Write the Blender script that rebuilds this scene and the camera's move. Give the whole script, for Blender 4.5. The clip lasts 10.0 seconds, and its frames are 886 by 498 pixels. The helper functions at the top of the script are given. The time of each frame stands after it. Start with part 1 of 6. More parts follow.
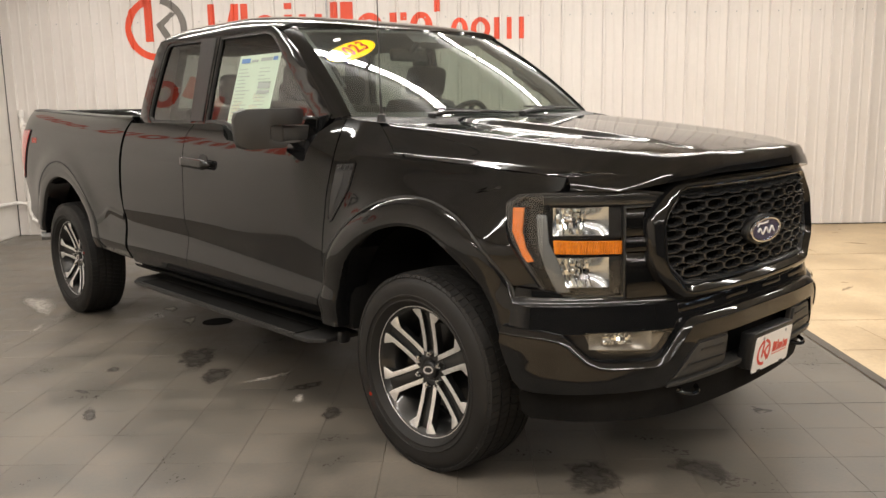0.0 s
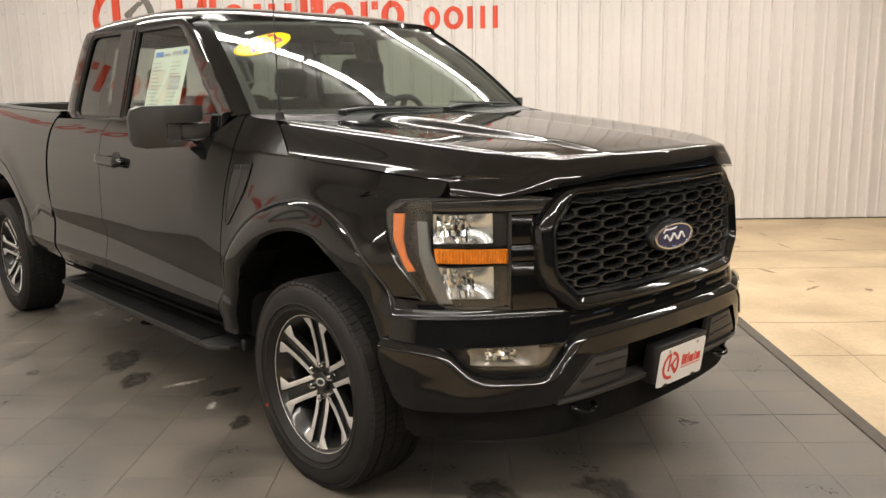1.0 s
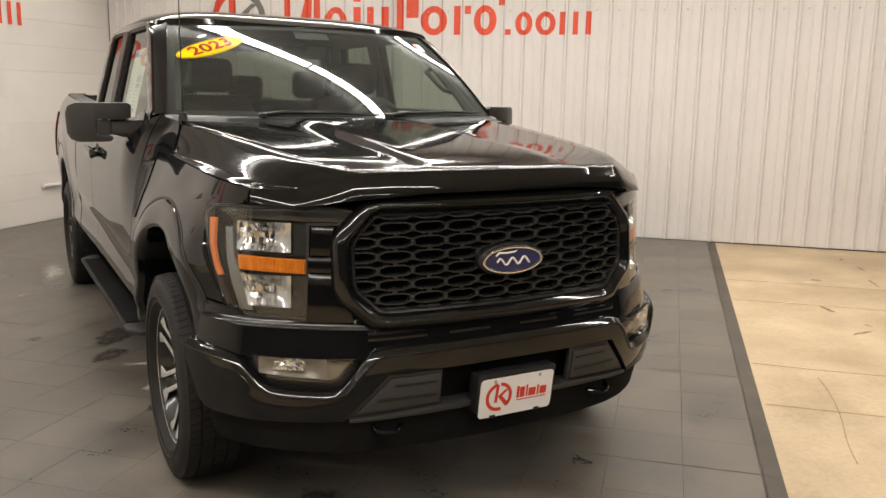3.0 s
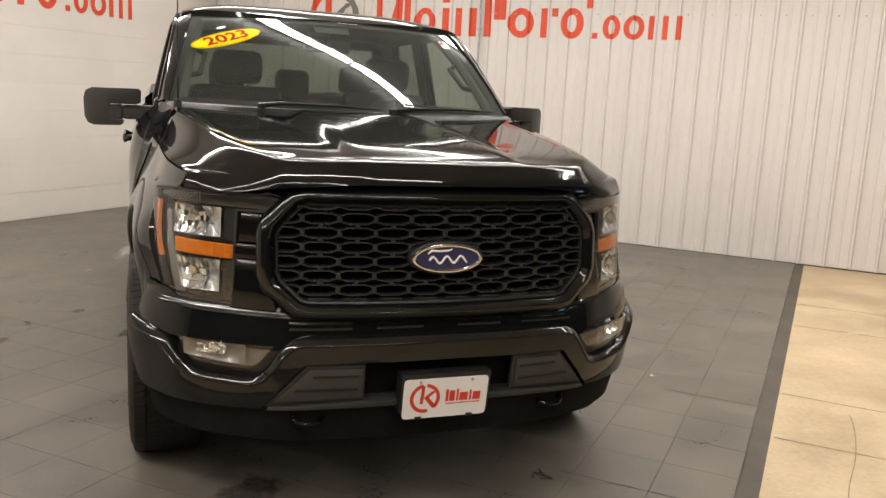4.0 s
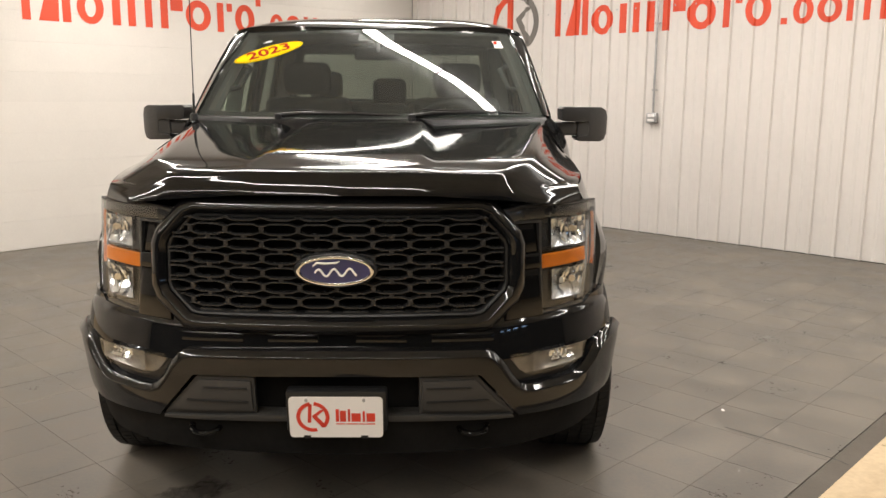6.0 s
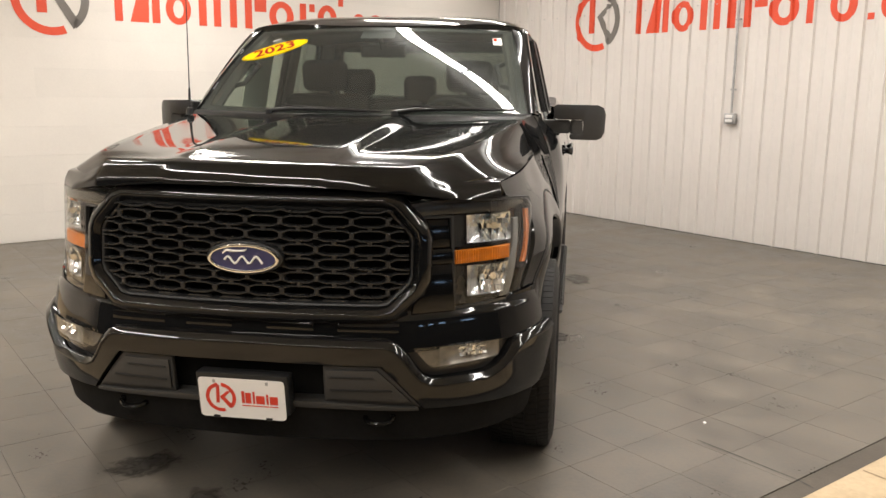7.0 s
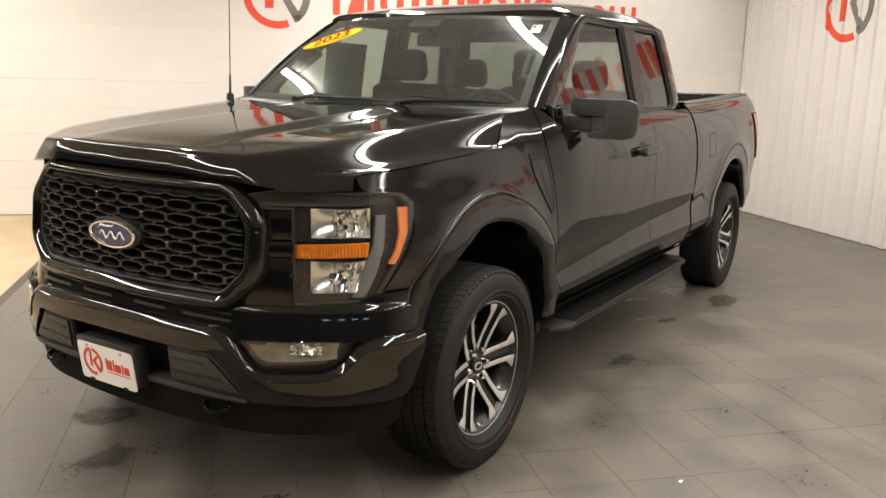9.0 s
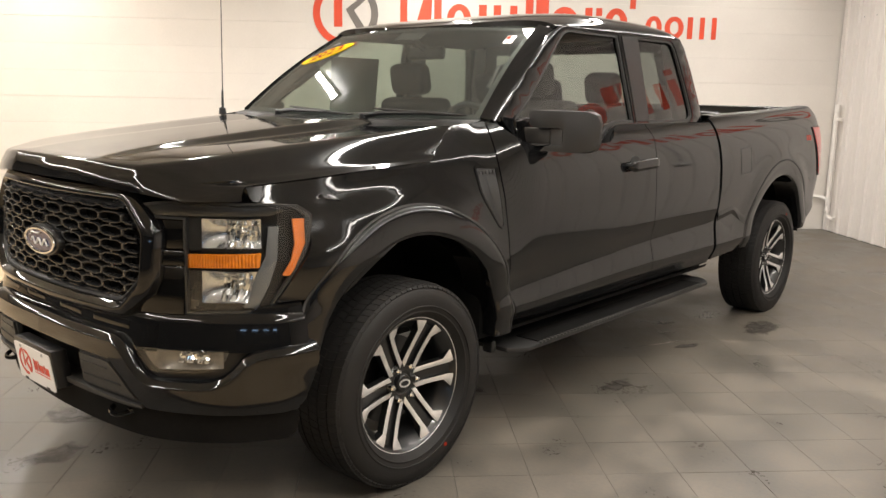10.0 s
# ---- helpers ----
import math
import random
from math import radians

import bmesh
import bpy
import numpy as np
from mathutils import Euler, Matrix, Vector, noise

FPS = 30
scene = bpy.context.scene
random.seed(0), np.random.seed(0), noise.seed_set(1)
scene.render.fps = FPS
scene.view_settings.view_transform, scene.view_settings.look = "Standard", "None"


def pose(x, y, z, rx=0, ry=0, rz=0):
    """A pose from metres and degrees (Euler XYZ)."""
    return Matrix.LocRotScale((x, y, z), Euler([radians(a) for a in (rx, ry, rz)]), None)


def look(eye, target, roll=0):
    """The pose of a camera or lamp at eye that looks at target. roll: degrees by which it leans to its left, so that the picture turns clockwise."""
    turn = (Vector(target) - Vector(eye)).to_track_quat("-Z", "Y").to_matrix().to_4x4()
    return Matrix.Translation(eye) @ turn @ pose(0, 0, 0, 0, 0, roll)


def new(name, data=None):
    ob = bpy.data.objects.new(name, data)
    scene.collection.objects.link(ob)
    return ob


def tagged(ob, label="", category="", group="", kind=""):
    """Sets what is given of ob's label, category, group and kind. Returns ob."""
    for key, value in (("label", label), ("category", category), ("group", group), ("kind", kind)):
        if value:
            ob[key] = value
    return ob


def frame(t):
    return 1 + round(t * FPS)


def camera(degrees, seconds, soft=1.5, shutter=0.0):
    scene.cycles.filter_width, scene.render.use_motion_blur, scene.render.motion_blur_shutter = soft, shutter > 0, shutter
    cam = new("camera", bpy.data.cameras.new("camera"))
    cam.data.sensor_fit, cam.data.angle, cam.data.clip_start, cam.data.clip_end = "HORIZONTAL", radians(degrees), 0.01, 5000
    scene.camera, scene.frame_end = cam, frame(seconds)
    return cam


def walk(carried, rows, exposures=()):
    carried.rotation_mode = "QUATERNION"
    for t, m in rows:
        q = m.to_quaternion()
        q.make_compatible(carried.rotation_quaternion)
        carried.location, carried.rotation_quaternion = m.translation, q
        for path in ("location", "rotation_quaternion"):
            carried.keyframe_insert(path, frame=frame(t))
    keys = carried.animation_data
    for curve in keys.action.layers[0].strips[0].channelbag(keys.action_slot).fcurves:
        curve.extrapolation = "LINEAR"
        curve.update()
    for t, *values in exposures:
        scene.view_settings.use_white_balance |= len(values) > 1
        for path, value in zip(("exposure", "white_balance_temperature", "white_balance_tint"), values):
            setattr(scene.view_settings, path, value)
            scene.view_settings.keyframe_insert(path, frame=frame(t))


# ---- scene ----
cam = camera(56.0, 10.0)
PATH = [
    (0, (-3.024, -2.337, 1.403), (-1.673, -0.902, 1.064), -1.0),
    (0.5, (-2.808, -2.400, 1.412), (-1.466, -0.961, 1.055), -0.8),
    (1, (-2.578, -2.510, 1.431), (-1.252, -1.058, 1.065), -1.0),
    (1.5, (-2.345, -2.714, 1.458), (-1.092, -1.198, 1.091), -0.2),
    (2, (-2.075, -2.856, 1.454), (-0.912, -1.272, 1.081), 0.4),
    (2.5, (-1.811, -2.992, 1.455), (-0.724, -1.355, 1.085), 0.6),
    (3, (-1.546, -3.190, 1.457), (-0.586, -1.474, 1.097), 1.0),
    (3.2, (-1.436, -3.263, 1.451), (-0.526, -1.518, 1.094), 1.3),
    (4.3, (-0.726, -3.446, 1.438), (-0.171, -1.559, 1.079), 3.0),
    (4.5, (-0.595, -3.468, 1.446), (-0.127, -1.557, 1.088), 2.7),
    (5, (-0.289, -3.459, 1.448), (0.007, -1.515, 1.092), 1.5),
    (5.5, (-0.001, -3.425, 1.450), (0.159, -1.462, 1.101), 0.5),
    (6, (0.314, -3.431, 1.461), (0.330, -1.465, 1.097), 0.3),
    (6.2, (0.428, -3.434, 1.432), (0.396, -1.467, 1.073), 0.5),
    (7.3, (1.272, -3.370, 1.466), (0.853, -1.450, 1.097), 1.0),
    (7.5, (1.407, -3.325, 1.471), (0.911, -1.422, 1.105), 1.5),
    (8, (1.768, -3.168, 1.466), (1.079, -1.327, 1.095), 2.1),
    (8.5, (2.114, -2.946, 1.450), (1.255, -1.181, 1.066), 2.3),
    (9, (2.431, -2.677, 1.464), (1.396, -1.012, 1.068), 1.6),
    (9.5, (2.699, -2.400, 1.459), (1.521, -0.829, 1.078), 0.7),
    (10, (3.020, -2.158, 1.459), (1.723, -0.680, 1.096), 1.1),
]
walk(cam, [(t, look(eye, target, roll)) for t, eye, target, roll in PATH],
     [(0.0, 0.11), (0.5, 0.12), (1.5, 0.04), (3.0, -0.15), (4.5, -0.15), (5.5, -0.01), (7.5, 0.08), (8.6, 0.20), (10.0, 0.27)])

# ---- world, lamps ----
TURN = 45.7                      # the room stands at this angle to the truck
ROOM = pose(0, 0, 0, 0, 0, TURN)
WALL_X, WALL_Y, CEIL = 5.735, 5.625, 3.36
MAT_X, MAT_Y = -1.70, -1.56
BACK_X, BACK_Y = -10.0, -10.0

world = bpy.data.worlds.new("world")
scene.world = world
world.use_nodes = True
world.node_tree.nodes["Background"].inputs[0].default_value = (0.9, 0.95, 1.0, 1)
world.node_tree.nodes["Background"].inputs[1].default_value = 0.02


# ---- materials ----
def material(name, base=(0.5, 0.5, 0.5), rough=0.5, metal=0.0, coat=0.0, bump=0.0, scale=40.0, vary=0.0, vary_scale=3.0,
             rough_vary=0.0, spec=0.5, trans=0.0, ior=1.45, emit=None, power=0.0, alt=None, per_object=0.0, coat_rough=0.02, ramp=(0.45, 0.9)):
    """A principled material with two scales of noise: a coarse one for stains and a fine one for grain."""
    m = bpy.data.materials.new(name)
    m.use_nodes = True
    nt = m.node_tree
    b = nt.nodes["Principled BSDF"]
    b.inputs["Base Color"].default_value = (*base, 1)
    b.inputs["Roughness"].default_value = rough
    b.inputs["Metallic"].default_value = metal
    b.inputs["Coat Weight"].default_value = coat
    b.inputs["Coat Roughness"].default_value = coat_rough
    b.inputs["Specular IOR Level"].default_value = spec
    b.inputs["Transmission Weight"].default_value = trans
    b.inputs["IOR"].default_value = ior
    if emit:
        b.inputs["Emission Color"].default_value = (*emit, 1)
        b.inputs["Emission Strength"].default_value = power
    co = nt.nodes.new("ShaderNodeNewGeometry")
    if vary or rough_vary or alt:
        n1 = nt.nodes.new("ShaderNodeTexNoise")
        n1.inputs["Scale"].default_value = vary_scale
        n1.inputs["Detail"].default_value = 6
        n1.inputs["Roughness"].default_value = 0.62
        nt.links.new(co.outputs["Position"], n1.inputs["Vector"])
        n2 = nt.nodes.new("ShaderNodeTexNoise")
        n2.inputs["Scale"].default_value = scale
        n2.inputs["Detail"].default_value = 3
        nt.links.new(co.outputs["Position"], n2.inputs["Vector"])
        mx = nt.nodes.new("ShaderNodeMath")
        mx.operation = "MULTIPLY_ADD"
        nt.links.new(n2.outputs["Fac"], mx.inputs[0])
        mx.inputs[1].default_value = 0.35
        nt.links.new(n1.outputs["Fac"], mx.inputs[2])
        rp = nt.nodes.new("ShaderNodeValToRGB")
        dark = alt if alt else tuple(c * (1 - vary) for c in base)
        lite = base if alt else tuple(min(1, c * (1 + vary)) for c in base)
        rp.color_ramp.elements[0].position, rp.color_ramp.elements[1].position = ramp
        rp.color_ramp.elements[0].color, rp.color_ramp.elements[1].color = (*dark, 1), (*lite, 1)
        nt.links.new(mx.outputs[0], rp.inputs[0])
        out = rp.outputs[0]
        if per_object:
            oi = nt.nodes.new("ShaderNodeObjectInfo")
            mr = nt.nodes.new("ShaderNodeMapRange")
            mr.inputs["To Min"].default_value, mr.inputs["To Max"].default_value = 1 - per_object, 1 + per_object
            nt.links.new(oi.outputs["Random"], mr.inputs["Value"])
            hs = nt.nodes.new("ShaderNodeHueSaturation")
            nt.links.new(mr.outputs[0], hs.inputs["Value"])
            nt.links.new(out, hs.inputs["Color"])
            out = hs.outputs[0]
        nt.links.new(out, b.inputs["Base Color"])
        if rough_vary:
            rr = nt.nodes.new("ShaderNodeMapRange")
            rr.inputs["From Min"].default_value, rr.inputs["From Max"].default_value = 0.45, 0.9
            rr.inputs["To Min"].default_value, rr.inputs["To Max"].default_value = max(0, rough - rough_vary), rough + rough_vary
            nt.links.new(mx.outputs[0], rr.inputs["Value"])
            nt.links.new(rr.outputs[0], b.inputs["Roughness"])
    if bump:
        nb = nt.nodes.new("ShaderNodeTexNoise")
        nb.inputs["Scale"].default_value = scale
        nb.inputs["Detail"].default_value = 4
        nt.links.new(co.outputs["Position"], nb.inputs["Vector"])
        bp = nt.nodes.new("ShaderNodeBump")
        bp.inputs["Strength"].default_value = bump
        bp.inputs["Distance"].default_value = 0.004
        nt.links.new(nb.outputs["Fac"], bp.inputs["Height"])
        nt.links.new(bp.outputs[0], b.inputs["Normal"])
    return m


PAINT = material("black_paint", (0.0052, 0.0053, 0.0056), 0.05, 0.0, vary=0.25, scale=900, vary_scale=200)
GLOSS = material("gloss_black_plastic", (0.0035, 0.0035, 0.0035), 0.09, spec=0.5, vary=0.2, rough_vary=0.03)
SATIN = material("satin_black_plastic", (0.0105, 0.0106, 0.011), 0.38, bump=0.1, scale=900, vary=0.2, rough_vary=0.06)
MIRROR_SHELL = material("grained_black_plastic", (0.017, 0.0165, 0.016), 0.42, bump=0.15, scale=900, vary=0.2, rough_vary=0.06)
TRIM = material("textured_black_plastic", (0.036, 0.0345, 0.0325), 0.5, bump=0.25, scale=700, vary=0.2, rough_vary=0.08)
GRILLE = material("grille_plastic", (0.021, 0.021, 0.0212), 0.27, vary=0.2, rough_vary=0.04)
RUBBER = material("rubber_seal", (0.016, 0.0155, 0.015), 0.55, vary=0.3)
UNDER = material("underbody_black", (0.008, 0.0077, 0.0074), 0.8, spec=0.12, vary=0.5, bump=0.2, scale=60)
TYRE = material("tyre_rubber", (0.012, 0.0112, 0.0105), 0.6, spec=0.32, bump=0.25, scale=220, vary=0.3, vary_scale=9, rough_vary=0.1)
ALLOY = material("machined_alloy", (0.88, 0.87, 0.86), 0.36, 0.85, vary=0.12, scale=300, vary_scale=30, rough_vary=0.06)
DARK_ALLOY = material("dark_painted_alloy", (0.007, 0.007, 0.007), 0.35, 0.1, 0.5, vary=0.2)
CHROME = material("chrome", (0.8, 0.8, 0.8), 0.06, 1.0, vary=0.06, rough_vary=0.03)
REFLECTOR = material("lamp_reflector", (0.86, 0.89, 0.93), 0.12, 1.0, vary=0.08)
REFLECTOR_GREY = material("lamp_inner_panel", (0.60, 0.62, 0.65), 0.2, 0.9, vary=0.12)
FOG_BACK = material("fog_lamp_housing", (0.16, 0.15, 0.135), 0.3, 0.5, vary=0.25, vary_scale=20)
AMBER = material("amber_lens", (0.62, 0.185, 0.012), 0.12, 0.0, 0.6, vary=0.25, scale=160, vary_scale=40, bump=0.4)
MARKER = material("side_marker_lens", (0.62, 0.165, 0.03), 0.12, 0.0, 0.6, vary=0.2, scale=200, vary_scale=50, bump=0.3)
DRL = material("light_guide", (0.12, 0.122, 0.124), 0.25, 0.0, 0.7, vary=0.1)
SMOKE = material("smoked_bezel", (0.024, 0.023, 0.022), 0.22, 0.0, 0.6, vary=0.25)
RED = material("tail_lens", (0.5, 0.012, 0.015), 0.1, 0.0, 0.8, vary=0.3, scale=120, vary_scale=60, bump=0.3)
BLUE = material("badge_blue", (0.012, 0.018, 0.09), 0.15, 0.2, 0.8, vary=0.2)
PLATE = material("plate_white", (0.78, 0.76, 0.74), 0.35, vary=0.04)
LOGO_RED = material("sign_red", (0.68, 0.075, 0.03), 0.45, vary=0.1, scale=80)
LOGO_GREY = material("sign_grey", (0.16, 0.145, 0.13), 0.5, vary=0.1, scale=80)
PLATE_RED = material("plate_red", (0.62, 0.05, 0.025), 0.4, vary=0.08)
YELLOW = material("sticker_yellow", (0.95, 0.76, 0.004), 0.08, vary=0.04)
STICKER_RED = material("sticker_red", (0.42, 0.03, 0.012), 0.12, vary=0.05)
PAPER = material("sticker_paper", (0.62, 0.72, 0.62), 0.5, vary=0.04)
INK = material("sticker_ink", (0.30, 0.34, 0.32), 0.5, vary=0.1)
INK_BLUE = material("sticker_blue", (0.10, 0.2, 0.42), 0.5, vary=0.1)
FABRIC = material("seat_cloth", (0.022, 0.021, 0.021), 0.9, bump=0.4, scale=400, vary=0.25, vary_scale=8)
DASH = material("dash_plastic", (0.03, 0.03, 0.03), 0.6, bump=0.2, scale=500, vary=0.2)
HEADLINER = material("headliner", (0.12, 0.115, 0.11), 0.95, bump=0.2, scale=500, vary=0.1)
STEEL = material("galvanised_steel", (0.42, 0.42, 0.42), 0.45, 0.8, vary=0.2, vary_scale=20)
PVC = material("white_pipe", (0.75, 0.72, 0.68), 0.35, vary=0.06)
CEILING = material("ceiling_panel", (0.74, 0.755, 0.76), 0.8, vary=0.2, vary_scale=1.5, scale=30)
# dark colour stands in for the poorly lit back of the room
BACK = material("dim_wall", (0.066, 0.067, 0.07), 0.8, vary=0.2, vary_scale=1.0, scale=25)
DAYLIGHT = bpy.data.materials.new("daylit_pane")
DAYLIGHT.use_nodes = True
DAYLIGHT.node_tree.nodes["Principled BSDF"].inputs["Emission Color"].default_value = (0.42, 0.66, 1.0, 1)
DAYLIGHT.node_tree.nodes["Principled BSDF"].inputs["Emission Strength"].default_value = 9.0


def glass(name, tint, rough=0.0, face=0.065, haze=0.0):
    """Thin automotive glass: mostly clear with a tint, a painted haze for a soft reflection veil, and a mirror-like
    surface by Fresnel.
    """
    m = bpy.data.materials.new(name)
    m.use_nodes = True
    nt = m.node_tree
    nt.nodes.remove(nt.nodes["Principled BSDF"])
    tr, gl, mix, lw, pw, ma = (nt.nodes.new("ShaderNode" + k) for k in ("BsdfTransparent", "BsdfGlossy", "MixShader", "LayerWeight", "Math", "Math"))
    tr.inputs[0].default_value = (*tint, 1)
    gl.inputs["Roughness"].default_value = rough
    lw.inputs["Blend"].default_value = 0.5
    pw.operation, pw.inputs[1].default_value = "POWER", 5.0
    ma.operation, ma.inputs[1].default_value, ma.inputs[2].default_value = "MULTIPLY_ADD", 0.92, face
    nt.links.new(lw.outputs["Facing"], pw.inputs[0])
    nt.links.new(pw.outputs[0], ma.inputs[0])
    nt.links.new(ma.outputs[0], mix.inputs[0])
    # pale diffuse share lifts the darks, standing in for a veil of reflections
    veil, both = nt.nodes.new("ShaderNodeBsdfDiffuse"), nt.nodes.new("ShaderNodeMixShader")
    veil.inputs[0].default_value = (0.70, 0.74, 0.70, 1)
    both.inputs[0].default_value = haze
    nt.links.new(tr.outputs[0], both.inputs[1])
    nt.links.new(veil.outputs[0], both.inputs[2])
    nt.links.new(both.outputs[0], mix.inputs[1])
    nt.links.new(gl.outputs[0], mix.inputs[2])
    nt.links.new(mix.outputs[0], nt.nodes["Material Output"].inputs[0])
    return m


GLASS = glass("green_glass", (0.39, 0.45, 0.40), 0.03, haze=0.03)
PRIVACY = glass("dark_glass", (0.40, 0.43, 0.41), 0.02, 0.085)
SIDE_GLASS = glass("pale_green_glass", (0.76, 0.81, 0.76), 0.02, 0.085)
LENS = glass("lamp_lens", (0.92, 0.93, 0.92))


# ---- mesh helpers ----
def finish(bm, angle=32):
    bmesh.ops.remove_doubles(bm, verts=bm.verts, dist=1e-5)
    lim = radians(angle)
    for f in bm.faces:
        f.smooth = True
    for e in bm.edges:
        if len(e.link_faces) == 2 and e.calc_face_angle(0) > lim:
            e.smooth = False


def part(name, bm, mat, parent=None, label="", angle=32, m=None):
    """Links a bmesh as one mesh object under a thing or a part."""
    finish(bm, angle)
    me = bpy.data.meshes.new(name)
    bm.to_mesh(me)
    bm.free()
    for one in (mat if isinstance(mat, (list, tuple)) else [mat]):
        me.materials.append(one)
    ob = new(name, me)
    if parent:
        ob.parent = parent
    if m is not None:
        ob.matrix_basis = m
    if label:
        ob["label"] = label
    return ob


def same_mesh(ob, m, parent, name=None):
    o = new(name or ob.name.split(".")[0], ob.data)
    o.parent = parent
    o.matrix_basis = m
    if "label" in ob:
        o["label"] = ob["label"]
    return o


def lerp(a, b, t):
    return a + (b - a) * t


def steps(a, b, n):
    return [a + (b - a) * i / n for i in range(n + 1)]


def curve(table):
    """A smooth monotone curve through (t, value) pairs."""
    xs = [float(p[0]) for p in table]
    ys = [float(p[1]) for p in table]
    n = len(xs)
    d = [(ys[i + 1] - ys[i]) / (xs[i + 1] - xs[i]) for i in range(n - 1)]
    g = [d[0]] + [0 if d[i - 1] * d[i] <= 0 else 2 * d[i - 1] * d[i] / (d[i - 1] + d[i]) for i in range(1, n - 1)] + [d[-1]]

    def at(t):
        if t <= xs[0]:
            return ys[0] + g[0] * (t - xs[0]) * 0
        if t >= xs[-1]:
            return ys[-1]
        i = max(k for k in range(n - 1) if xs[k] <= t)
        h = xs[i + 1] - xs[i]
        u = (t - xs[i]) / h
        return ((1 + 2 * u) * (1 - u) ** 2 * ys[i] + u * (1 - u) ** 2 * h * g[i]
                + u * u * (3 - 2 * u) * ys[i + 1] + u * u * (u - 1) * h * g[i + 1])
    return at


def sheet(bm, rows, flip=False, closed=False):
    """Faces between rows of points of equal length."""
    vs = [[bm.verts.new(p) for p in r] for r in rows]
    for a, b in zip(vs, vs[1:]):
        n = len(a)
        for i in range(n if closed else n - 1):
            q = [a[i], a[(i + 1) % n], b[(i + 1) % n], b[i]]
            bm.faces.new(q[::-1] if flip else q)
    return vs


def box(bm, c, s, bevel=0.0, seg=2, m=None):
    r = bmesh.ops.create_cube(bm, size=1)
    bmesh.ops.scale(bm, vec=s, verts=r["verts"])
    if bevel:
        es = list({e for v in r["verts"] for e in v.link_edges})
        o = bmesh.ops.bevel(bm, geom=es, offset=bevel, segments=seg, affect="EDGES", profile=0.5)
        vs = list({v for f in o["faces"] for v in f.verts} | {v for v in r["verts"] if v.is_valid})
    else:
        vs = r["verts"]
    if m is not None:
        bmesh.ops.transform(bm, matrix=m, verts=vs)
    bmesh.ops.translate(bm, vec=c, verts=vs)
    return vs


def tube(bm, pts, r, n=10, caps=True):
    """A round tube along points; r is a number or one for each point."""
    pts = [Vector(p) for p in pts]
    rs = r if isinstance(r, (list, tuple)) else [r] * len(pts)
    rings = []
    up = Vector((0, 0, 1))
    for i, p in enumerate(pts):
        d = (pts[min(i + 1, len(pts) - 1)] - pts[max(i - 1, 0)]).normalized()
        a = d.cross(up if abs(d.z) < 0.95 else Vector((1, 0, 0))).normalized()
        b = a.cross(d).normalized()
        rings.append([p + (a * math.cos(2 * math.pi * k / n) + b * math.sin(2 * math.pi * k / n)) * rs[i] for k in range(n)])
    vs = sheet(bm, rings, closed=True)
    if caps:
        bm.faces.new(vs[0][::-1])
        bm.faces.new(vs[-1])


def fix(bm):
    bmesh.ops.recalc_face_normals(bm, faces=bm.faces[:])


def mirrored(bm):
    """Adds the mirror image across x = 0."""
    g = bmesh.ops.duplicate(bm, geom=bm.verts[:] + bm.edges[:] + bm.faces[:])["geom"]
    vs = [e for e in g if isinstance(e, bmesh.types.BMVert)]
    for v in vs:
        v.co.x = -v.co.x
    bmesh.ops.reverse_faces(bm, faces=[e for e in g if isinstance(e, bmesh.types.BMFace)])


def ring(bm, c, r0, r1, d, place, n=48, a0=0.0, a1=360.0):
    """A flat ring or arc with thickness d, laid by place(a, b, d)."""
    full = a1 - a0 >= 359.9
    an = [radians(lerp(a0, a1, i / n)) for i in range(n if full else n + 1)]
    rows = []
    for r, dd in ((r0, d), (r0, 0), (r1, 0), (r1, d)):
        rows.append([place(c[0] + r * math.cos(t), c[1] + r * math.sin(t), dd) for t in an])
    rows.append(rows[0])
    vs = sheet(bm, rows, closed=full)
    if not full:
        for i in (0, -1):
            bm.faces.new([vs[k][i] for k in range(4)])
    fix(bm)


def disc_poly(c, rx, ry, n=40):
    return [(c[0] + rx * math.cos(2 * math.pi * i / n), c[1] + ry * math.sin(2 * math.pi * i / n)) for i in range(n)]


# ---- the room: x and y along its own walls ----
def room_part(name, bm, mat, label="", parent=None, kind="structure", angle=32):
    ob = part(name, bm, mat, parent, label, angle, None if parent else ROOM)
    if not parent:
        tagged(ob, kind=kind)
    return ob


MAT = material("grey_rubber_tile", (0.152, 0.132, 0.108), 0.42, bump=0.10, scale=60, vary=0.22, vary_scale=2.3, rough_vary=0.2, per_object=0.04, alt=(0.084, 0.076, 0.064), ramp=(0.56, 0.82))
MAT_EDGE = material("dark_rubber_edge", (0.082, 0.069, 0.055), 0.75, bump=0.2, scale=120, vary=0.2)
JOINT = material("joint_dirt", (0.09, 0.08, 0.068), 0.8, vary=0.3)
CONCRETE = material("tan_concrete", (0.54, 0.42, 0.27), 0.5, bump=0.3, scale=45, vary=0.2, vary_scale=1.7, rough_vary=0.14, alt=(0.35, 0.255, 0.15), ramp=(0.48, 0.84))
SEAM_TAN = material("concrete_joint", (0.25, 0.185, 0.115), 0.8, vary=0.3, vary_scale=14)
SIDING = material("white_metal_siding", (0.66, 0.62, 0.585), 0.42, vary=0.04, vary_scale=0.8, scale=20, rough_vary=0.06, bump=0.03)
BLOCK = material("white_painted_block", (0.70, 0.66, 0.61), 0.6, vary=0.05, vary_scale=1.2, scale=60, bump=0.25, per_object=0.02)


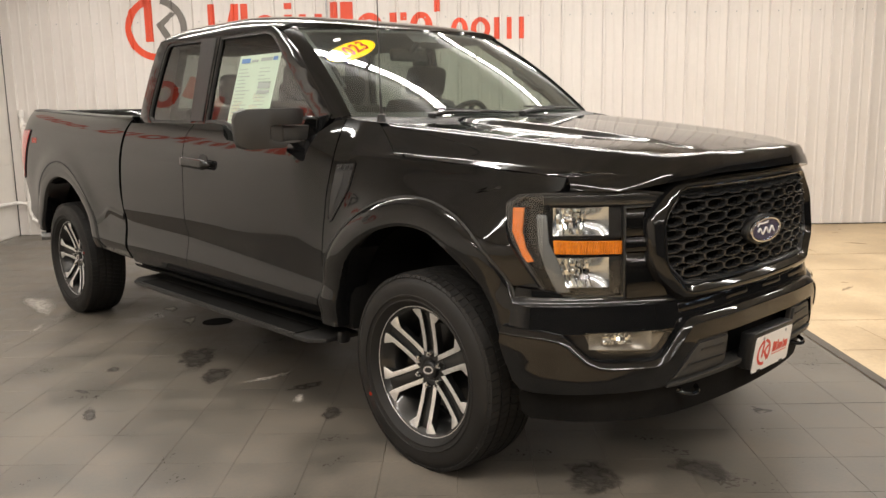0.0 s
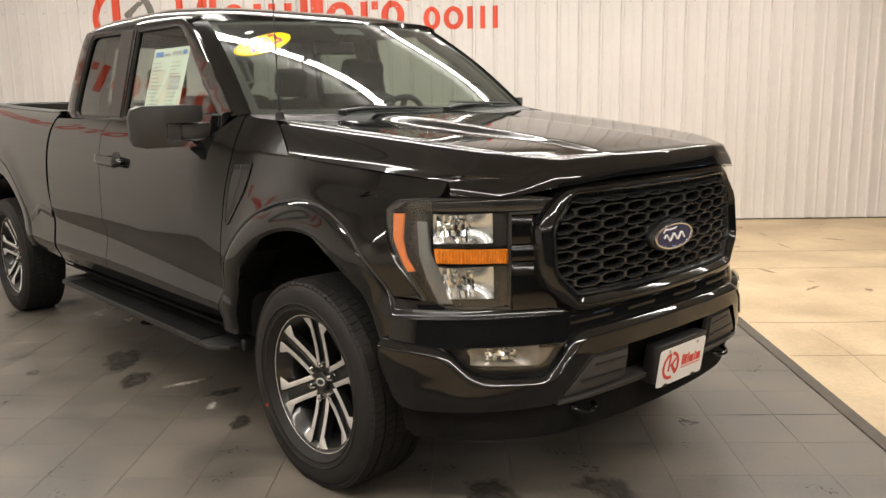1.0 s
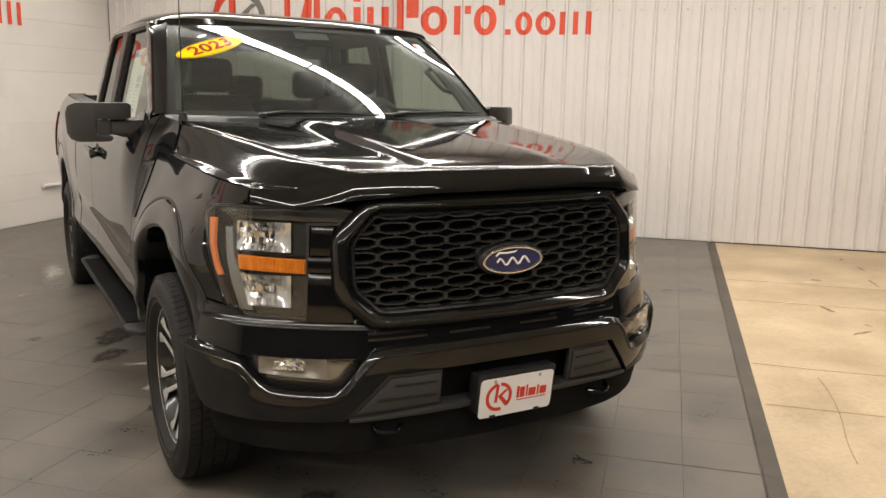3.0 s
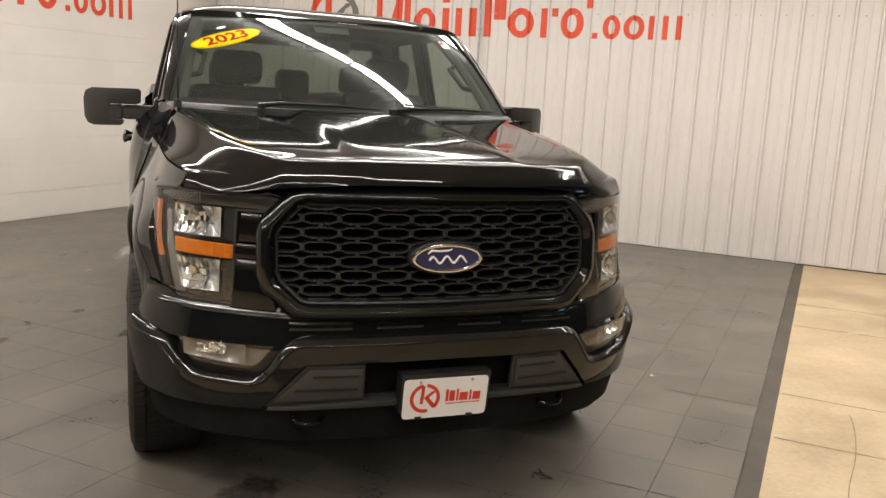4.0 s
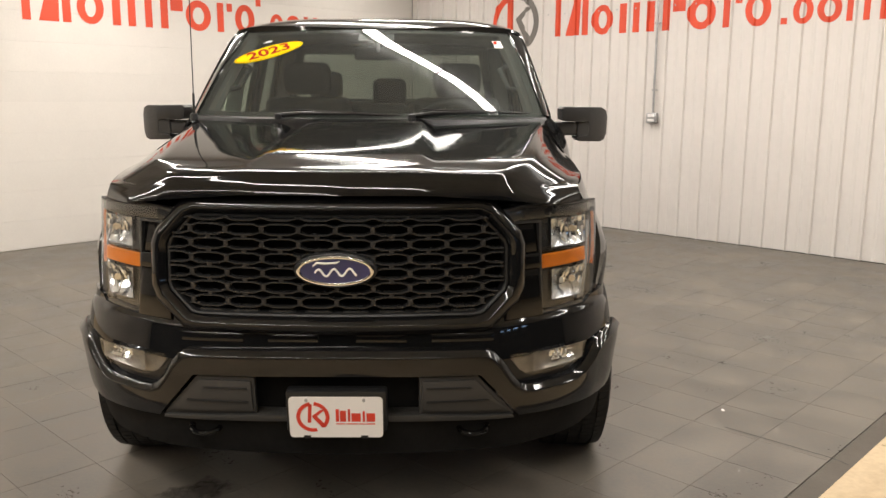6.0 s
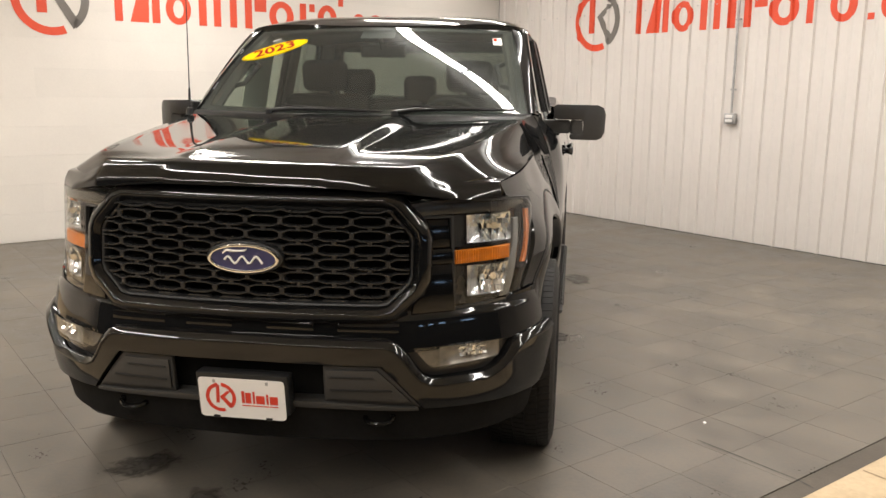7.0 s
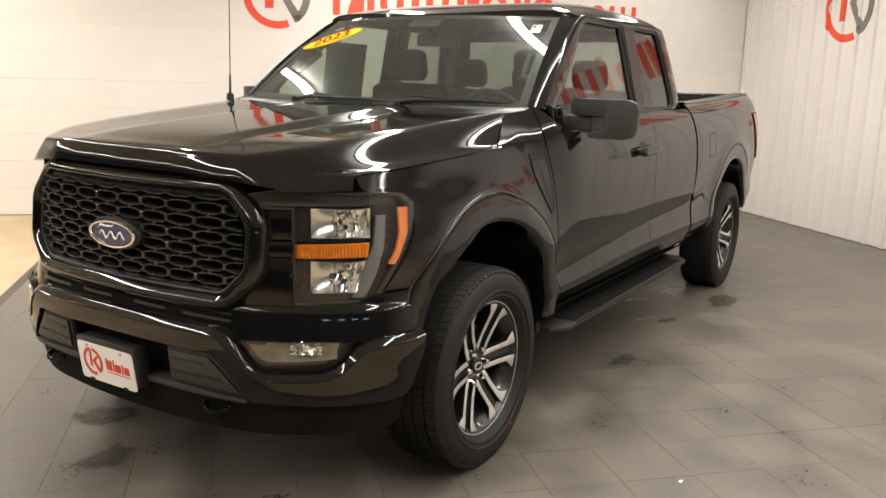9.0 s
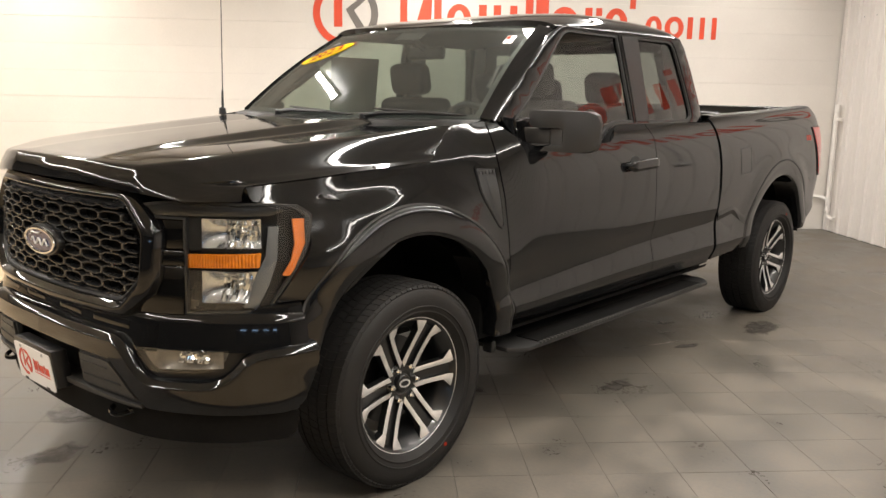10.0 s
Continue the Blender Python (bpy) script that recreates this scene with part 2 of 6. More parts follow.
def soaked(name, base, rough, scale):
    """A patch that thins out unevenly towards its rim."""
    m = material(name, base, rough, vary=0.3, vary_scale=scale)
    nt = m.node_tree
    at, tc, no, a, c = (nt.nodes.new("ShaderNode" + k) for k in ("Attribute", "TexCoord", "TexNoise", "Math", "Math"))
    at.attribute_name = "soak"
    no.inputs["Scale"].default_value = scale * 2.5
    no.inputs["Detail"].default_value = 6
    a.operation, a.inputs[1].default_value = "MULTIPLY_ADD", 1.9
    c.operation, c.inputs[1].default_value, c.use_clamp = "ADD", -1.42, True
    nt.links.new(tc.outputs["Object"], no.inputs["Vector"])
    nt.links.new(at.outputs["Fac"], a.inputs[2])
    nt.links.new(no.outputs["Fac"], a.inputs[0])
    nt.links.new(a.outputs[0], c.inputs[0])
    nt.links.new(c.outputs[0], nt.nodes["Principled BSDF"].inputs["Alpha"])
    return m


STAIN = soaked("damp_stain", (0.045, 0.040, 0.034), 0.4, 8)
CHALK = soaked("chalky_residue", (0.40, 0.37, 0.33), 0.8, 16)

# ground slab
bm = bmesh.new()
box(bm, ((WALL_X + BACK_X) / 2, (WALL_Y + BACK_Y) / 2, -0.11), (WALL_X - BACK_X + 0.6, WALL_Y - BACK_Y + 0.6, 0.2))
floor = room_part("floor", bm, CONCRETE, "tan bare concrete floor with cracks and saw joints")
tagged(floor, category="floor")

# saw joints and cracks in the bare concrete
random.seed(4)
for name, y0, y1, xs in (("floor_joint", -9.0, MAT_Y - 0.09, (0.82, 1.5, 3.12, 3.85)),):
    for x in xs:
        bm = bmesh.new()
        pts = [(x + random.uniform(-0.012, 0.012), y, -0.0085) for y in steps(y0, y1, 24)]
        w = 0.005
        sheet(bm, [[(p[0] - w, p[1], p[2]) for p in pts], [(p[0] - w * 0.2, p[1], p[2] + 0.0006) for p in pts], [(p[0] + w, p[1], p[2]) for p in pts]], flip=True)
        part(name, bm, SEAM_TAN, floor, "dirty joint in the concrete")
bm = bmesh.new()
pts = [(lerp(1.35, 0.2, k) + 0.03 * math.sin(9 * k), -1.97 - 0.02 * math.sin(5 * k), -0.0085) for k in steps(0, 1, 20)]
sheet(bm, [[(p[0], p[1] - 0.0022, p[2]) for p in pts], [(p[0], p[1] + 0.0022, p[2]) for p in pts]], flip=True)
part("crack", bm, SEAM_TAN, floor, "fine dark crack in the concrete")

# mats: square rubber tiles, 0.3 m each
bm = bmesh.new()
box(bm, ((MAT_X + WALL_X) / 2, (MAT_Y + WALL_Y) / 2, -0.0085), (WALL_X - MAT_X, WALL_Y - MAT_Y, 0.005))
mats = room_part("floor_mat", bm, JOINT, "grey rubber floor tiles with dark joints, stained, under the truck")
tagged(mats, category="floor mat")
T = 0.2995


def tile_mesh(bm, cx, cy, w, d):
    g = 0.0004
    e = 0.0005
    a = [(-w / 2 + g, -d / 2 + g), (w / 2 - g, -d / 2 + g), (w / 2 - g, d / 2 - g), (-w / 2 + g, d / 2 - g)]
    lo = [bm.verts.new((cx + x, cy + y, -0.006)) for x, y in a]
    mi = [bm.verts.new((cx + x, cy + y, -0.0018)) for x, y in a]
    hi = [bm.verts.new((cx + x - math.copysign(e, x), cy + y - math.copysign(e, y), 0.0)) for x, y in a]
    bm.faces.new(hi)
    for q, r in ((lo, mi), (mi, hi)):
        for i in range(4):
            bm.faces.new([q[i], q[(i + 1) % 4], r[(i + 1) % 4], r[i]])


bm = bmesh.new()
tile_mesh(bm, 0, 0, T, T)
X0, Y0 = -0.04, -0.053
nx0, nx1 = math.ceil((MAT_X - X0) / T), int((WALL_X - X0) / T)
ny0, ny1 = math.ceil((MAT_Y - Y0) / T), int((WALL_Y - Y0) / T)
first = None
rest = bmesh.new()
for i in range(nx0 - 1, nx1 + 1):
    for j in range(ny0 - 1, ny1 + 1):
        x0, x1 = max(MAT_X, X0 + i * T), min(WALL_X - 0.02, X0 + (i + 1) * T)
        y0, y1 = max(MAT_Y, Y0 + j * T), min(WALL_Y - 0.02, Y0 + (j + 1) * T)
        if x1 - x0 < 0.03 or y1 - y0 < 0.03:
            continue
        whole = x1 - x0 > T - 0.001 and y1 - y0 > T - 0.001
        if whole and x0 < 2.95 and y0 < 2.95:
            if first is None:
                first = part("tile", bm, MAT, mats, "", 20, pose((x0 + x1) / 2, (y0 + y1) / 2, 0))
            else:
                same_mesh(first, pose((x0 + x1) / 2, (y0 + y1) / 2, random.uniform(-0.0003, 0.0003), 0, 0, 90 * random.randint(0, 3)), mats)
        else:
            tile_mesh(rest, (x0 + x1) / 2, (y0 + y1) / 2, x1 - x0, y1 - y0)
ob = part("far_tiles", rest, MAT, mats, "", 20)
ob["kind"] = "stuff"
# bevelled dark edge strips of the mats
bm = bmesh.new()
for a, b, c, d in (((MAT_X, MAT_Y), (WALL_X - 0.01, MAT_Y), (WALL_X - 0.01, MAT_Y - 0.075), (MAT_X - 0.075, MAT_Y - 0.075)),
                   ((MAT_X, WALL_Y - 0.01), (MAT_X, MAT_Y), (MAT_X - 0.075, MAT_Y - 0.075), (MAT_X - 0.075, WALL_Y - 0.01))):
    bm.faces.new([bm.verts.new((*p, z)) for p, z in ((a, 0.0), (d, -0.009), (c, -0.009), (b, 0.0))])
    bm.faces.new([bm.verts.new((*p, -0.0105)) for p in (a, b, c, d)])
fix(bm)
part("edge_strip", bm, MAT_EDGE, mats, "dark bevelled rubber edge strip")

# right-hand wall: ribbed metal siding
bm = bmesh.new()
P = 0.2286
prof = []
y = BACK_Y
while y < WALL_Y + P:
    prof += [(y, 0.0), (y + 0.010, -0.026), (y + 0.030, -0.026), (y + 0.040, 0.0), (y + 0.115, 0.0), (y + 0.122, -0.004), (y + 0.14, -0.004), (y + 0.147, 0.0)]
    y += P
prof = [(yy - 0.055, d) for yy, d in prof if BACK_Y <= yy - 0.055 <= WALL_Y]
sheet(bm, [[(WALL_X + d, yy, z) for yy, d in prof] for z in (0.004, 1.2, 2.4, CEIL)])
wall_r = room_part("wall_east", bm, SIDING, "white ribbed metal siding wall with red lettering", angle=15)
tagged(wall_r, category="wall")
bm = bmesh.new()
box(bm, (WALL_X + 0.1, (BACK_Y + WALL_Y) / 2, CEIL / 2), (0.17, WALL_Y - BACK_Y + 0.4, CEIL + 0.1))
room_part("wall_east_core", bm, BACK, "solid wall behind the siding", wall_r)
# screw heads in a row
bm = bmesh.new()
box(bm, (0, 0, 0), (0.006, 0.014, 0.014), 0.002)
screw = part("screw", bm, STEEL, wall_r, "", 32, pose(WALL_X - 0.003, 5.2, 2.37))
yy = 5.2 - P
while yy > -4:
    same_mesh(screw, pose(WALL_X - 0.003, yy, 2.37), wall_r)
    yy -= P

# left-hand wall: white painted courses
bm = bmesh.new()
box(bm, ((BACK_X + WALL_X) / 2, WALL_Y + 0.11, CEIL / 2), (WALL_X - BACK_X + 0.4, 0.18, CEIL + 0.1))
wall_l = room_part("wall_north", bm, BLOCK, "white painted masonry wall with faint level joints and red lettering")
tagged(wall_l, category="wall")
CO = 0.275
random.seed(9)
blocks = {}
for k in range(int(CEIL / CO) + 1):
    z0 = k * CO
    h = min(CO, CEIL - z0)
    if h < 0.03:
        continue
    x = BACK_X - (2.0 if k % 2 else 0.0)
    n = 0
    while x < WALL_X:
        w = 4.0
        a, b = max(x, BACK_X), min(x + w, WALL_X)
        key = (round(b - a, 3), round(h, 3))
        m = pose((a + b) / 2, WALL_Y + random.uniform(-0.0015, 0.0015), z0)
        if key not in blocks:
            bm = bmesh.new()
            hw = (b - a) / 2
            sheet(bm, [[(-hw + 0.0002 + e, y_, zz) for zz, y_ in ((0.0003, 0.018), (0.0003, 0.0012), (0.0018, 0.0), (h - 0.0018, 0.0), (h - 0.0003, 0.0012), (h - 0.0003, 0.018))] for e in (0, 2 * hw - 0.0004)], flip=True)
            blocks[key] = part("course", bm, BLOCK, wall_l, "", 20, m)
        else:
            same_mesh(blocks[key], m, wall_l)
        x += w

# unseen walls behind the camera, coloured dark to keep reflections dim, and the ceiling
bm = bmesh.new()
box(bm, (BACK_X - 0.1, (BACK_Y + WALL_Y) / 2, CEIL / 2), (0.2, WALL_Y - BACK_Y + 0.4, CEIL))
tagged(room_part("wall_west", bm, BACK, "plain unseen workshop wall, coloured dark for dim reflections"), category="wall")
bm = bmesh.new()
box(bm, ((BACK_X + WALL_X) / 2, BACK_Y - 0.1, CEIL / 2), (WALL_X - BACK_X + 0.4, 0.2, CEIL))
tagged(room_part("wall_south", bm, BACK, "plain unseen workshop wall, coloured dark for dim reflections"), category="wall")
bm = bmesh.new()
box(bm, ((BACK_X + WALL_X) / 2, (BACK_Y + WALL_Y) / 2, CEIL + 0.1), (WALL_X - BACK_X + 0.6, WALL_Y - BACK_Y + 0.6, 0.2))
tagged(room_part("ceiling", bm, CEILING, "pale workshop ceiling"), category="ceiling")

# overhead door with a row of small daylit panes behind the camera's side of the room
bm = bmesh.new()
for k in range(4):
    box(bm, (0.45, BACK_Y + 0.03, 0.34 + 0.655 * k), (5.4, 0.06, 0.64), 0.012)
door = room_part("door_1", bm, BACK, "unseen sectional overhead door, coloured dark, with four small panes")
tagged(door, category="door")
for k in range(4):
    bm = bmesh.new()
    box(bm, (-1.5 + 1.3 * k, BACK_Y + 0.066, 2.05), (0.62, 0.012, 0.15))
    room_part("pane", bm, DAYLIGHT, "", door)

# ---- strip lamps under the ceiling ----
LAMP_POWER = 195
LAMP_Z = 3.2


def strip_lamp(x, y0, y1, k=1.0):
    e = new("strip_lamp")
    e.matrix_basis = ROOM @ pose(x, (y0 + y1) / 2, LAMP_Z)
    tagged(e, "long run of white strip lamps hung under the ceiling", "lamp", "ceiling strip lamps")
    n = max(1, round((y1 - y0) / 2.4))
    seg = (y1 - y0) / n
    for i in range(n):
        c = (i + 0.5) * seg - (y1 - y0) / 2
        b = bmesh.new()
        box(b, (0, c, 0.05), (0.13, seg - 0.02, 0.05), 0.01)
        part("housing", b, PLATE, e)
        b = bmesh.new()
        box(b, (0, c - seg / 2 + 0.01, 0.014), (0.14, 0.03, 0.045), 0.004)
        part("end_cap", b, STEEL, e)
    for h in (-1, 1):
        b = bmesh.new()
        tube(b, [(0, h * (y1 - y0) * 0.35, 0.07), (0, h * (y1 - y0) * 0.35, CEIL - LAMP_Z)], 0.004, 6)
        part("hanger", b, STEEL, e)
    d = bpy.data.lights.new("strip_light", "AREA")
    d.shape, d.size, d.size_y, d.energy, d.color = "RECTANGLE", 0.09, y1 - y0 - 0.06, LAMP_POWER * k * (y1 - y0) / 9.6, (1.0, 0.945, 0.875)
    o = new("strip_light", d)
    o.parent = e
    o.location = (0, 0, 0.012)
    # the bare tubes also light the ceiling above them
    u = bpy.data.lights.new("strip_uplight", "AREA")
    u.shape, u.size, u.size_y, u.energy, u.color = "RECTANGLE", 0.12, y1 - y0 - 0.06, (0.16 if x > -2 else 0.02) * d.energy, (1.0, 0.945, 0.875)
    o = new("strip_uplight", u)
    o.parent = e
    o.matrix_basis = pose(0, 0, 0.082, 180, 0, 0)


for x, y0, y1, k in ((1.2, -4.3, 5.3, 1.0), (2.85, -5.2, 4.4, 0.78), (4.5, -4.3, 5.3, 0.48), (-1.0, 2.1, 3.3, 1.5), (-3.0, -5.2, 5.2, 1.2), (-6.4, -5.2, 5.2, 1.0)):
    strip_lamp(x, y0, y1, k)


# ---- the pickup truck: front axle at the origin, nose towards -y, driver's side +x ----
truck = new("pickup_truck")
tagged(truck, "glossy black extended-cab pickup truck with alloy wheels on grey tiles", "truck")


def slab(bm, loops, place, depth, cuts=(), cuts_b=(), bevel=0.0, flip=False):
    """A flat outline (with holes) in (a, b), cut by lines of constant a and b, laid on a surface by place(a, b, d), depth thick."""
    t = bmesh.new()
    for lp in loops:
        vs = [t.verts.new((a, b, 0)) for a, b in lp]
        for i in range(len(vs)):
            t.edges.new((vs[i], vs[(i + 1) % len(vs)]))
    if len(loops) == 1:
        t.faces.new(t.verts[:])
    else:
        bmesh.ops.triangle_fill(t, edges=t.edges[:], use_beauty=True)
    for k, vals in ((0, cuts), (1, cuts_b)):
        for v in vals:
            co, no = [0, 0, 0], [0, 0, 0]
            co[k], no[k] = v, 1
            bmesh.ops.bisect_plane(t, geom=t.verts[:] + t.edges[:] + t.faces[:], dist=1e-6, plane_co=co, plane_no=no)
    t.verts.index_update()
    own = bmesh.new()
    fr = [own.verts.new(place(v.co.x, v.co.y, 0)) for v in t.verts]
    if depth:
        bk = [own.verts.new(place(v.co.x, v.co.y, depth)) for v in t.verts]
    for f in t.faces:
        ids = [v.index for v in f.verts]
        if f.normal.z < 0:
            ids.reverse()
        if flip:
            ids.reverse()
        own.faces.new([fr[i] for i in ids])
        if depth:
            own.faces.new([bk[i] for i in reversed(ids)])
    if depth:
        for e in t.edges:
            if len(e.link_faces) == 1:
                i, j = (v.index for v in e.verts)
                own.faces.new([fr[i], fr[j], bk[j], bk[i]])
        fix(own)
        if bevel:
            es = [e for e in own.edges if len(e.link_faces) == 2 and e.calc_face_angle(0) > 1.0]
            bmesh.ops.bevel(own, geom=es, offset=bevel, segments=2, affect="EDGES", profile=0.5, clamp_overlap=True)
    t.free()
    tmp = bpy.data.meshes.new("tmp")
    own.to_mesh(tmp)
    own.free()
    bm.from_mesh(tmp)
    bpy.data.meshes.remove(tmp)


class Plan:
    """A line in plan (x, y) with its length as parameter a; lays (a, height, depth) on an upright surface over it."""

    def __init__(self, pts, lean=None):
        self.p = [Vector(q) for q in pts]
        self.l = [0.0]
        for i in range(1, len(self.p)):
            self.l.append(self.l[-1] + (self.p[i] - self.p[i - 1]).length)
        self.cx = curve([(l, q.x) for l, q in zip(self.l, self.p)])
        self.cy = curve([(l, q.y) for l, q in zip(self.l, self.p)])
        self.lean = lean or (lambda b: 0.0)

    def a(self, x):
        for i in range(1, len(self.p)):
            if x <= self.p[i].x:
                u = (x - self.p[i - 1].x) / (self.p[i].x - self.p[i - 1].x)
                return lerp(self.l[i - 1], self.l[i], u)
        return self.l[-1] + (x - self.p[-1].x)

    def loop(self, pts):
        return [(self.a(x), z) for x, z in pts]

    def at(self, a, b, d):
        h = 0.004
        x, y = self.cx(a), self.cy(a)
        t = Vector((self.cx(a + h) - self.cx(a - h), self.cy(a + h) - self.cy(a - h))).normalized()
        n = Vector((-t.y, t.x))
        k = d + self.lean(b)
        return (x + n.x * k, y + n.y * k, b)


def away(bm, ref=(0, 1.2, 0.9)):
    """Turns a sheet's faces outwards from the truck's middle."""
    bm.normal_update()
    r = Vector(ref)
    if sum(f.normal.dot(f.calc_center_median() - r) for f in bm.faces) < 0:
        bmesh.ops.reverse_faces(bm, faces=bm.faces[:])


def sided(s, place):
    return lambda a, b, d: (lambda p: (s * p[0], p[1], p[2]))(place(a, b, d))


WID = curve([(-0.68, 0.845), (-0.615, 0.885), (-0.56, 0.905), (-0.46, 0.93), (-0.3, 0.955), (0, 0.972), (0.3, 0.985), (0.6, 0.994), (1.2, 1.0),
             (2.6, 1.0), (3.0, 0.996), (3.7, 0.985), (4.2, 0.974), (4.42, 0.967), (4.52, 0.958), (4.575, 0.94), (4.61, 0.905), (4.63, 0.84)])
BULGE = curve([(0.40, -0.11), (0.46, -0.07), (0.50, -0.048), (0.53, -0.036), (0.575, -0.014), (0.60, -0.010), (0.66, -0.021), (0.715, -0.030), (0.75, -0.029),
               (0.80, -0.019), (0.88, -0.005), (0.97, 0.0), (1.08, -0.004), (1.17, -0.016), (1.24, -0.034), (1.29, -0.056), (1.33, -0.085), (1.355, -0.112), (1.375, -0.14), (1.39, -0.17)])
LOWER = curve([(0.3, 0.640), (0.6, 0.657), (1.2, 0.700), (1.85, 0.730), (2.6, 0.735)])
UPPER = curve([(0.3, 0.750), (0.6, 0.770), (1.2, 0.800), (1.85, 0.822), (2.6, 0.835)])
SWELL = curve([(0.50, 0.0), (0.62, 0.012), (0.72, 0.020), (0.83, 0.014), (0.93, 0.002), (1.03, -0.003), (1.12, -0.002), (1.2, 0.0)])
FOLD = lambda y: 1.1975 + 0.063 * y
SHO = curve([(-0.62, 1.155), (-0.5, 1.172), (-0.16, 1.214), (0.22, 1.262), (0.34, 1.30), (0.45, 1.345), (0.6, 1.36), (2.6, 1.365), (4.6, 1.425)])


WB = 3.694
ARCHES = {0.0: (0.055, 0.485, 0.497, -0.066), WB: (WB, 0.425, 0.56, 0.0)}     # centre y, centre z, cut radius, change of the flare's radii


def side_raw(y, z):
    sh = SHO(y)
    if 0.30 < y < 2.62 and 0.5 < z < 1.05:
        k = min(1, (y - 0.30) / 0.2)
        lo, hi = lerp(0.727, LOWER(y), k), lerp(0.89, UPPER(y), k)
        z = lerp(0.5, 0.727, (z - 0.5) / (lo - 0.5)) if z < lo else lerp(0.727, 0.89, (z - lo) / (hi - lo)) if z < hi else lerp(0.89, 1.05, (z - hi) / (1.05 - hi))
    ze = z if z < 0.9 else 0.9 + (z - 0.9) * 0.46 / (sh - 0.9)
    deep = 1.0 - 0.75 * min(1, max(0, (y - 0.5) / 2.2)) if 0.62 < z < 0.86 else 1.0
    b = BULGE(ze)
    if 0.6 < z < 0.88:
        b = lerp(BULGE(ze), -0.008, (1 - deep) * 0.5)
    if y < 0.76 and z > 0.89:
        f = FOLD(y)
        q = (z - 0.89) / (f - 0.89)
        rise = (q * q / 0.5 if q < 0.25 else q - 0.125) / 0.875
        k = 0.100 + 0.012 * min(1, max(0, y / 0.3))
        lean = lerp(0.66, 0.25, min(1, max(0, (y - 0.38) / 0.3)))
        w = min(1, (0.76 - y) / 0.32)
        b = lerp(b, -k * rise if q <= 1 else -k - (z - f) * lean, w * w * (3 - 2 * w))
    if y < 0.62:
        b += SWELL(z) * min(1, (0.62 - y) / 0.25)
        h = (z - 1.084) / 0.05
        b -= 0.0058 * h * math.exp(0.5 - h * h / 2 - ((y + 0.12) / 0.13) ** 2)
    if y < -0.34 and 0.73 < z < 1.04:
        w = min(1, (-0.34 - y) / 0.14)
        b -= 0.031 * w * w * (3 - 2 * w) * min(1, (z - 0.73) / 0.06, (1.04 - z) / 0.10)
    for y0, k in ((0.0, 0.005), (WB, 0.010)):
        if abs(y - y0) < 1.0:
            yc, zc, _, dr = ARCHES[y0]
            r = math.hypot(y - yc, z - zc)
            b += k * math.exp(-((r - 0.645 - dr) / 0.085) ** 2) * min(1, max(0, (z - 0.55) / 0.2))
    return WID(y) + b


def side_x(y, z):
    """The body side's half width, evened out round the front wheel."""
    if not (-0.56 < y < 0.95 and z > 0.72):
        return side_raw(y, z)
    k = min(1, (0.95 - y) / 0.15, (z - 0.72) / 0.06)
    kz = k * min(1, abs(FOLD(y) - z) / 0.04)
    res = 0.0
    for i, wy in ((-2, 1), (-1, 2), (0, 3), (1, 2), (2, 1)):
        for j, wz in ((-1, 1), (0, 2), (1, 1)):
            res += wy * wz * side_raw(y + 0.03 * i * k, z + 0.022 * j * kz)
    return res / 36


def side_panel(bm, s, ya, yb, zlo, zhi, ny, nz, fs=None, fold=None):
    rows = []
    for f in (fs or steps(0, 1, ny)):
        col = []
        ym = lerp(ya(0.6), yb(0.6), f)
        z0, z1 = zlo(ym), zhi(ym)
        vf = min(30 / 34, (fold(ym) - z0) / (z1 - z0)) if fold else 30 / 34
        for v in steps(0, 1, nz):
            z = lerp(z0, z1, v * vf * 34 / 30 if v < 30 / 34 else lerp(vf, 1, (v - 30 / 34) * 34 / 4))
            y = lerp(ya(z), yb(z), f)
            col.append((s * side_x(y, z), y, z))
        rows.append(col)
    sheet(bm, rows, flip=(s < 0))
    fix_out(bm, s)
    # turn the edges inwards
    edges = [e for e in bm.edges if len(e.link_faces) == 1]
    r = bmesh.ops.extrude_edge_only(bm, edges=edges)
    vs = [g for g in r["geom"] if isinstance(g, bmesh.types.BMVert)]
    for v in vs:
        v.co.x -= s * 0.022
        if v.co.z > 1.12:
            v.co.z -= 0.035
    bm.normal_update()


def fix_out(bm, s):
    bm.normal_update()
    n = sum(f.normal.x * f.calc_area() for f in bm.faces)
    if n * s < 0:
        bmesh.ops.reverse_faces(bm, faces=bm.faces[:])
    bm.normal_update()


HUBZ = 0.3845


def arch(y, y0, low):
    yc, zc, cut, _ = ARCHES[y0]
    d = cut * cut - (y - yc) ** 2
    return max(low, zc + math.sqrt(d)) if d > 0 else low


FRONT_EDGE = curve([(0.62, -0.60), (0.70, -0.632), (0.745, -0.60), (0.762, -0.562), (0.80, -0.527), (0.85, -0.490), (0.9, -0.455), (0.95, -0.422), (1.0, -0.408), (1.066, -0.405), (1.085, -0.42), (1.098, -0.46), (1.106, -0.565), (1.12, -0.582), (1.17, -0.59)])
DOOR_F = curve([(0.45, 0.66), (0.55, 0.645), (0.70, 0.59), (0.85, 0.57), (1.4, 0.562)])
DOOR_M = curve([(0.45, 1.87), (0.70, 1.842), (0.87, 1.826), (1.05, 1.816), (1.16, 1.824), (1.25, 1.832), (1.33, 1.80), (1.4, 1.785)])
CAB_R = curve([(0.45, 2.625), (0.8, 2.62), (1.35, 2.59), (1.5, 2.575)])
BED_F = lambda z: CAB_R(z) + 0.034
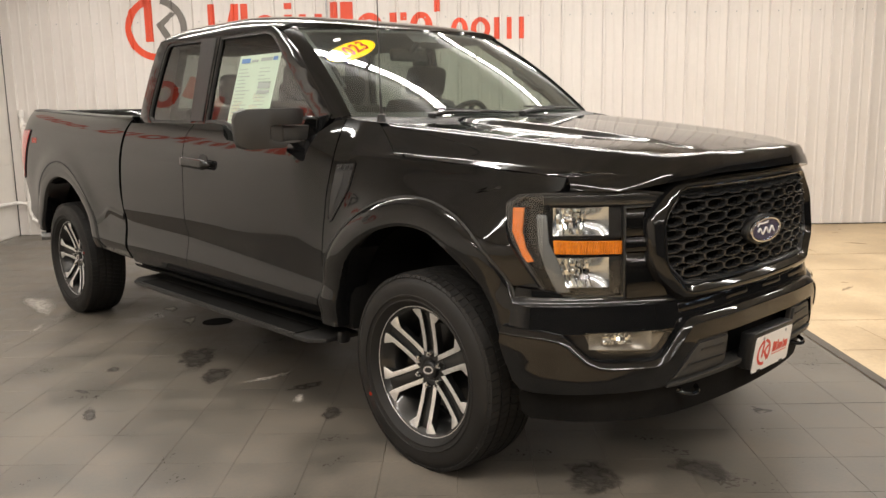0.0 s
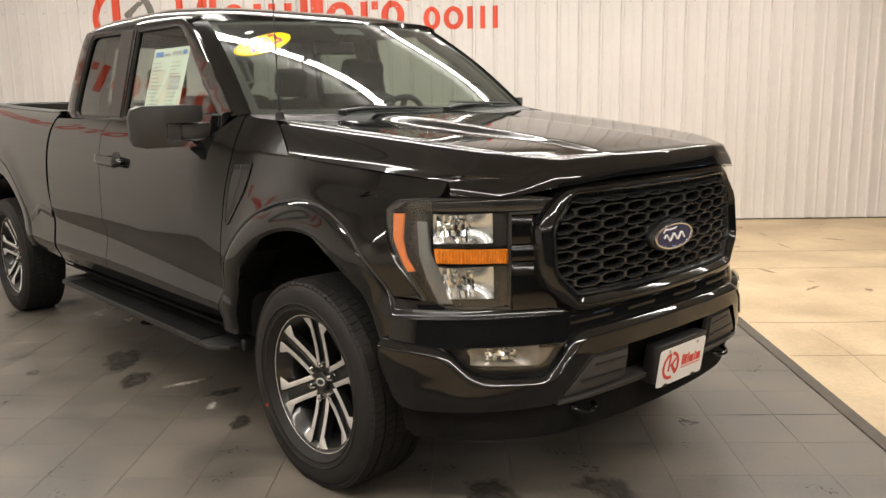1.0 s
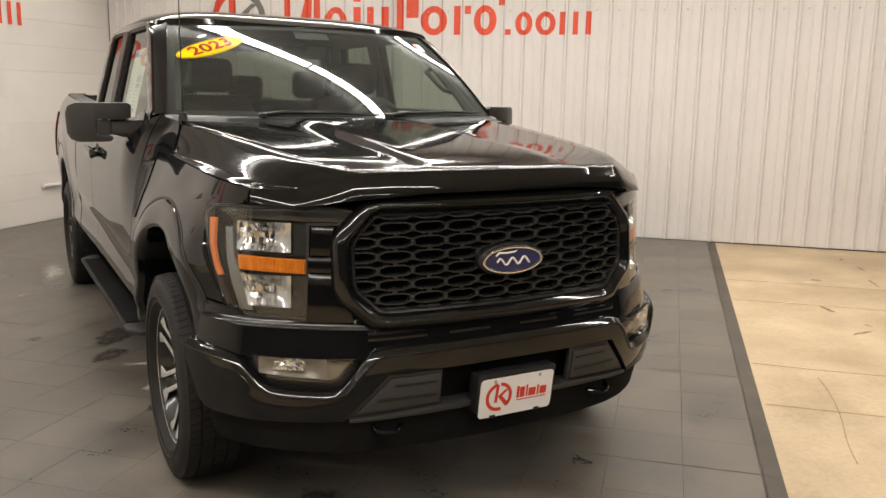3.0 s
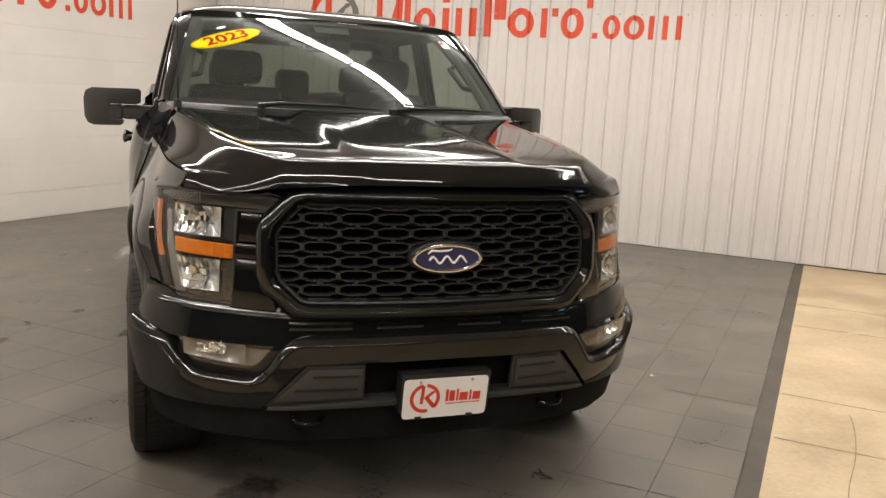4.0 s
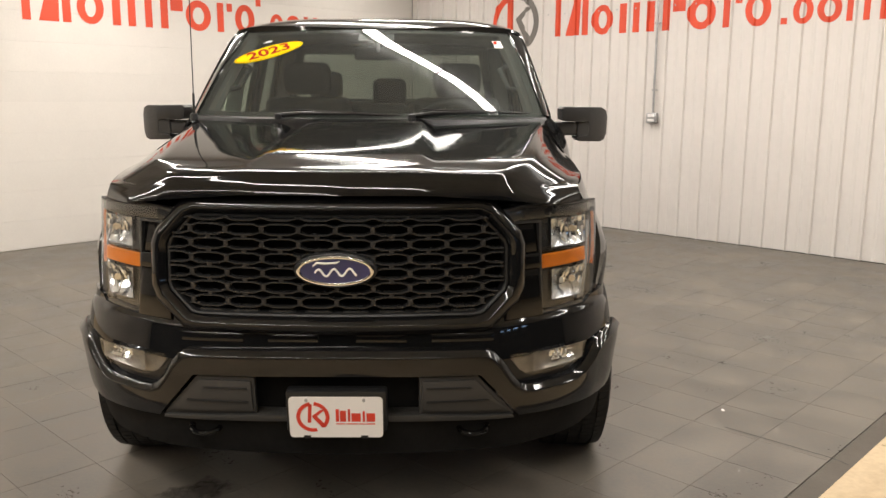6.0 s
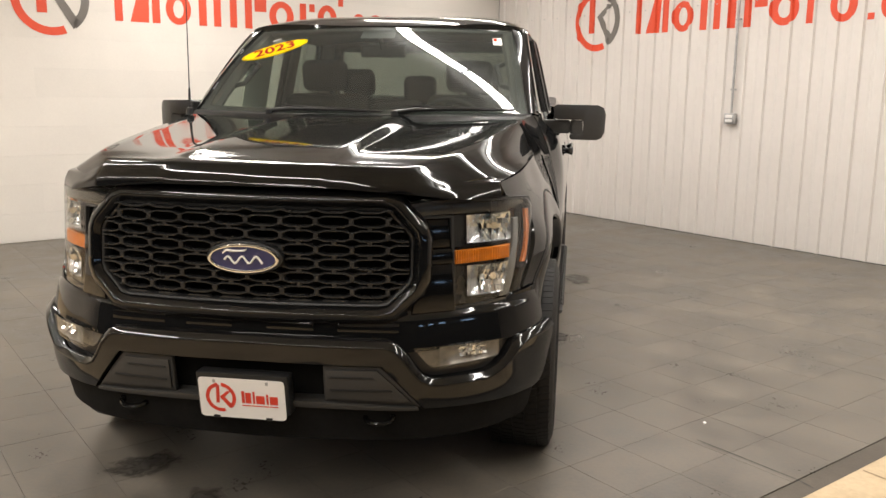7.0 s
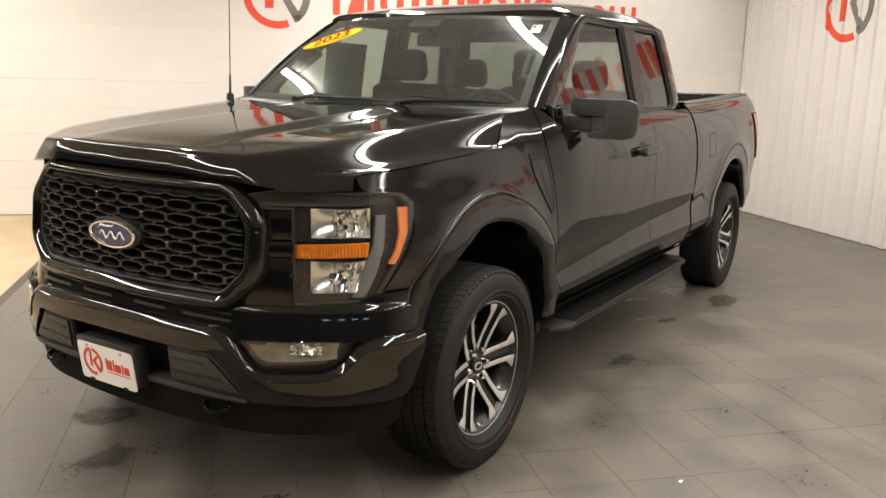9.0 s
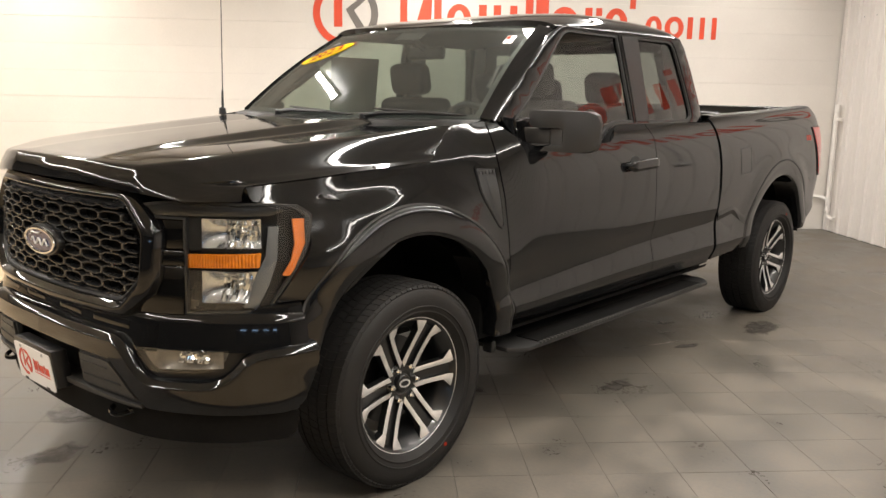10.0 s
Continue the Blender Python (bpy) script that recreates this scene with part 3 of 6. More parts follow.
SEAM = curve([(-0.62, 1.1585), (-0.4, 1.1723), (-0.2, 1.1849), (0.0, 1.1975), (0.15, 1.2070), (0.245, 1.2135), (0.272, 1.2255), (0.30, 1.2425), (0.35, 1.2755), (0.404, 1.311), (0.43, 1.327), (0.45, 1.3385), (0.55, 1.350), (0.66, 1.362)])
G = 0.0028


def arch_stations(y0, ya, yb):
    """Fractions along a panel, dense where the wheel arch is steep."""
    ys = [ya + (yb - ya) * i / 26 for i in range(27)]
    for k in range(0, 41):
        y = ARCHES[y0][0] + ARCHES[y0][2] * math.cos(math.pi * k / 40) * 0.9995
        if ya < y < yb:
            ys.append(y)
    ys = sorted(set(round(y, 5) for y in ys))
    return [(y - ya) / (yb - ya) for y in ys]


def fender(s):
    bm = bmesh.new()
    ya, yb = (lambda z: FRONT_EDGE(z) + G), (lambda z: DOOR_F(z) - G)
    low = lambda y: arch(y, 0.0, (0.785 if y < -0.40 else 0.68) if y < 0 else 0.47)
    fs = arch_stations(0.0, ya(0.6), yb(0.6))
    fs = sorted(set(fs + [round((y - ya(0.6)) / (yb(0.6) - ya(0.6)), 5) for y in steps(0.25, 0.54, 24)]))
    side_panel(bm, s, ya, yb, low, lambda y: SEAM(y) - G, 0, 34, fs=fs, fold=FOLD)
    return part("fender", bm, PAINT, truck, angle=26)


def front_door(s):
    bm = bmesh.new()
    side_panel(bm, s, lambda z: DOOR_F(z) + G, lambda z: DOOR_M(z) - G, lambda y: 0.485, lambda y: BELT(y), 26, 48)
    return part("front_door", bm, PAINT, truck, angle=40)


def rear_door(s):
    bm = bmesh.new()
    side_panel(bm, s, lambda z: DOOR_M(z) + G, lambda z: CAB_R(z), lambda y: 0.485 + 0.01 * (y - 1.8), lambda y: BELT(y), 16, 48)
    return part("rear_door", bm, PAINT, truck, angle=40)


BELT = curve([(0.55, 1.362), (0.66, 1.355), (0.72, 1.31), (0.80, 1.262), (0.90, 1.25), (1.40, 1.25), (1.46, 1.268), (1.52, 1.312), (1.60, 1.328), (2.7, 1.332)])


def bed_side(s):
    bm = bmesh.new()
    ya, yb = BED_F, (lambda z: 4.63)
    low = lambda y: arch(y, WB, lerp(0.505, 0.53, (y - 2.6) / 0.6) if y < WB else curve([(4.0, 0.56), (4.3, 0.60), (4.5, 0.66), (4.63, 0.69)])(y))
    fs = arch_stations(WB, ya(0.6), yb(0.6)) + []
    extra = [(y - ya(0.6)) / (yb(0.6) - ya(0.6)) for y in (4.50, 4.53, 4.56, 4.58, 4.595, 4.61, 4.62)]
    fs = sorted(set(round(f, 5) for f in fs + extra))
    side_panel(bm, s, ya, yb, low, lambda y: SHO(y) - 0.006, 0, 40, fs=fs)
    return part("bed_side", bm, PAINT, truck, angle=40)


def flare_x(y, z, y0):
    """The flare stands on the panel, blended towards a plain upright band low down."""
    k = 0.6 if y0 > 1 else lerp(0.5, 0.92, min(1, max(0, (z - 0.55) / 0.25)))
    return side_x(min(max(y, -0.6), 4.5), max(z, 0.52)) * k + (1 - k) * (WID(y) - 0.006)


def flare(s, y0, a0, a1, drop):
    """The raised lip round a wheel arch, from angle a0 (front) to a1 (rear) in degrees."""
    yc, zc, _, dr = ARCHES[y0]
    bm = bmesh.new()
    prof = [(0.640, -0.006), (0.637, -0.001), (0.629, 0.003), (0.610, 0.005), (0.575, 0.006), (0.550, 0.006), (0.538, 0.003), (0.531, -0.004), (0.531, -0.04), (0.537, -0.16)]
    rows = []
    for a in steps(a0, a1, 56):
        t = radians(a)
        row = []
        for r, dx in prof:
            y, z = yc - (r + dr) * math.cos(t), zc + (r + dr) * math.sin(t)
            z = max(z, drop)
            row.append((s * (flare_x(y, z, y0) + dx), y, z))
        rows.append(row)
    sheet(bm, rows)
    fix_out(bm, s)
    fl = part("wheel_arch_flare", bm, PAINT, truck, angle=50)
    # dark step line along its outer edge
    bm = bmesh.new()
    rows = []
    for a in steps(a0 + 6, a1 - 8, 60):
        t = radians(a)
        row = []
        for r in (0.638, 0.6465):
            y, z = yc - (r + dr) * math.cos(t), zc + (r + dr) * math.sin(t)
            sx = side_x(min(max(y, -0.6), 4.5), max(z, 0.52))
            x = max(sx, flare_x(y, z, y0) - 0.004) + 0.0015
            row.append((s * x, y, max(z, drop)))
        rows.append(row)
    sheet(bm, rows)
    fix_out(bm, s)
    part("flare_step", bm, RUBBER, fl)
    return fl


def wheel_well(s, y0):
    bm = bmesh.new()
    rows = []
    for a in steps(12, 172, 28):
        t = radians(a)
        yc, zc, cut, _ = ARCHES[y0]
        y, z = yc - (cut + 0.015) * math.cos(t), zc + (cut + 0.015) * math.sin(t)
        rows.append([(s * x, y, z) for x in (0.93, 0.80, 0.60, 0.45)])
    sheet(bm, rows)
    box(bm, (s * 0.44, y0, 0.75), (0.02, 1.05, 0.55))
    return part("wheel_well_liner", bm, UNDER, truck)


for s in (-1, 1):
    fender(s)
    front_door(s)
    rear_door(s)
    bed_side(s)
    flare(s, 0.0, 13, 188, 0.47)
    flare(s, WB, -6, 189, 0.53)
    wheel_well(s, 0.0)
    wheel_well(s, WB)

# dark inner body that closes the seams
for y0, y1, z0, z1, w in ((-0.52, 0.62, 0.95, 1.13, 0.80), (0.5, 2.66, 0.44, 1.20, 0.90), (2.5, 3.1, 0.5, 1.2, 0.86), (4.2, 4.58, 0.62, 1.2, 0.84), (-0.5, 4.5, 0.36, 0.62, 0.42)):
    bm = bmesh.new()
    box(bm, (0, (y0 + y1) / 2, (z0 + z1) / 2), (2 * w, y1 - y0, z1 - z0), 0.02)
    part("inner_body", bm, UNDER, truck, "black inner body and chassis")
for s in (-1, 1):
    bm = bmesh.new()
    rows = []
    for y in steps(0.60, 2.62, 20):
        rows.append([(s * x, y, z) for x, z in ((0.955, 0.486), (0.945, 0.468), (0.915, 0.452), (0.86, 0.445), (0.80, 0.45))])
    sheet(bm, rows)
    fix_out(bm, s)
    part("rocker_panel", bm, UNDER, truck)

# ---- hood ----
ST = [  # y, x of six lines, z of six lines
    (0.48, (0, 0.245, 0.310, 0.80, 0.868, 0.880), (1.352, 1.351, 1.335, 1.343, 1.236, 1.225)),
    (0.33, (0, 0.247, 0.312, 0.775, 0.862, 0.876), (1.346, 1.345, 1.322, 1.332, 1.228, 1.217)),
    (0.10, (0, 0.250, 0.314, 0.742, 0.852, 0.872), (1.329, 1.328, 1.302, 1.313, 1.215, 1.205)),
    (-0.30, (0, 0.258, 0.314, 0.690, 0.812, 0.850), (1.293, 1.292, 1.2735, 1.277, 1.198, 1.181)),
    (-0.60, (0, 0.268, 0.312, 0.640, 0.752, 0.805), (1.262, 1.261, 1.253, 1.244, 1.178, 1.156))]
RIDGE = ((0, 0.274, 0.32, 0.512, 0.636, 0.797), (-0.858, -0.848, -0.842, -0.800, -0.742, -0.592), (1.2235, 1.2235, 1.2228, 1.2145, 1.162, 1.1595))
LIP = ((0, 0.274, 0.32, 0.556, 0.690, 0.806), (-0.886, -0.876, -0.870, -0.815, -0.742, -0.607), (1.154, 1.154, 1.152, 1.132, 1.112, 1.113))
FILLET = curve([(0, 0.012), (2, 0.012), (3, 0.026), (4, 0.026), (5, 0.010)])
col = []
for i in range(6):
    ys = [(RIDGE[1][i], RIDGE[0][i], RIDGE[2][i])] + [(y, xs[i], zs[i]) for y, xs, zs in reversed(ST) if y > RIDGE[1][i] + 0.05]
    col.append((curve([(q[0], q[1]) for q in ys]), curve([(q[0], q[2]) for q in ys]), RIDGE[1][i], (0.462, 0.475, 0.480, 0.452, 0.272, 0.246)[i]))
KU = [0, 1, 2, 3, 4, 5]


def hood_row(pts, sub=7, bend=0.2):
    """A smooth line across through six control points, with the crease lines kept; bend says how straight its middle is in plan."""
    cx, cy, cz = (curve([(k, p[i]) for k, p in zip(KU, pts)]) for i in range(3))
    res = []
    for u in steps(0, 5, 5 * sub):
        k = min(4, int(u))
        w = 0.94 if k < 3 else 0.75
        flat = [lerp(pts[k][i], pts[k + 1][i], u - k) for i in range(3)]
        res.append((lerp(cx(u), flat[0], w), lerp(cy(u), flat[1], w if k != 2 else bend), lerp(cz(u), flat[2], w)))
    return res


hood_rows = []
for v in steps(0, 1, 34):
    pts = []
    for i in range(6):
        gx, gz, y0, y1 = col[i]
        y = lerp(y0 + 0.07, y1, v)
        pts.append((gx(y), y, gz(y)))
    hood_rows.append(hood_row(pts, bend=min(0.94, 0.2 + 2 * v)))
edge_row = [Vector(p) for p in hood_row(list(zip(*RIDGE)))]
lip_row = [Vector(p) for p in hood_row(list(zip(*LIP)))]
nose = []
for v in steps(0, 1, 16):
    row = []
    for n, (p, q, back) in enumerate(zip(edge_row, lip_row, map(Vector, hood_rows[0]))):
        r = FILLET(n / 7)
        a, c = p + (back - p).normalized() * r, p + (q - p).normalized() * r
        if v < 0.375:
            k = back.lerp(a, v / 0.375) + Vector((0, 0, 0.0007 * math.sin(math.pi * v / 0.375)))
        elif v < 0.625:
            w = (v - 0.375) / 0.25
            k = a * (1 - w) ** 2 + p * 2 * w * (1 - w) + c * w * w
        else:
            w = (v - 0.625) / 0.375
            k = c.lerp(q, w) + Vector((0, -0.004 * math.sin(math.pi * w), 0))
        row.append(tuple(k))
    nose.append(row)
under = [[(x, y + 0.03, z - 0.006) for x, y, z in nose[-1]]]
bm = bmesh.new()
sheet(bm, under + nose[::-1][:-1] + hood_rows)
fix(bm)
bm.normal_update()
if sum(f.normal.z for f in bm.faces) < 0:
    bmesh.ops.reverse_faces(bm, faces=bm.faces[:])
mirrored(bm)
hood = part("hood", bm, PAINT, truck, "black hood with two raised creases and side scoops", angle=38)

# ---- cab: roof, pillars, windows ----
ZR = 1.795


def glass_x(z):
    return 0.868 - (z - 1.33) * 0.225 - max(0, z - 1.33) ** 2 * 0.03


ROOF_Z = curve([(1.05, 1.801), (1.10, 1.816), (1.17, 1.834), (1.27, 1.855), (1.47, 1.884), (1.8, 1.908), (2.2, 1.907), (2.42, 1.892), (2.52, 1.866), (2.57, 1.825)])


def roof_front(x):
    return 1.050 + 0.110 * (x / 0.70) ** 2


def roof_back(x):
    return 2.565 - 0.115 * (abs(x) / 0.758) ** 4


bm = bmesh.new()
rows = []
XS = [0.758 * math.sin(math.pi / 2 * k) for k in steps(-1, 1, 44)]
for v in steps(0, 1, 26):
    row = []
    for x in XS:
        y = lerp(roof_front(x), roof_back(x), v)
        u = abs(x) / 0.758
        c = ROOF_Z(y)
        edge = ZR - 0.004 - (0.03 * max(0, 1.30 - y) / 0.25 if y < 1.30 else 0) * 0.45
        edge -= 0.05 * max(0.0, (y - 2.38) / 0.16) ** 2
        z = edge + (c - edge) * (1 - u ** 4.5) ** 0.60
        row.append((x, y, z))
    rows.append(row)
rows.insert(0, [(x, y - 0.004, min(z - 0.002, 1.790 - 0.013 * (x / 0.685) ** 2)) for x, y, z in rows[0]])
sheet(bm, rows)
fix(bm)
bm.normal_update()
if sum(f.normal.z for f in bm.faces) < 0:
    bmesh.ops.reverse_faces(bm, faces=bm.faces[:])
part("roof", bm, PAINT, truck, angle=50)
bm = bmesh.new()
rows = []
for v in steps(0, 1, 14):
    row = []
    for x in XS:
        u = abs(x) / 0.758
        y = lerp(1.062 + 0.09 * u * u, 2.535 - 0.05 * u * u, v)
        row.append((x * 0.985, y, 1.768 + 0.075 * (1 - u ** 4) * min(1, v * 6) ** 0.5 * min(1, (1 - v) * 8) ** 0.5))
    rows.append(row)
sheet(bm, rows)
part("headliner", bm, HEADLINER, truck, "grey cloth headliner")

WS_B = lambda x: (x, 0.475 + 0.093 * (x / 0.817) ** 2, 1.352 + 0.010 * (x / 0.817) ** 2)
WS_T = lambda x: (x, 1.050 + 0.095 * (x / 0.685) ** 2, 1.796 - 0.013 * (x / 0.685) ** 2)


def ws_point(u, v, out=0.0):
    a, b = Vector(WS_B(0.82 * u)), Vector(WS_T(0.69 * u))
    p = a.lerp(b, v)
    n = Vector((0.12 * u, -0.645, 0.76)).normalized()
    return p + n * (0.022 * math.sin(math.pi * v) + out)


def ws_patch(bm, u0, u1, v0, v1, out, nu=24, nv=12):
    sheet(bm, [[ws_point(lerp(u0, u1, i / nu), lerp(v0, v1, j / nv), out) for i in range(nu + 1)] for j in range(nv + 1)])


bm = bmesh.new()
ws_patch(bm, -1, 1, 0, 1, 0, 30, 18)
away(bm)
windshield = part("windshield", bm, GLASS, truck, "green-tinted windshield", angle=60)
windshield.visible_shadow = False
# black band round the glass
for name, q in (("windshield_band", (-1, 1, 0.955, 1.0)), ("windshield_band", (-1, 1, 0.0, 0.05)), ("windshield_band", (-1, -0.955, 0.05, 0.955)), ("windshield_band", (0.955, 1, 0.05, 0.955))):
    bm = bmesh.new()
    ws_patch(bm, *q, -0.005)
    part(name, bm, RUBBER, windshield)

# pillars between windshield and door windows
PIL_Y = curve([(1.358, 0.645), (1.42, 0.714), (1.50, 0.808), (1.586, 0.912), (1.66, 1.006), (1.72, 1.090), (1.765, 1.166), (1.795, 1.235)])
for s in (-1, 1):
    bm = bmesh.new()
    rows = []
    for v in steps(0, 1, 16):
        p = ws_point(s, v, 0.010)
        z = lerp(1.358, ZR, v)
        q = Vector((s * (glass_x(z) + 0.004), PIL_Y(z), z - 0.004))
        c = p.lerp(q, 0.5) + Vector((s * 0.006, -0.005, 0.003))
        arc = [p * (1 - k) ** 2 + c * 2 * k * (1 - k) + q * k * k for k in steps(0, 1, 10)]
        rows.append([p + Vector((0, 0.004, -0.014))] + arc + [q + Vector((-s * 0.03, 0.012, 0))])
    sheet(bm, rows)
    fix_out(bm, s)
    part("windshield_pillar", bm, PAINT, truck, angle=50)

W1 = [(0.745, 1.285), (0.78, 1.262), (0.84, 1.256), (1.40, 1.256), (1.455, 1.272), (1.51, 1.312), (1.58, 1.332), (1.775, 1.335), (1.745, 1.780), (1.30, 1.780), (1.245, 1.770), (1.205, 1.746), (1.130, 1.682), (1.04, 1.600), (0.95, 1.522), (0.86, 1.450), (0.78, 1.392), (0.742, 1.36)]
W2 = [(1.935, 1.335), (2.42, 1.335), (2.462, 1.36), (2.468, 1.40), (2.44, 1.52), (2.405, 1.65), (2.378, 1.74), (2.35, 1.775), (2.31, 1.785), (1.945, 1.785)]
OUT = [(0.66, 1.355), (0.75, 1.263), (0.84, 1.2505), (1.40, 1.2505), (1.46, 1.268), (1.52, 1.312), (1.60, 1.328), (2.586, 1.332), (2.575, 1.45), (2.535, 1.62), (2.49, 1.755), (2.455, 1.797), (1.245, 1.797)] + [(PIL_Y(z) - 0.012, z) for z in (1.765, 1.72, 1.66, 1.586, 1.50, 1.42, 1.375)]


def inset(loop, d):
    n = len(loop)
    ar = sum(loop[i][0] * loop[(i + 1) % n][1] - loop[(i + 1) % n][0] * loop[i][1] for i in range(n))
    sg = 1 if ar > 0 else -1
    res = []
    for i in range(n):
        p, q, r = Vector(loop[i - 1]), Vector(loop[i]), Vector(loop[(i + 1) % n])
        a, b = (q - p).normalized(), (r - q).normalized()
        na, nb = Vector((-a.y, a.x)) * sg, Vector((-b.y, b.x)) * sg
        m = (na + nb)
        m = m / max(0.4, m.length_squared / 2) if m.length > 1e-6 else na
        res.append(tuple(q + m * d))
    return res


for s in (-1, 1):
    out = sided(s, lambda a, b, d: (glass_x(b) + 0.006 - d, a, b))
    bm = bmesh.new()
    slab(bm, [OUT, W1, W2], out, 0.035, cuts_b=steps(1.28, 1.78, 10), bevel=0.004)
    frame_ob = part("window_frame", bm, PAINT, truck, angle=40)
    for loop, nm, mat, lab in ((W1, "front_window", SIDE_GLASS, "green-tinted door glass"), (W2, "rear_window", PRIVACY, "dark tinted fixed glass")):
        bm = bmesh.new()
        slab(bm, [inset(loop, -0.006)], sided(s, lambda a, b, d: (glass_x(b) - 0.012 - d, a, b)), 0, cuts_b=steps(1.3, 1.78, 8))
        away(bm)
        g = part(nm, bm, mat, truck, lab)
        g.visible_shadow = False
        bm = bmesh.new()
        slab(bm, [inset(loop, -0.002), inset(loop, 0.014)], sided(s, lambda a, b, d: (glass_x(b) + 0.0015 - d, a, b)), 0.012)
        part("seal", bm, RUBBER, g)
    # matt post between the two windows
    bm = bmesh.new()
    slab(bm, [[(1.795, 1.34), (1.80, 1.345), (1.922, 1.345), (1.93, 1.34), (1.935, 1.782), (1.775, 1.777)]], sided(s, lambda a, b, d: (glass_x(b) + 0.0105 - d, a, b)), 0.004, cuts_b=steps(1.4, 1.75, 5))
    part("door_post", bm, SATIN, truck, "satin black post between the side windows")
# rear wall of the cab with its window
bm = bmesh.new()
rear = lambda a, b, d: (a, 2.60 - (b - 1.33) * 0.20 - 0.05 * (a / 0.8) ** 2 - d, b)
slab(bm, [[(-0.875, 1.0), (0.875, 1.0), (0.868, 1.33), (0.76, 1.80), (0.70, 1.835), (-0.70, 1.835), (-0.76, 1.80), (-0.868, 1.33)], [(-0.66, 1.40), (0.66, 1.40), (0.60, 1.73), (-0.60, 1.73)]], rear, 0.04, cuts=steps(-0.6, 0.6, 6))
part("cab_rear", bm, PAINT, truck)
bm = bmesh.new()
slab(bm, [[(-0.67, 1.39), (0.67, 1.39), (0.61, 1.74), (-0.61, 1.74)]], lambda a, b, d: rear(a, b, d + 0.02), 0, cuts=steps(-0.6, 0.6, 6))
away(bm)
g = part("rear_glass", bm, PRIVACY, truck, "dark tinted rear window")
g.visible_shadow = False

# ---- front end ----
LAMP = Plan([(0.50, -0.822), (0.535, -0.803), (0.60, -0.768), (0.66, -0.730), (0.72, -0.690), (0.78, -0.642), (0.835, -0.583), (0.868, -0.525), (0.895, -0.455), (0.905, -0.40)], lambda b: 0.055 * (b - 0.92))
GR = Plan([(-0.7, -0.80), (-0.6, -0.818), (-0.53, -0.828), (-0.4, -0.853), (-0.2, -0.876), (0, -0.884), (0.2, -0.876), (0.4, -0.853), (0.53, -0.828), (0.6, -0.818), (0.7, -0.80)])
GAM = steps(0.02, GR.l[-1] - 0.02, 34)
half = [(0.450, 1.091), (0.476, 1.080), (0.540, 1.008), (0.548, 0.985), (0.546, 0.868), (0.536, 0.842), (0.466, 0.774), (0.436, 0.768)]
inner = half + [(-x, z) for x, z in reversed(half)]


def fine(loop, step=0.028):
    """The loop with its long edges divided."""
    res = []
    for (xa, za), (xb, zb) in zip(loop, loop[1:] + loop[:1]):
        n = max(1, round(math.hypot(xb - xa, zb - za) / step))
        res += [(lerp(xa, xb, k / n), lerp(za, zb, k / n)) for k in range(n)]
    return res


def grille_ring(k, d):
    return [GR.at(GR.a(x), z, d + 0.10 * (z - 0.93)) for x, z in inset(fine(inner), -k)]


bm = bmesh.new()
rings = [grille_ring(k, d) for k, d in ((0.0, 0.05), (0.0, 0.010), (0.002, 0.006), (0.016, -0.008), (0.0185, -0.0105), (0.022, -0.011), (0.030, -0.009), (0.042, -0.002), (0.052, 0.008), (0.057, 0.020), (0.058, 0.055))]
sheet(bm, rings, closed=True)
away(bm, (0, 0.6, 0.93))
grille = part("grille_frame", bm, PAINT, truck, "gloss black eight-sided grille surround", angle=40)
bm = bmesh.new()
slab(bm, [GR.loop(inset(inner, -0.004))], lambda a, b, d: GR.at(a, b, d + 0.085), 0.004, cuts=GAM)
part("grille_backing", bm, UNDER, grille)
# inner step of the surround
bm = bmesh.new()
rim = lambda k, d: [GR.at(GR.a(x), z, d + 0.10 * (z - 0.93)) for x, z in inset(fine(inner), k)]
sheet(bm, [rim(0.001, 0.012), rim(0.004, 0.009), rim(0.010, 0.011), rim(0.014, 0.018), rim(0.015, 0.05)], closed=True)
away(bm, (0, 0.6, 0.93))
part("grille_rim", bm, SATIN, grille)


def grille_half(z):
    return curve([(0.768, 0.44), (0.776, 0.47), (0.842, 0.53), (0.87, 0.54), (0.985, 0.542), (1.008, 0.535), (1.08, 0.47), (1.092, 0.44)])(z)


ROWZ, PER, GRZ = 0.0462, 0.1165, 0.9290
mesh_rows = 6
for k in range(mesh_rows + 1):
    zc = GRZ + (k - mesh_rows / 2) * ROWZ
    bm = bmesh.new()
    hw = grille_half(zc) - 0.004
    for sgn in (-1, 1):
        # two wavy strands that meet at the ties
        pts = []
        x = -hw
        ph = 0.0
        while x <= hw + 1e-6:
            t = ((x / PER + ph) % 1.0)
            w = abs(t - 0.5) * 2
            lift = max(0.0, min(1.0, (0.92 - w) / 0.40))
            pts.append((x, zc + sgn * (0.0062 + 0.0080 * (1 - lift))))
            x += PER / 12
        rows = []
        for (px_, pz) in pts:
            a = GR.a(px_)
            rows.append([GR.at(a, pz + dz, dy) for dz, dy in ((-0.0030, 0.040), (-0.0030, 0.009), (-0.0018, 0.006), (0.0018, 0.006), (0.0030, 0.009), (0.0030, 0.040))])
        sheet(bm, rows)
    fix(bm)
    part("grille_bar", bm, GRILLE, grille, angle=40)
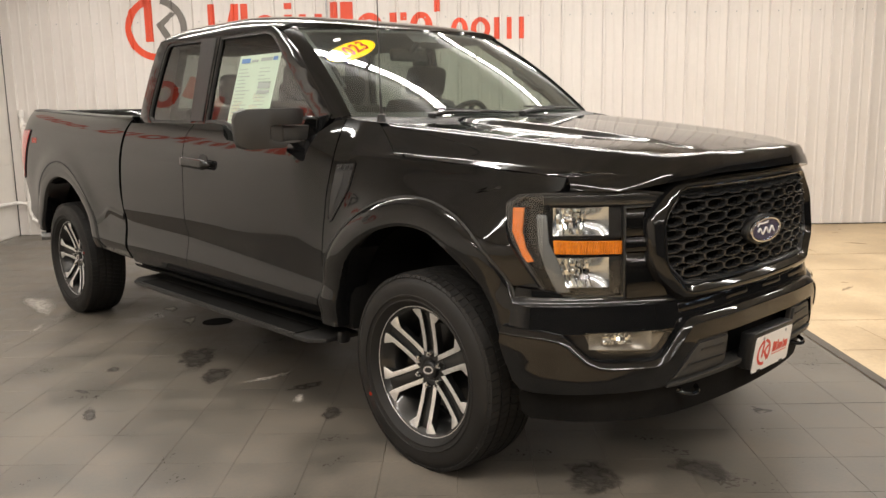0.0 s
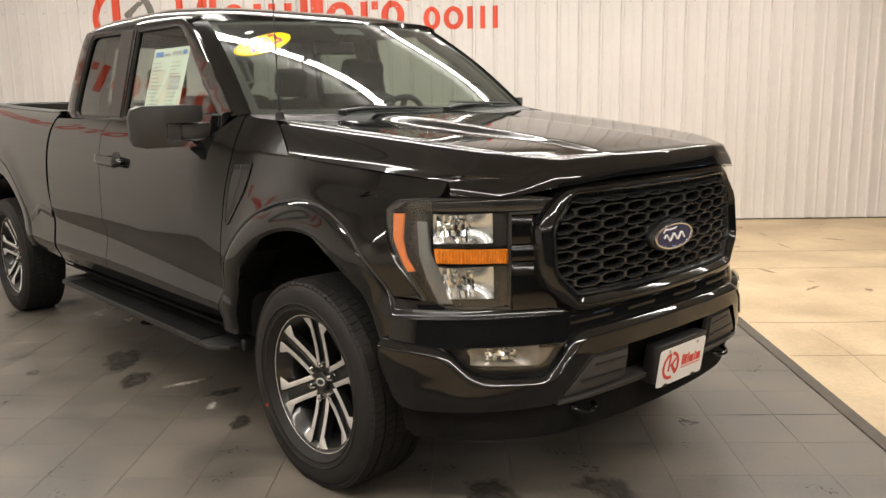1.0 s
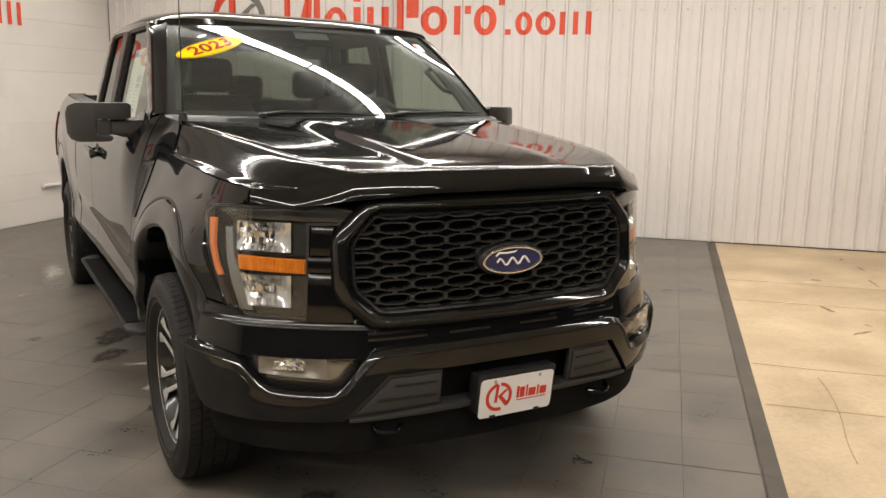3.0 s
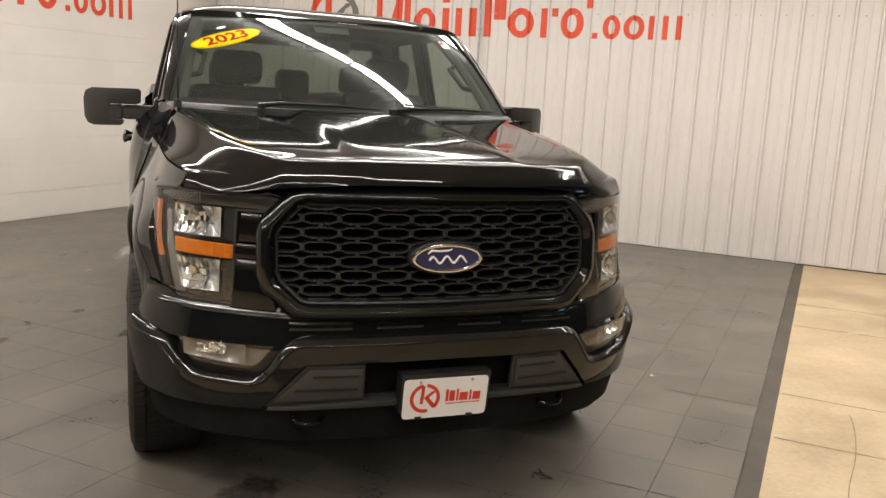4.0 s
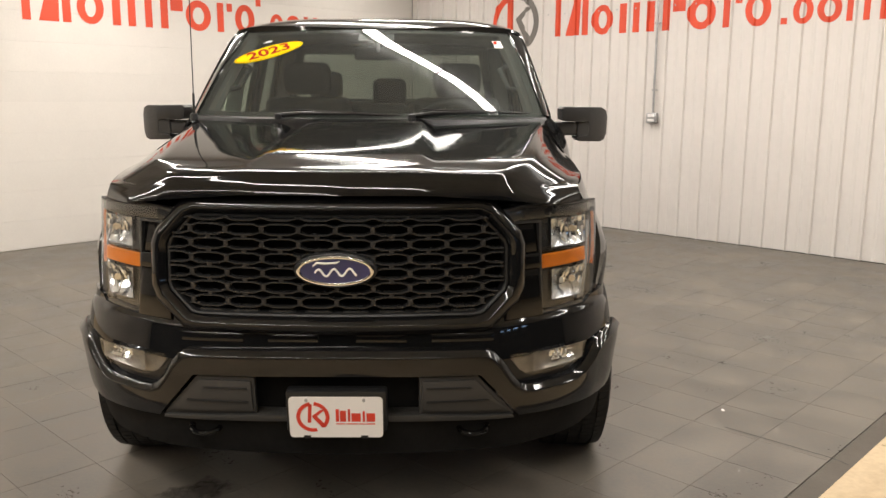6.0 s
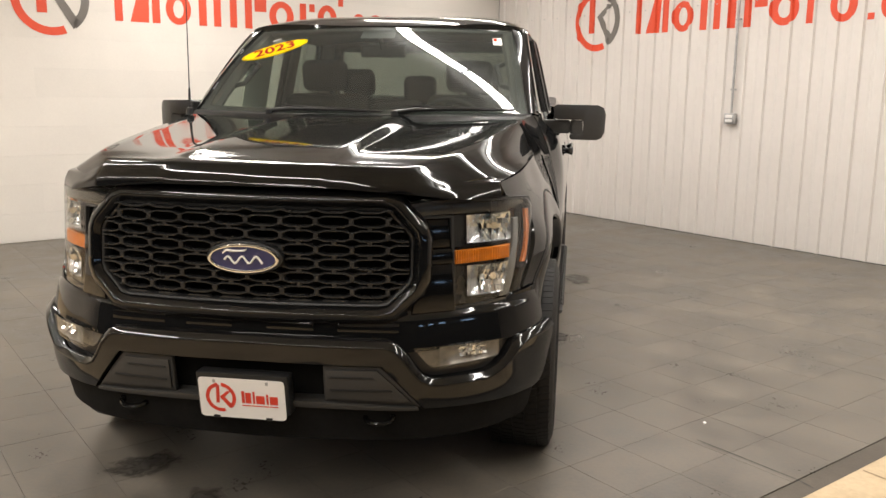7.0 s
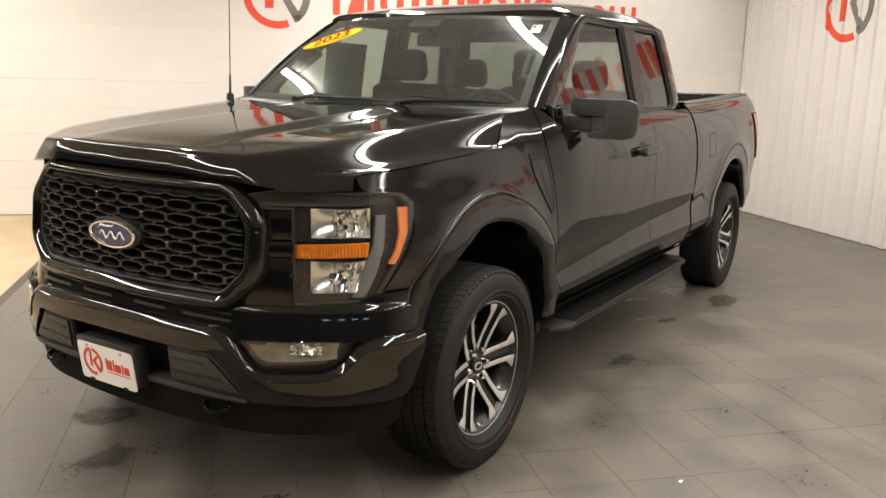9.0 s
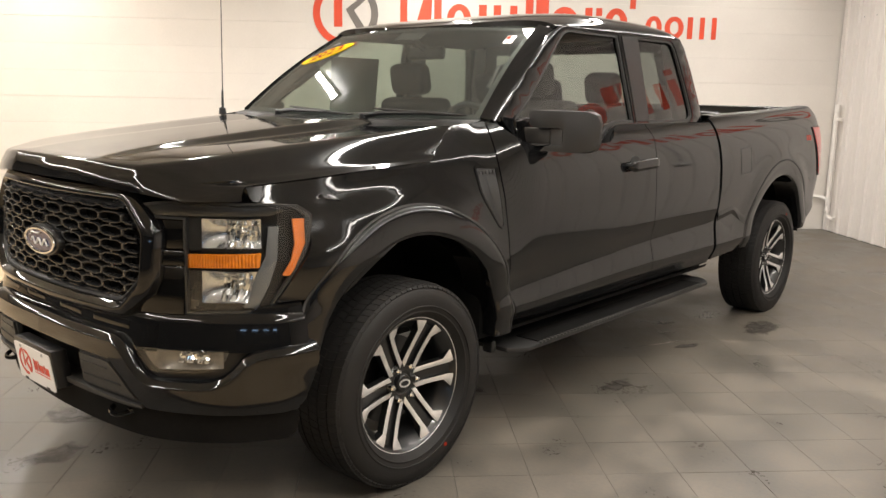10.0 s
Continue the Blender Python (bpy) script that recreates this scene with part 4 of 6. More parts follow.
for k in range(mesh_rows):
    z0 = GRZ + (k - mesh_rows / 2) * ROWZ
    ph = 0.0
    for n in range(-6, 7):
        for q in (0.5,):
            x = (n + q - ph + 0.5) * PER
            if abs(x) < grille_half(z0 + ROWZ / 2) - 0.02:
                a = GR.a(x)
                p = GR.at(a, z0 + ROWZ / 2, 0.02)
                bm = bmesh.new()
                box(bm, p, (0.016, 0.03, ROWZ - 0.022), 0.003, 1)
                part("grille_tie", bm, GRILLE, grille)
for k in range(1, mesh_rows):
    z0 = GRZ + (k - mesh_rows / 2) * ROWZ
    for n in range(-6, 6):
        x = (n + 0.5) * PER
        if abs(x) < grille_half(z0) - 0.02:
            bm = bmesh.new()
            box(bm, GR.at(GR.a(x), z0, 0.022), (0.018, 0.03, 0.013), 0.003, 1)
            part("grille_tie", bm, GRILLE, grille)

# oval badge
bp = lambda a, b, d: (a, -0.912 + d + 0.1 * a * a, b)
bm = bmesh.new()
slab(bm, [disc_poly((0.001, 0.923), 0.131, 0.057)], lambda a, b, d: bp(a, b, d + 0.012), 0.03, bevel=0.008)
badge = part("badge", bm, SATIN, truck, "blue oval badge in a chrome ring")
bm = bmesh.new()
slab(bm, [disc_poly((0.001, 0.923), 0.121, 0.0485), disc_poly((0.001, 0.923), 0.1085, 0.0375)], bp, 0.014, bevel=0.003)
part("badge_ring", bm, CHROME, badge, "chrome oval ring")
bm = bmesh.new()
slab(bm, [disc_poly((0.001, 0.923), 0.109, 0.038)], lambda a, b, d: bp(a, b, d + 0.005), 0.012)
part("badge_face", bm, BLUE, badge, "dark blue enamel")
bm = bmesh.new()
wave = [(-0.062 + 0.130 * k, 0.917 + 0.011 * math.sin(17 * k) + 0.003 * k) for k in steps(0, 1, 72)]
tube(bm, [bp(x, z, 0.003) for x, z in wave], 0.0036, 6)
tube(bm, [bp(x, z, 0.003) for x, z in ((-0.068, 0.938), (-0.055, 0.949), (-0.03, 0.947), (0.004, 0.949), (0.016, 0.954))], [0.0022, 0.004, 0.0034, 0.003, 0.001], 6)
part("badge_mark", bm, PLATE, badge, "pale raised flowing strokes")


def facets(bm, place, nu, nv, seed, tilt=0.006):
    """A mirror of small flat cells, each tilted a little its own way; place(u, v, d)."""
    rnd = random.Random(seed)
    for i in range(nu):
        for j in range(nv):
            gu, gv, g0 = rnd.uniform(-tilt, tilt), rnd.uniform(-tilt, tilt), rnd.uniform(0, tilt * 0.5)
            q = []
            for a, b in ((0, 0), (1, 0), (1, 1), (0, 1)):
                q.append(bm.verts.new(place((i + a) / nu, (j + b) / nv, g0 + gu * (a - 0.5) + gv * (b - 0.5))))
            bm.faces.new(q)


def headlamp(s):
    cuts = steps(0.01, LAMP.l[-1] - 0.01, 22)
    pl = lambda off: sided(s, lambda a, b, d: LAMP.at(a, b, d + off))
    L = LAMP.loop
    body = [(0.535, 1.094), (0.60, 1.104), (0.75, 1.105), (0.86, 1.102), (0.894, 1.094), (0.9045, 1.066), (0.9045, 0.97), (0.895, 0.89), (0.870, 0.80), (0.858, 0.765), (0.845, 0.755), (0.662, 0.745), (0.660, 1.054), (0.565, 1.056)]
    bm = bmesh.new()
    slab(bm, [L(body)], pl(0.045), 0.05, cuts=cuts)
    lamp = part("headlamp", bm, SMOKE, truck, "headlamp with clear reflectors and an amber bar")
    # upper light bar
    bm = bmesh.new()
    slab(bm, [L([(0.537, 1.092), (0.60, 1.101), (0.86, 1.097), (0.885, 1.082), (0.86, 1.066), (0.56, 1.060)])], pl(0.006), 0.03, cuts=cuts, bevel=0.003)
    part("light_bar", bm, SMOKE, lamp, "smoked upper light bar")
    # outer C of the light guide
    bm = bmesh.new()
    slab(bm, [L([(0.858, 1.03), (0.874, 1.03), (0.871, 0.92), (0.858, 0.84), (0.838, 0.764), (0.806, 0.766), (0.832, 0.86), (0.853, 0.935)])], pl(0.014), 0.02, cuts=cuts, bevel=0.003)
    part("light_guide", bm, DRL, lamp, "grey translucent light guide")
    bm = bmesh.new()
    slab(bm, [L([(0.890, 1.054), (0.9025, 1.052), (0.9030, 0.97), (0.896, 0.908), (0.884, 0.866), (0.876, 0.870), (0.887, 0.915), (0.8925, 0.97)])], pl(0.007), 0.01, cuts=cuts)
    part("side_marker", bm, MARKER, lamp, "orange side marker")
    # reflectors: hollow bowls
    for x0, x1, z0, z1, xl in ((0.706, 0.846, 0.961, 1.056, 0.0), (0.706, 0.838, 0.783, 0.886, 0.022)):
        bm = bmesh.new()
        rows = []
        for v in steps(0, 1, 8):
            row = []
            for u in steps(0, 1, 12):
                x, z = lerp(x0, x1 - xl * (1 - v), u), lerp(z0, z1, v)
                e = (1 - abs(2 * u - 1) ** 2.2) * (1 - abs(2 * v - 1) ** 2.2)
                p = LAMP.at(LAMP.a(x), z, 0.010 + 0.040 * e * (0.6 + 0.8 * u))
                row.append((s * p[0], p[1], p[2]))
            rows.append(row)
        sheet(bm, rows)
        fix(bm)
        part("reflector", bm, REFLECTOR_GREY, lamp, "plain grey reflector bowl", angle=60)
        # mirror facets over the outer part of the bowl
        bm = bmesh.new()

        def cell(u, v, d, ua=0.42, ub=1.0):
            w = lerp(ua, ub, u)
            e = (1 - abs(2 * w - 1) ** 2.2) * (1 - abs(2 * v - 1) ** 2.2)
            p_ = LAMP.at(LAMP.a(lerp(x0 + 0.004, x1 - 0.006 - xl * (1 - v), w)), lerp(z0 + 0.005, z1 - 0.005, v), 0.012 + 0.030 * e + d)
            return (s * p_[0], p_[1], p_[2])

        facets(bm, cell, 13, 5, 5 if xl else 8, 0.007)
        part("facets", bm, REFLECTOR, lamp, "bright faceted mirror", angle=1)
        # bulb shade
        p_ = LAMP.at(LAMP.a(lerp(x0, x1, 0.66)), lerp(z0, z1, 0.55), 0.020)
        bm = bmesh.new()
        tube(bm, [(s * p_[0], p_[1], p_[2]), (s * p_[0], p_[1] + 0.03, p_[2])], [0.012, 0.014], 12)
        part("bulb_shade", bm, CHROME, lamp)
    bm = bmesh.new()
    slab(bm, [L([(0.664, 0.892), (0.662, 0.938), (0.846, 0.944), (0.843, 0.898)])], pl(0.013), 0.02, cuts=cuts, bevel=0.003)
    turn_bar = part("turn_signal", bm, AMBER, lamp, "amber turn signal bar")
    bm = bmesh.new()
    rows = []
    for v in steps(0, 1, 4):
        row = []
        for u in steps(0, 1, 92):
            p = LAMP.at(LAMP.a(lerp(0.668, 0.842, u)), lerp(0.8955, 0.937, v) + 0.003 * u, 0.0125 - 0.0045 * abs(math.sin(23 * math.pi * u)))
            row.append((s * p[0], p[1], p[2]))
        rows.append(row)
    sheet(bm, rows)
    part("amber_flutes", bm, AMBER, turn_bar, angle=40)
    for x0, x1, z0, z1 in ((0.664, 0.702, 0.95, 1.056), (0.664, 0.702, 0.755, 0.885), (0.702, 0.84, 0.948, 0.957), (0.702, 0.80, 0.752, 0.778)):
        bm = bmesh.new()
        slab(bm, [L([(x0, z0), (x1, z0), (x1, z1), (x0, z1)])], pl(0.02), 0.02, cuts=cuts)
        part("bezel", bm, SMOKE, lamp)
    # clear cover
    bm = bmesh.new()
    slab(bm, [L(body)], pl(0.0), 0, cuts=cuts)
    away(bm)
    c = part("cover_lens", bm, LENS, lamp, "clear cover lens")
    c.visible_shadow = False
    bm = bmesh.new()
    slab(bm, [L(inset(body, -0.004)), L(inset(body, 0.004))], pl(0.0015), 0.02, cuts=cuts)
    part("lamp_seal", bm, RUBBER, lamp)
    # stepped wing between lamp and grille
    for z0, z1, off, xa, xb in ((0.954, 1.056, 0.004, 0.562, 0.566), (0.902, 0.950, -0.003, 0.566, 0.566), (0.744, 0.898, 0.006, 0.566, 0.530)):
        bm = bmesh.new()
        slab(bm, [L([(xb, z0), (0.660, z0), (0.660, z1), (xa, z1)])], sided(s, lambda a, b, d: LAMP.at(a, b, d + off + 0.10 * (b - 0.92))), 0.05, cuts=steps(0.02, 0.25, 6), bevel=0.003)
        part("wing", bm, GLOSS, truck, "gloss black wing beside the grille")
    bm = bmesh.new()
    slab(bm, [L([(0.53, 0.74), (0.662, 0.74), (0.662, 1.06), (0.53, 1.06)])], pl(0.055), 0.01, cuts=steps(0.02, 0.25, 6))
    part("wing_backing", bm, UNDER, truck)
    return lamp


for s in (-1, 1):
    headlamp(s)

# fascia between grille and bumper, bumper, inserts and valance
BLEAN = curve([(0.26, 0.055), (0.34, 0.038), (0.42, 0.020), (0.46, 0.011), (0.54, 0.002), (0.60, -0.006), (0.640, -0.006), (0.68, -0.004)])
BUMP = Plan([(0.0, -0.925), (0.2, -0.921), (0.4, -0.904), (0.52, -0.884), (0.62, -0.85), (0.72, -0.795), (0.80, -0.735), (0.86, -0.675), (0.908, -0.607), (0.946, -0.545), (0.972, -0.485), (0.990, -0.42)], BLEAN)
BC = steps(0.0, BUMP.l[-1], 40)[1:-1]
bumper_top = [(0.0, 0.672), (0.47, 0.668), (0.505, 0.660), (0.535, 0.632), (0.572, 0.565), (0.592, 0.540), (0.62, 0.532), (0.79, 0.536), (0.826, 0.548), (0.850, 0.582), (0.866, 0.618), (0.885, 0.638), (0.92, 0.644), (0.982, 0.655)]
bumper_under = [(0.983, 0.60), (0.979, 0.54), (0.970, 0.46), (0.960, 0.432), (0.94, 0.423), (0.90, 0.422), (0.80, 0.424), (0.592, 0.430), (0.455, 0.585), (0.0, 0.588)]
ed = []
for (xa, za), (xb, zb) in zip(bumper_top, bumper_top[1:]):
    n = max(1, int(abs(xb - xa) / 0.02))
    ed += [(lerp(xa, xb, k / n), lerp(za, zb, k / n)) for k in range(n)]
ed = [(BUMP.a(x), z) for x, z in ed + [bumper_top[-1]]]
ed = [ed[0]] + [((p[0] + 2 * q[0] + r[0]) / 4, (p[1] + 2 * q[1] + r[1]) / 4) for p, q, r in zip(ed, ed[1:], ed[2:])] + [ed[-1]]
down = []
for i, q in enumerate(ed):
    p, r = Vector(ed[max(0, i - 1)]), Vector(ed[min(len(ed) - 1, i + 1)])
    t = (r - p).normalized()
    down.append(Vector((t.y, -t.x)) if i else Vector((0, -1)))


def rim_at(i, k, d):
    """A point k below the bumper's top line, square to it."""
    return (ed[i][0] + down[i].x * k, ed[i][1] + down[i].y * k, d)


bm = bmesh.new()
slab(bm, [[rim_at(i, 0.026, 0)[:2] for i in range(len(ed))] + BUMP.loop(bumper_under)], BUMP.at, 0.03, cuts=BC, cuts_b=(0.45, 0.48, 0.51, 0.54, 0.57, 0.60, 0.62, 0.635), bevel=0.0)
mirrored(bm)
bumper = part("front_bumper", bm, PAINT, truck, "gloss black front bumper", angle=34)
# broad bevelled upper edge that dips round the fog lamps
bm = bmesh.new()
RIM = [(0.027, 0.003), (0.0265, -0.001), (0.0245, -0.0042), (0.0215, -0.0048), (0.0185, -0.003), (0.0115, 0.004), (0.005, 0.0105), (0.002, 0.0145), (0.0, 0.020), (0.0, 0.05)]
sheet(bm, [[BUMP.at(*rim_at(i, k, d)) for k, d in RIM] for i in range(len(ed))])
away(bm)
mirrored(bm)
part("bevelled_edge", bm, PAINT, bumper, angle=60)
FASC = Plan([(0.0, -0.872), (0.2, -0.870), (0.4, -0.857), (0.52, -0.838), (0.60, -0.805), (0.68, -0.755), (0.76, -0.700), (0.83, -0.640), (0.885, -0.578), (0.922, -0.52), (0.944, -0.46), (0.952, -0.42)], curve([(0.62, -0.016), (0.66, -0.009), (0.70, -0.001), (0.726, 0.005), (0.736, 0.010), (0.743, 0.0155), (0.752, 0.020), (0.80, 0.024)]))
FC = steps(0.0, FASC.l[-1], 34)[1:-1]
bm = bmesh.new()
slab(bm, [FASC.loop([(0.0, 0.742), (0.47, 0.742), (0.53, 0.765), (0.57, 0.79), (0.60, 0.795), (0.655, 0.752), (0.67, 0.742), (0.845, 0.753), (0.868, 0.772), (0.900, 0.778), (0.940, 0.782), (0.944, 0.70), (0.944, 0.632), (0.866, 0.632), (0.50, 0.62), (0.0, 0.62)])], FASC.at, 0.03, cuts=FC, cuts_b=(0.64, 0.66, 0.68, 0.70, 0.72, 0.728, 0.733, 0.737, 0.741, 0.745, 0.749, 0.755, 0.77))
mirrored(bm)
part("front_fascia", bm, PAINT, truck, angle=34)
for x0, x1 in ((0.06, 0.22), (0.30, 0.50)):
    for s in (-1, 1):
        bm = bmesh.new()
        slab(bm, [FASC.loop([(x0, 0.684), (x1, 0.684), (x1, 0.712), (x0, 0.712)])], sided(s, lambda a, b, d: FASC.at(a, b, d - 0.0015)), 0.008, cuts=FC, bevel=0.001)
        part("fascia_pad", bm, PAINT, truck)
for s in (-1, 1):
    # fog lamp in its pocket
    bm = bmesh.new()
    slab(bm, [BUMP.loop([(0.50, 0.66), (0.88, 0.66), (0.88, 0.53), (0.55, 0.53)])], sided(s, lambda a, b, d: BUMP.at(a, 0.6, d + 0.055)[:2] + (b,)), 0.01, cuts=BC)
    part("fog_pocket", bm, SATIN, truck)
    floop = [(0.553, 0.640), (0.84, 0.644), (0.825, 0.600), (0.80, 0.572), (0.63, 0.562), (0.605, 0.575)]
    fp = lambda off: sided(s, lambda a, b, d: BUMP.at(a, 0.6, d + off)[:2] + (b,))
    bm = bmesh.new()
    slab(bm, [BUMP.loop(floop)], fp(0.050), 0.008, cuts=BC)
    fog = part("fog_lamp", bm, FOG_BACK, truck, "rectangular fog lamp with clear lens")
    bm = bmesh.new()
    rows = []
    for v in steps(0, 1, 6):
        row = []
        for u in steps(0, 1, 10):
            e = (1 - abs(2 * u - 1) ** 2) * (1 - abs(2 * v - 1) ** 2)
            p = BUMP.at(BUMP.a(lerp(0.64, 0.826, u)), 0.6, 0.024 + 0.022 * e)
            row.append((s * p[0], p[1], lerp(0.572 + 0.012 * u, 0.638, v)))
        rows.append(row)
    sheet(bm, rows)
    part("reflector", bm, FOG_BACK, fog)
    bm = bmesh.new()

    def fog_cell(u, v, d):
        p_ = BUMP.at(BUMP.a(lerp(0.705, 0.79, u)), 0.6, 0.022 + 0.014 * (1 - (2 * v - 1) ** 2) + d)
        return (s * p_[0], p_[1], lerp(0.600, 0.638, v))

    facets(bm, fog_cell, 10, 4, 12, 0.006)
    part("facets", bm, REFLECTOR, fog, "bright faceted mirror", angle=1)
    bm = bmesh.new()
    slab(bm, [BUMP.loop(floop)], fp(0.018), 0, cuts=BC)
    away(bm)
    g = part("fog_lens", bm, LENS, fog)
    g.visible_shadow = False
    # satin inserts with two ribs each
    iloop = [(0.262, 0.578), (0.448, 0.578), (0.585, 0.432), (0.262, 0.447)]
    bm = bmesh.new()
    slab(bm, [BUMP.loop(iloop)], sided(s, lambda a, b, d: BUMP.at(a, b, d + 0.014)), 0.02, cuts=BC, bevel=0.003)
    ins = part("bumper_insert", bm, TRIM, truck, "textured black bumper insert")
    bm = bmesh.new()
    slab(bm, [BUMP.loop([(0.272, 0.567), (0.440, 0.567), (0.550, 0.455), (0.272, 0.464)])], sided(s, lambda a, b, d: BUMP.at(a, b, d + 0.004)), 0.02, cuts=BC, bevel=0.004)
    part("insert_panel", bm, TRIM, ins)
    for z0, x1 in ((0.538, 0.43), (0.492, 0.49)):
        bm = bmesh.new()
        slab(bm, [BUMP.loop([(0.285, z0), (x1, z0), (x1 - 0.005, z0 + 0.006), (0.285, z0 + 0.006)])], sided(s, lambda a, b, d: BUMP.at(a, b, d - 0.001)), 0.01, cuts=BC, bevel=0.0015)
        part("insert_rib", bm, SATIN, ins)
bm = bmesh.new()
slab(bm, [BUMP.loop([(0.0, 0.452), (0.262, 0.452), (0.57, 0.437), (0.575, 0.425), (0.25, 0.430), (0.0, 0.432)])], lambda a, b, d: BUMP.at(a, b, d - 0.004), 0.08, cuts=BC, bevel=0.003)
mirrored(bm)
part("lower_lip", bm, TRIM, truck)
bm = bmesh.new()
slab(bm, [BUMP.loop([(0.0, 0.60), (0.50, 0.60), (0.56, 0.43), (0.0, 0.43)])], lambda a, b, d: BUMP.at(a, b, d + 0.09), 0.01, cuts=BC)
mirrored(bm)
part("intake_backing", bm, UNDER, truck)
bm = bmesh.new()
slab(bm, [BUMP.loop([(0.0, 0.435), (0.57, 0.43), (0.80, 0.428), (0.90, 0.430), (0.95, 0.435), (0.966, 0.41), (0.964, 0.335), (0.95, 0.312), (0.6, 0.305), (0.3, 0.300), (0.0, 0.296)])], lambda a, b, d: BUMP.at(a, b, d + 0.022), 0.012, cuts=BC, cuts_b=(0.30, 0.33, 0.36, 0.39, 0.42), bevel=0.0)
mirrored(bm)
part("valance", bm, UNDER, truck, "matt black air dam under the bumper")
for s in (-1, 1):
    bm = bmesh.new()
    tube(bm, [(s * (0.435 + 0.046 * math.cos(t)), -0.850 - 0.034 * math.sin(t), 0.392 - 0.010 * math.sin(t)) for t in steps(math.pi, 2 * math.pi - 2 * math.pi, 14)], 0.009, 8)
    box(bm, (s * 0.389, -0.81, 0.394), (0.018, 0.09, 0.02), 0.005)
    box(bm, (s * 0.481, -0.81, 0.394), (0.018, 0.09, 0.02), 0.005)
    part("tow_hook", bm, GLOSS, truck, "black tow hook")

# ---- wheels ----
R_T = 0.4045
SHRINK = Matrix.Scale(0.975, 4)


def lathe(bm, prof, n=72, closed=False):
    """Turns (x, r) round the x axis."""
    rows = []
    for i in range(n + 1):
        t = 2 * math.pi * i / n
        rows.append([(x, r * math.sin(t), r * math.cos(t)) for x, r in prof])
    sheet(bm, rows)
    bmesh.ops.remove_doubles(bm, verts=bm.verts, dist=1e-6)
    fix(bm)


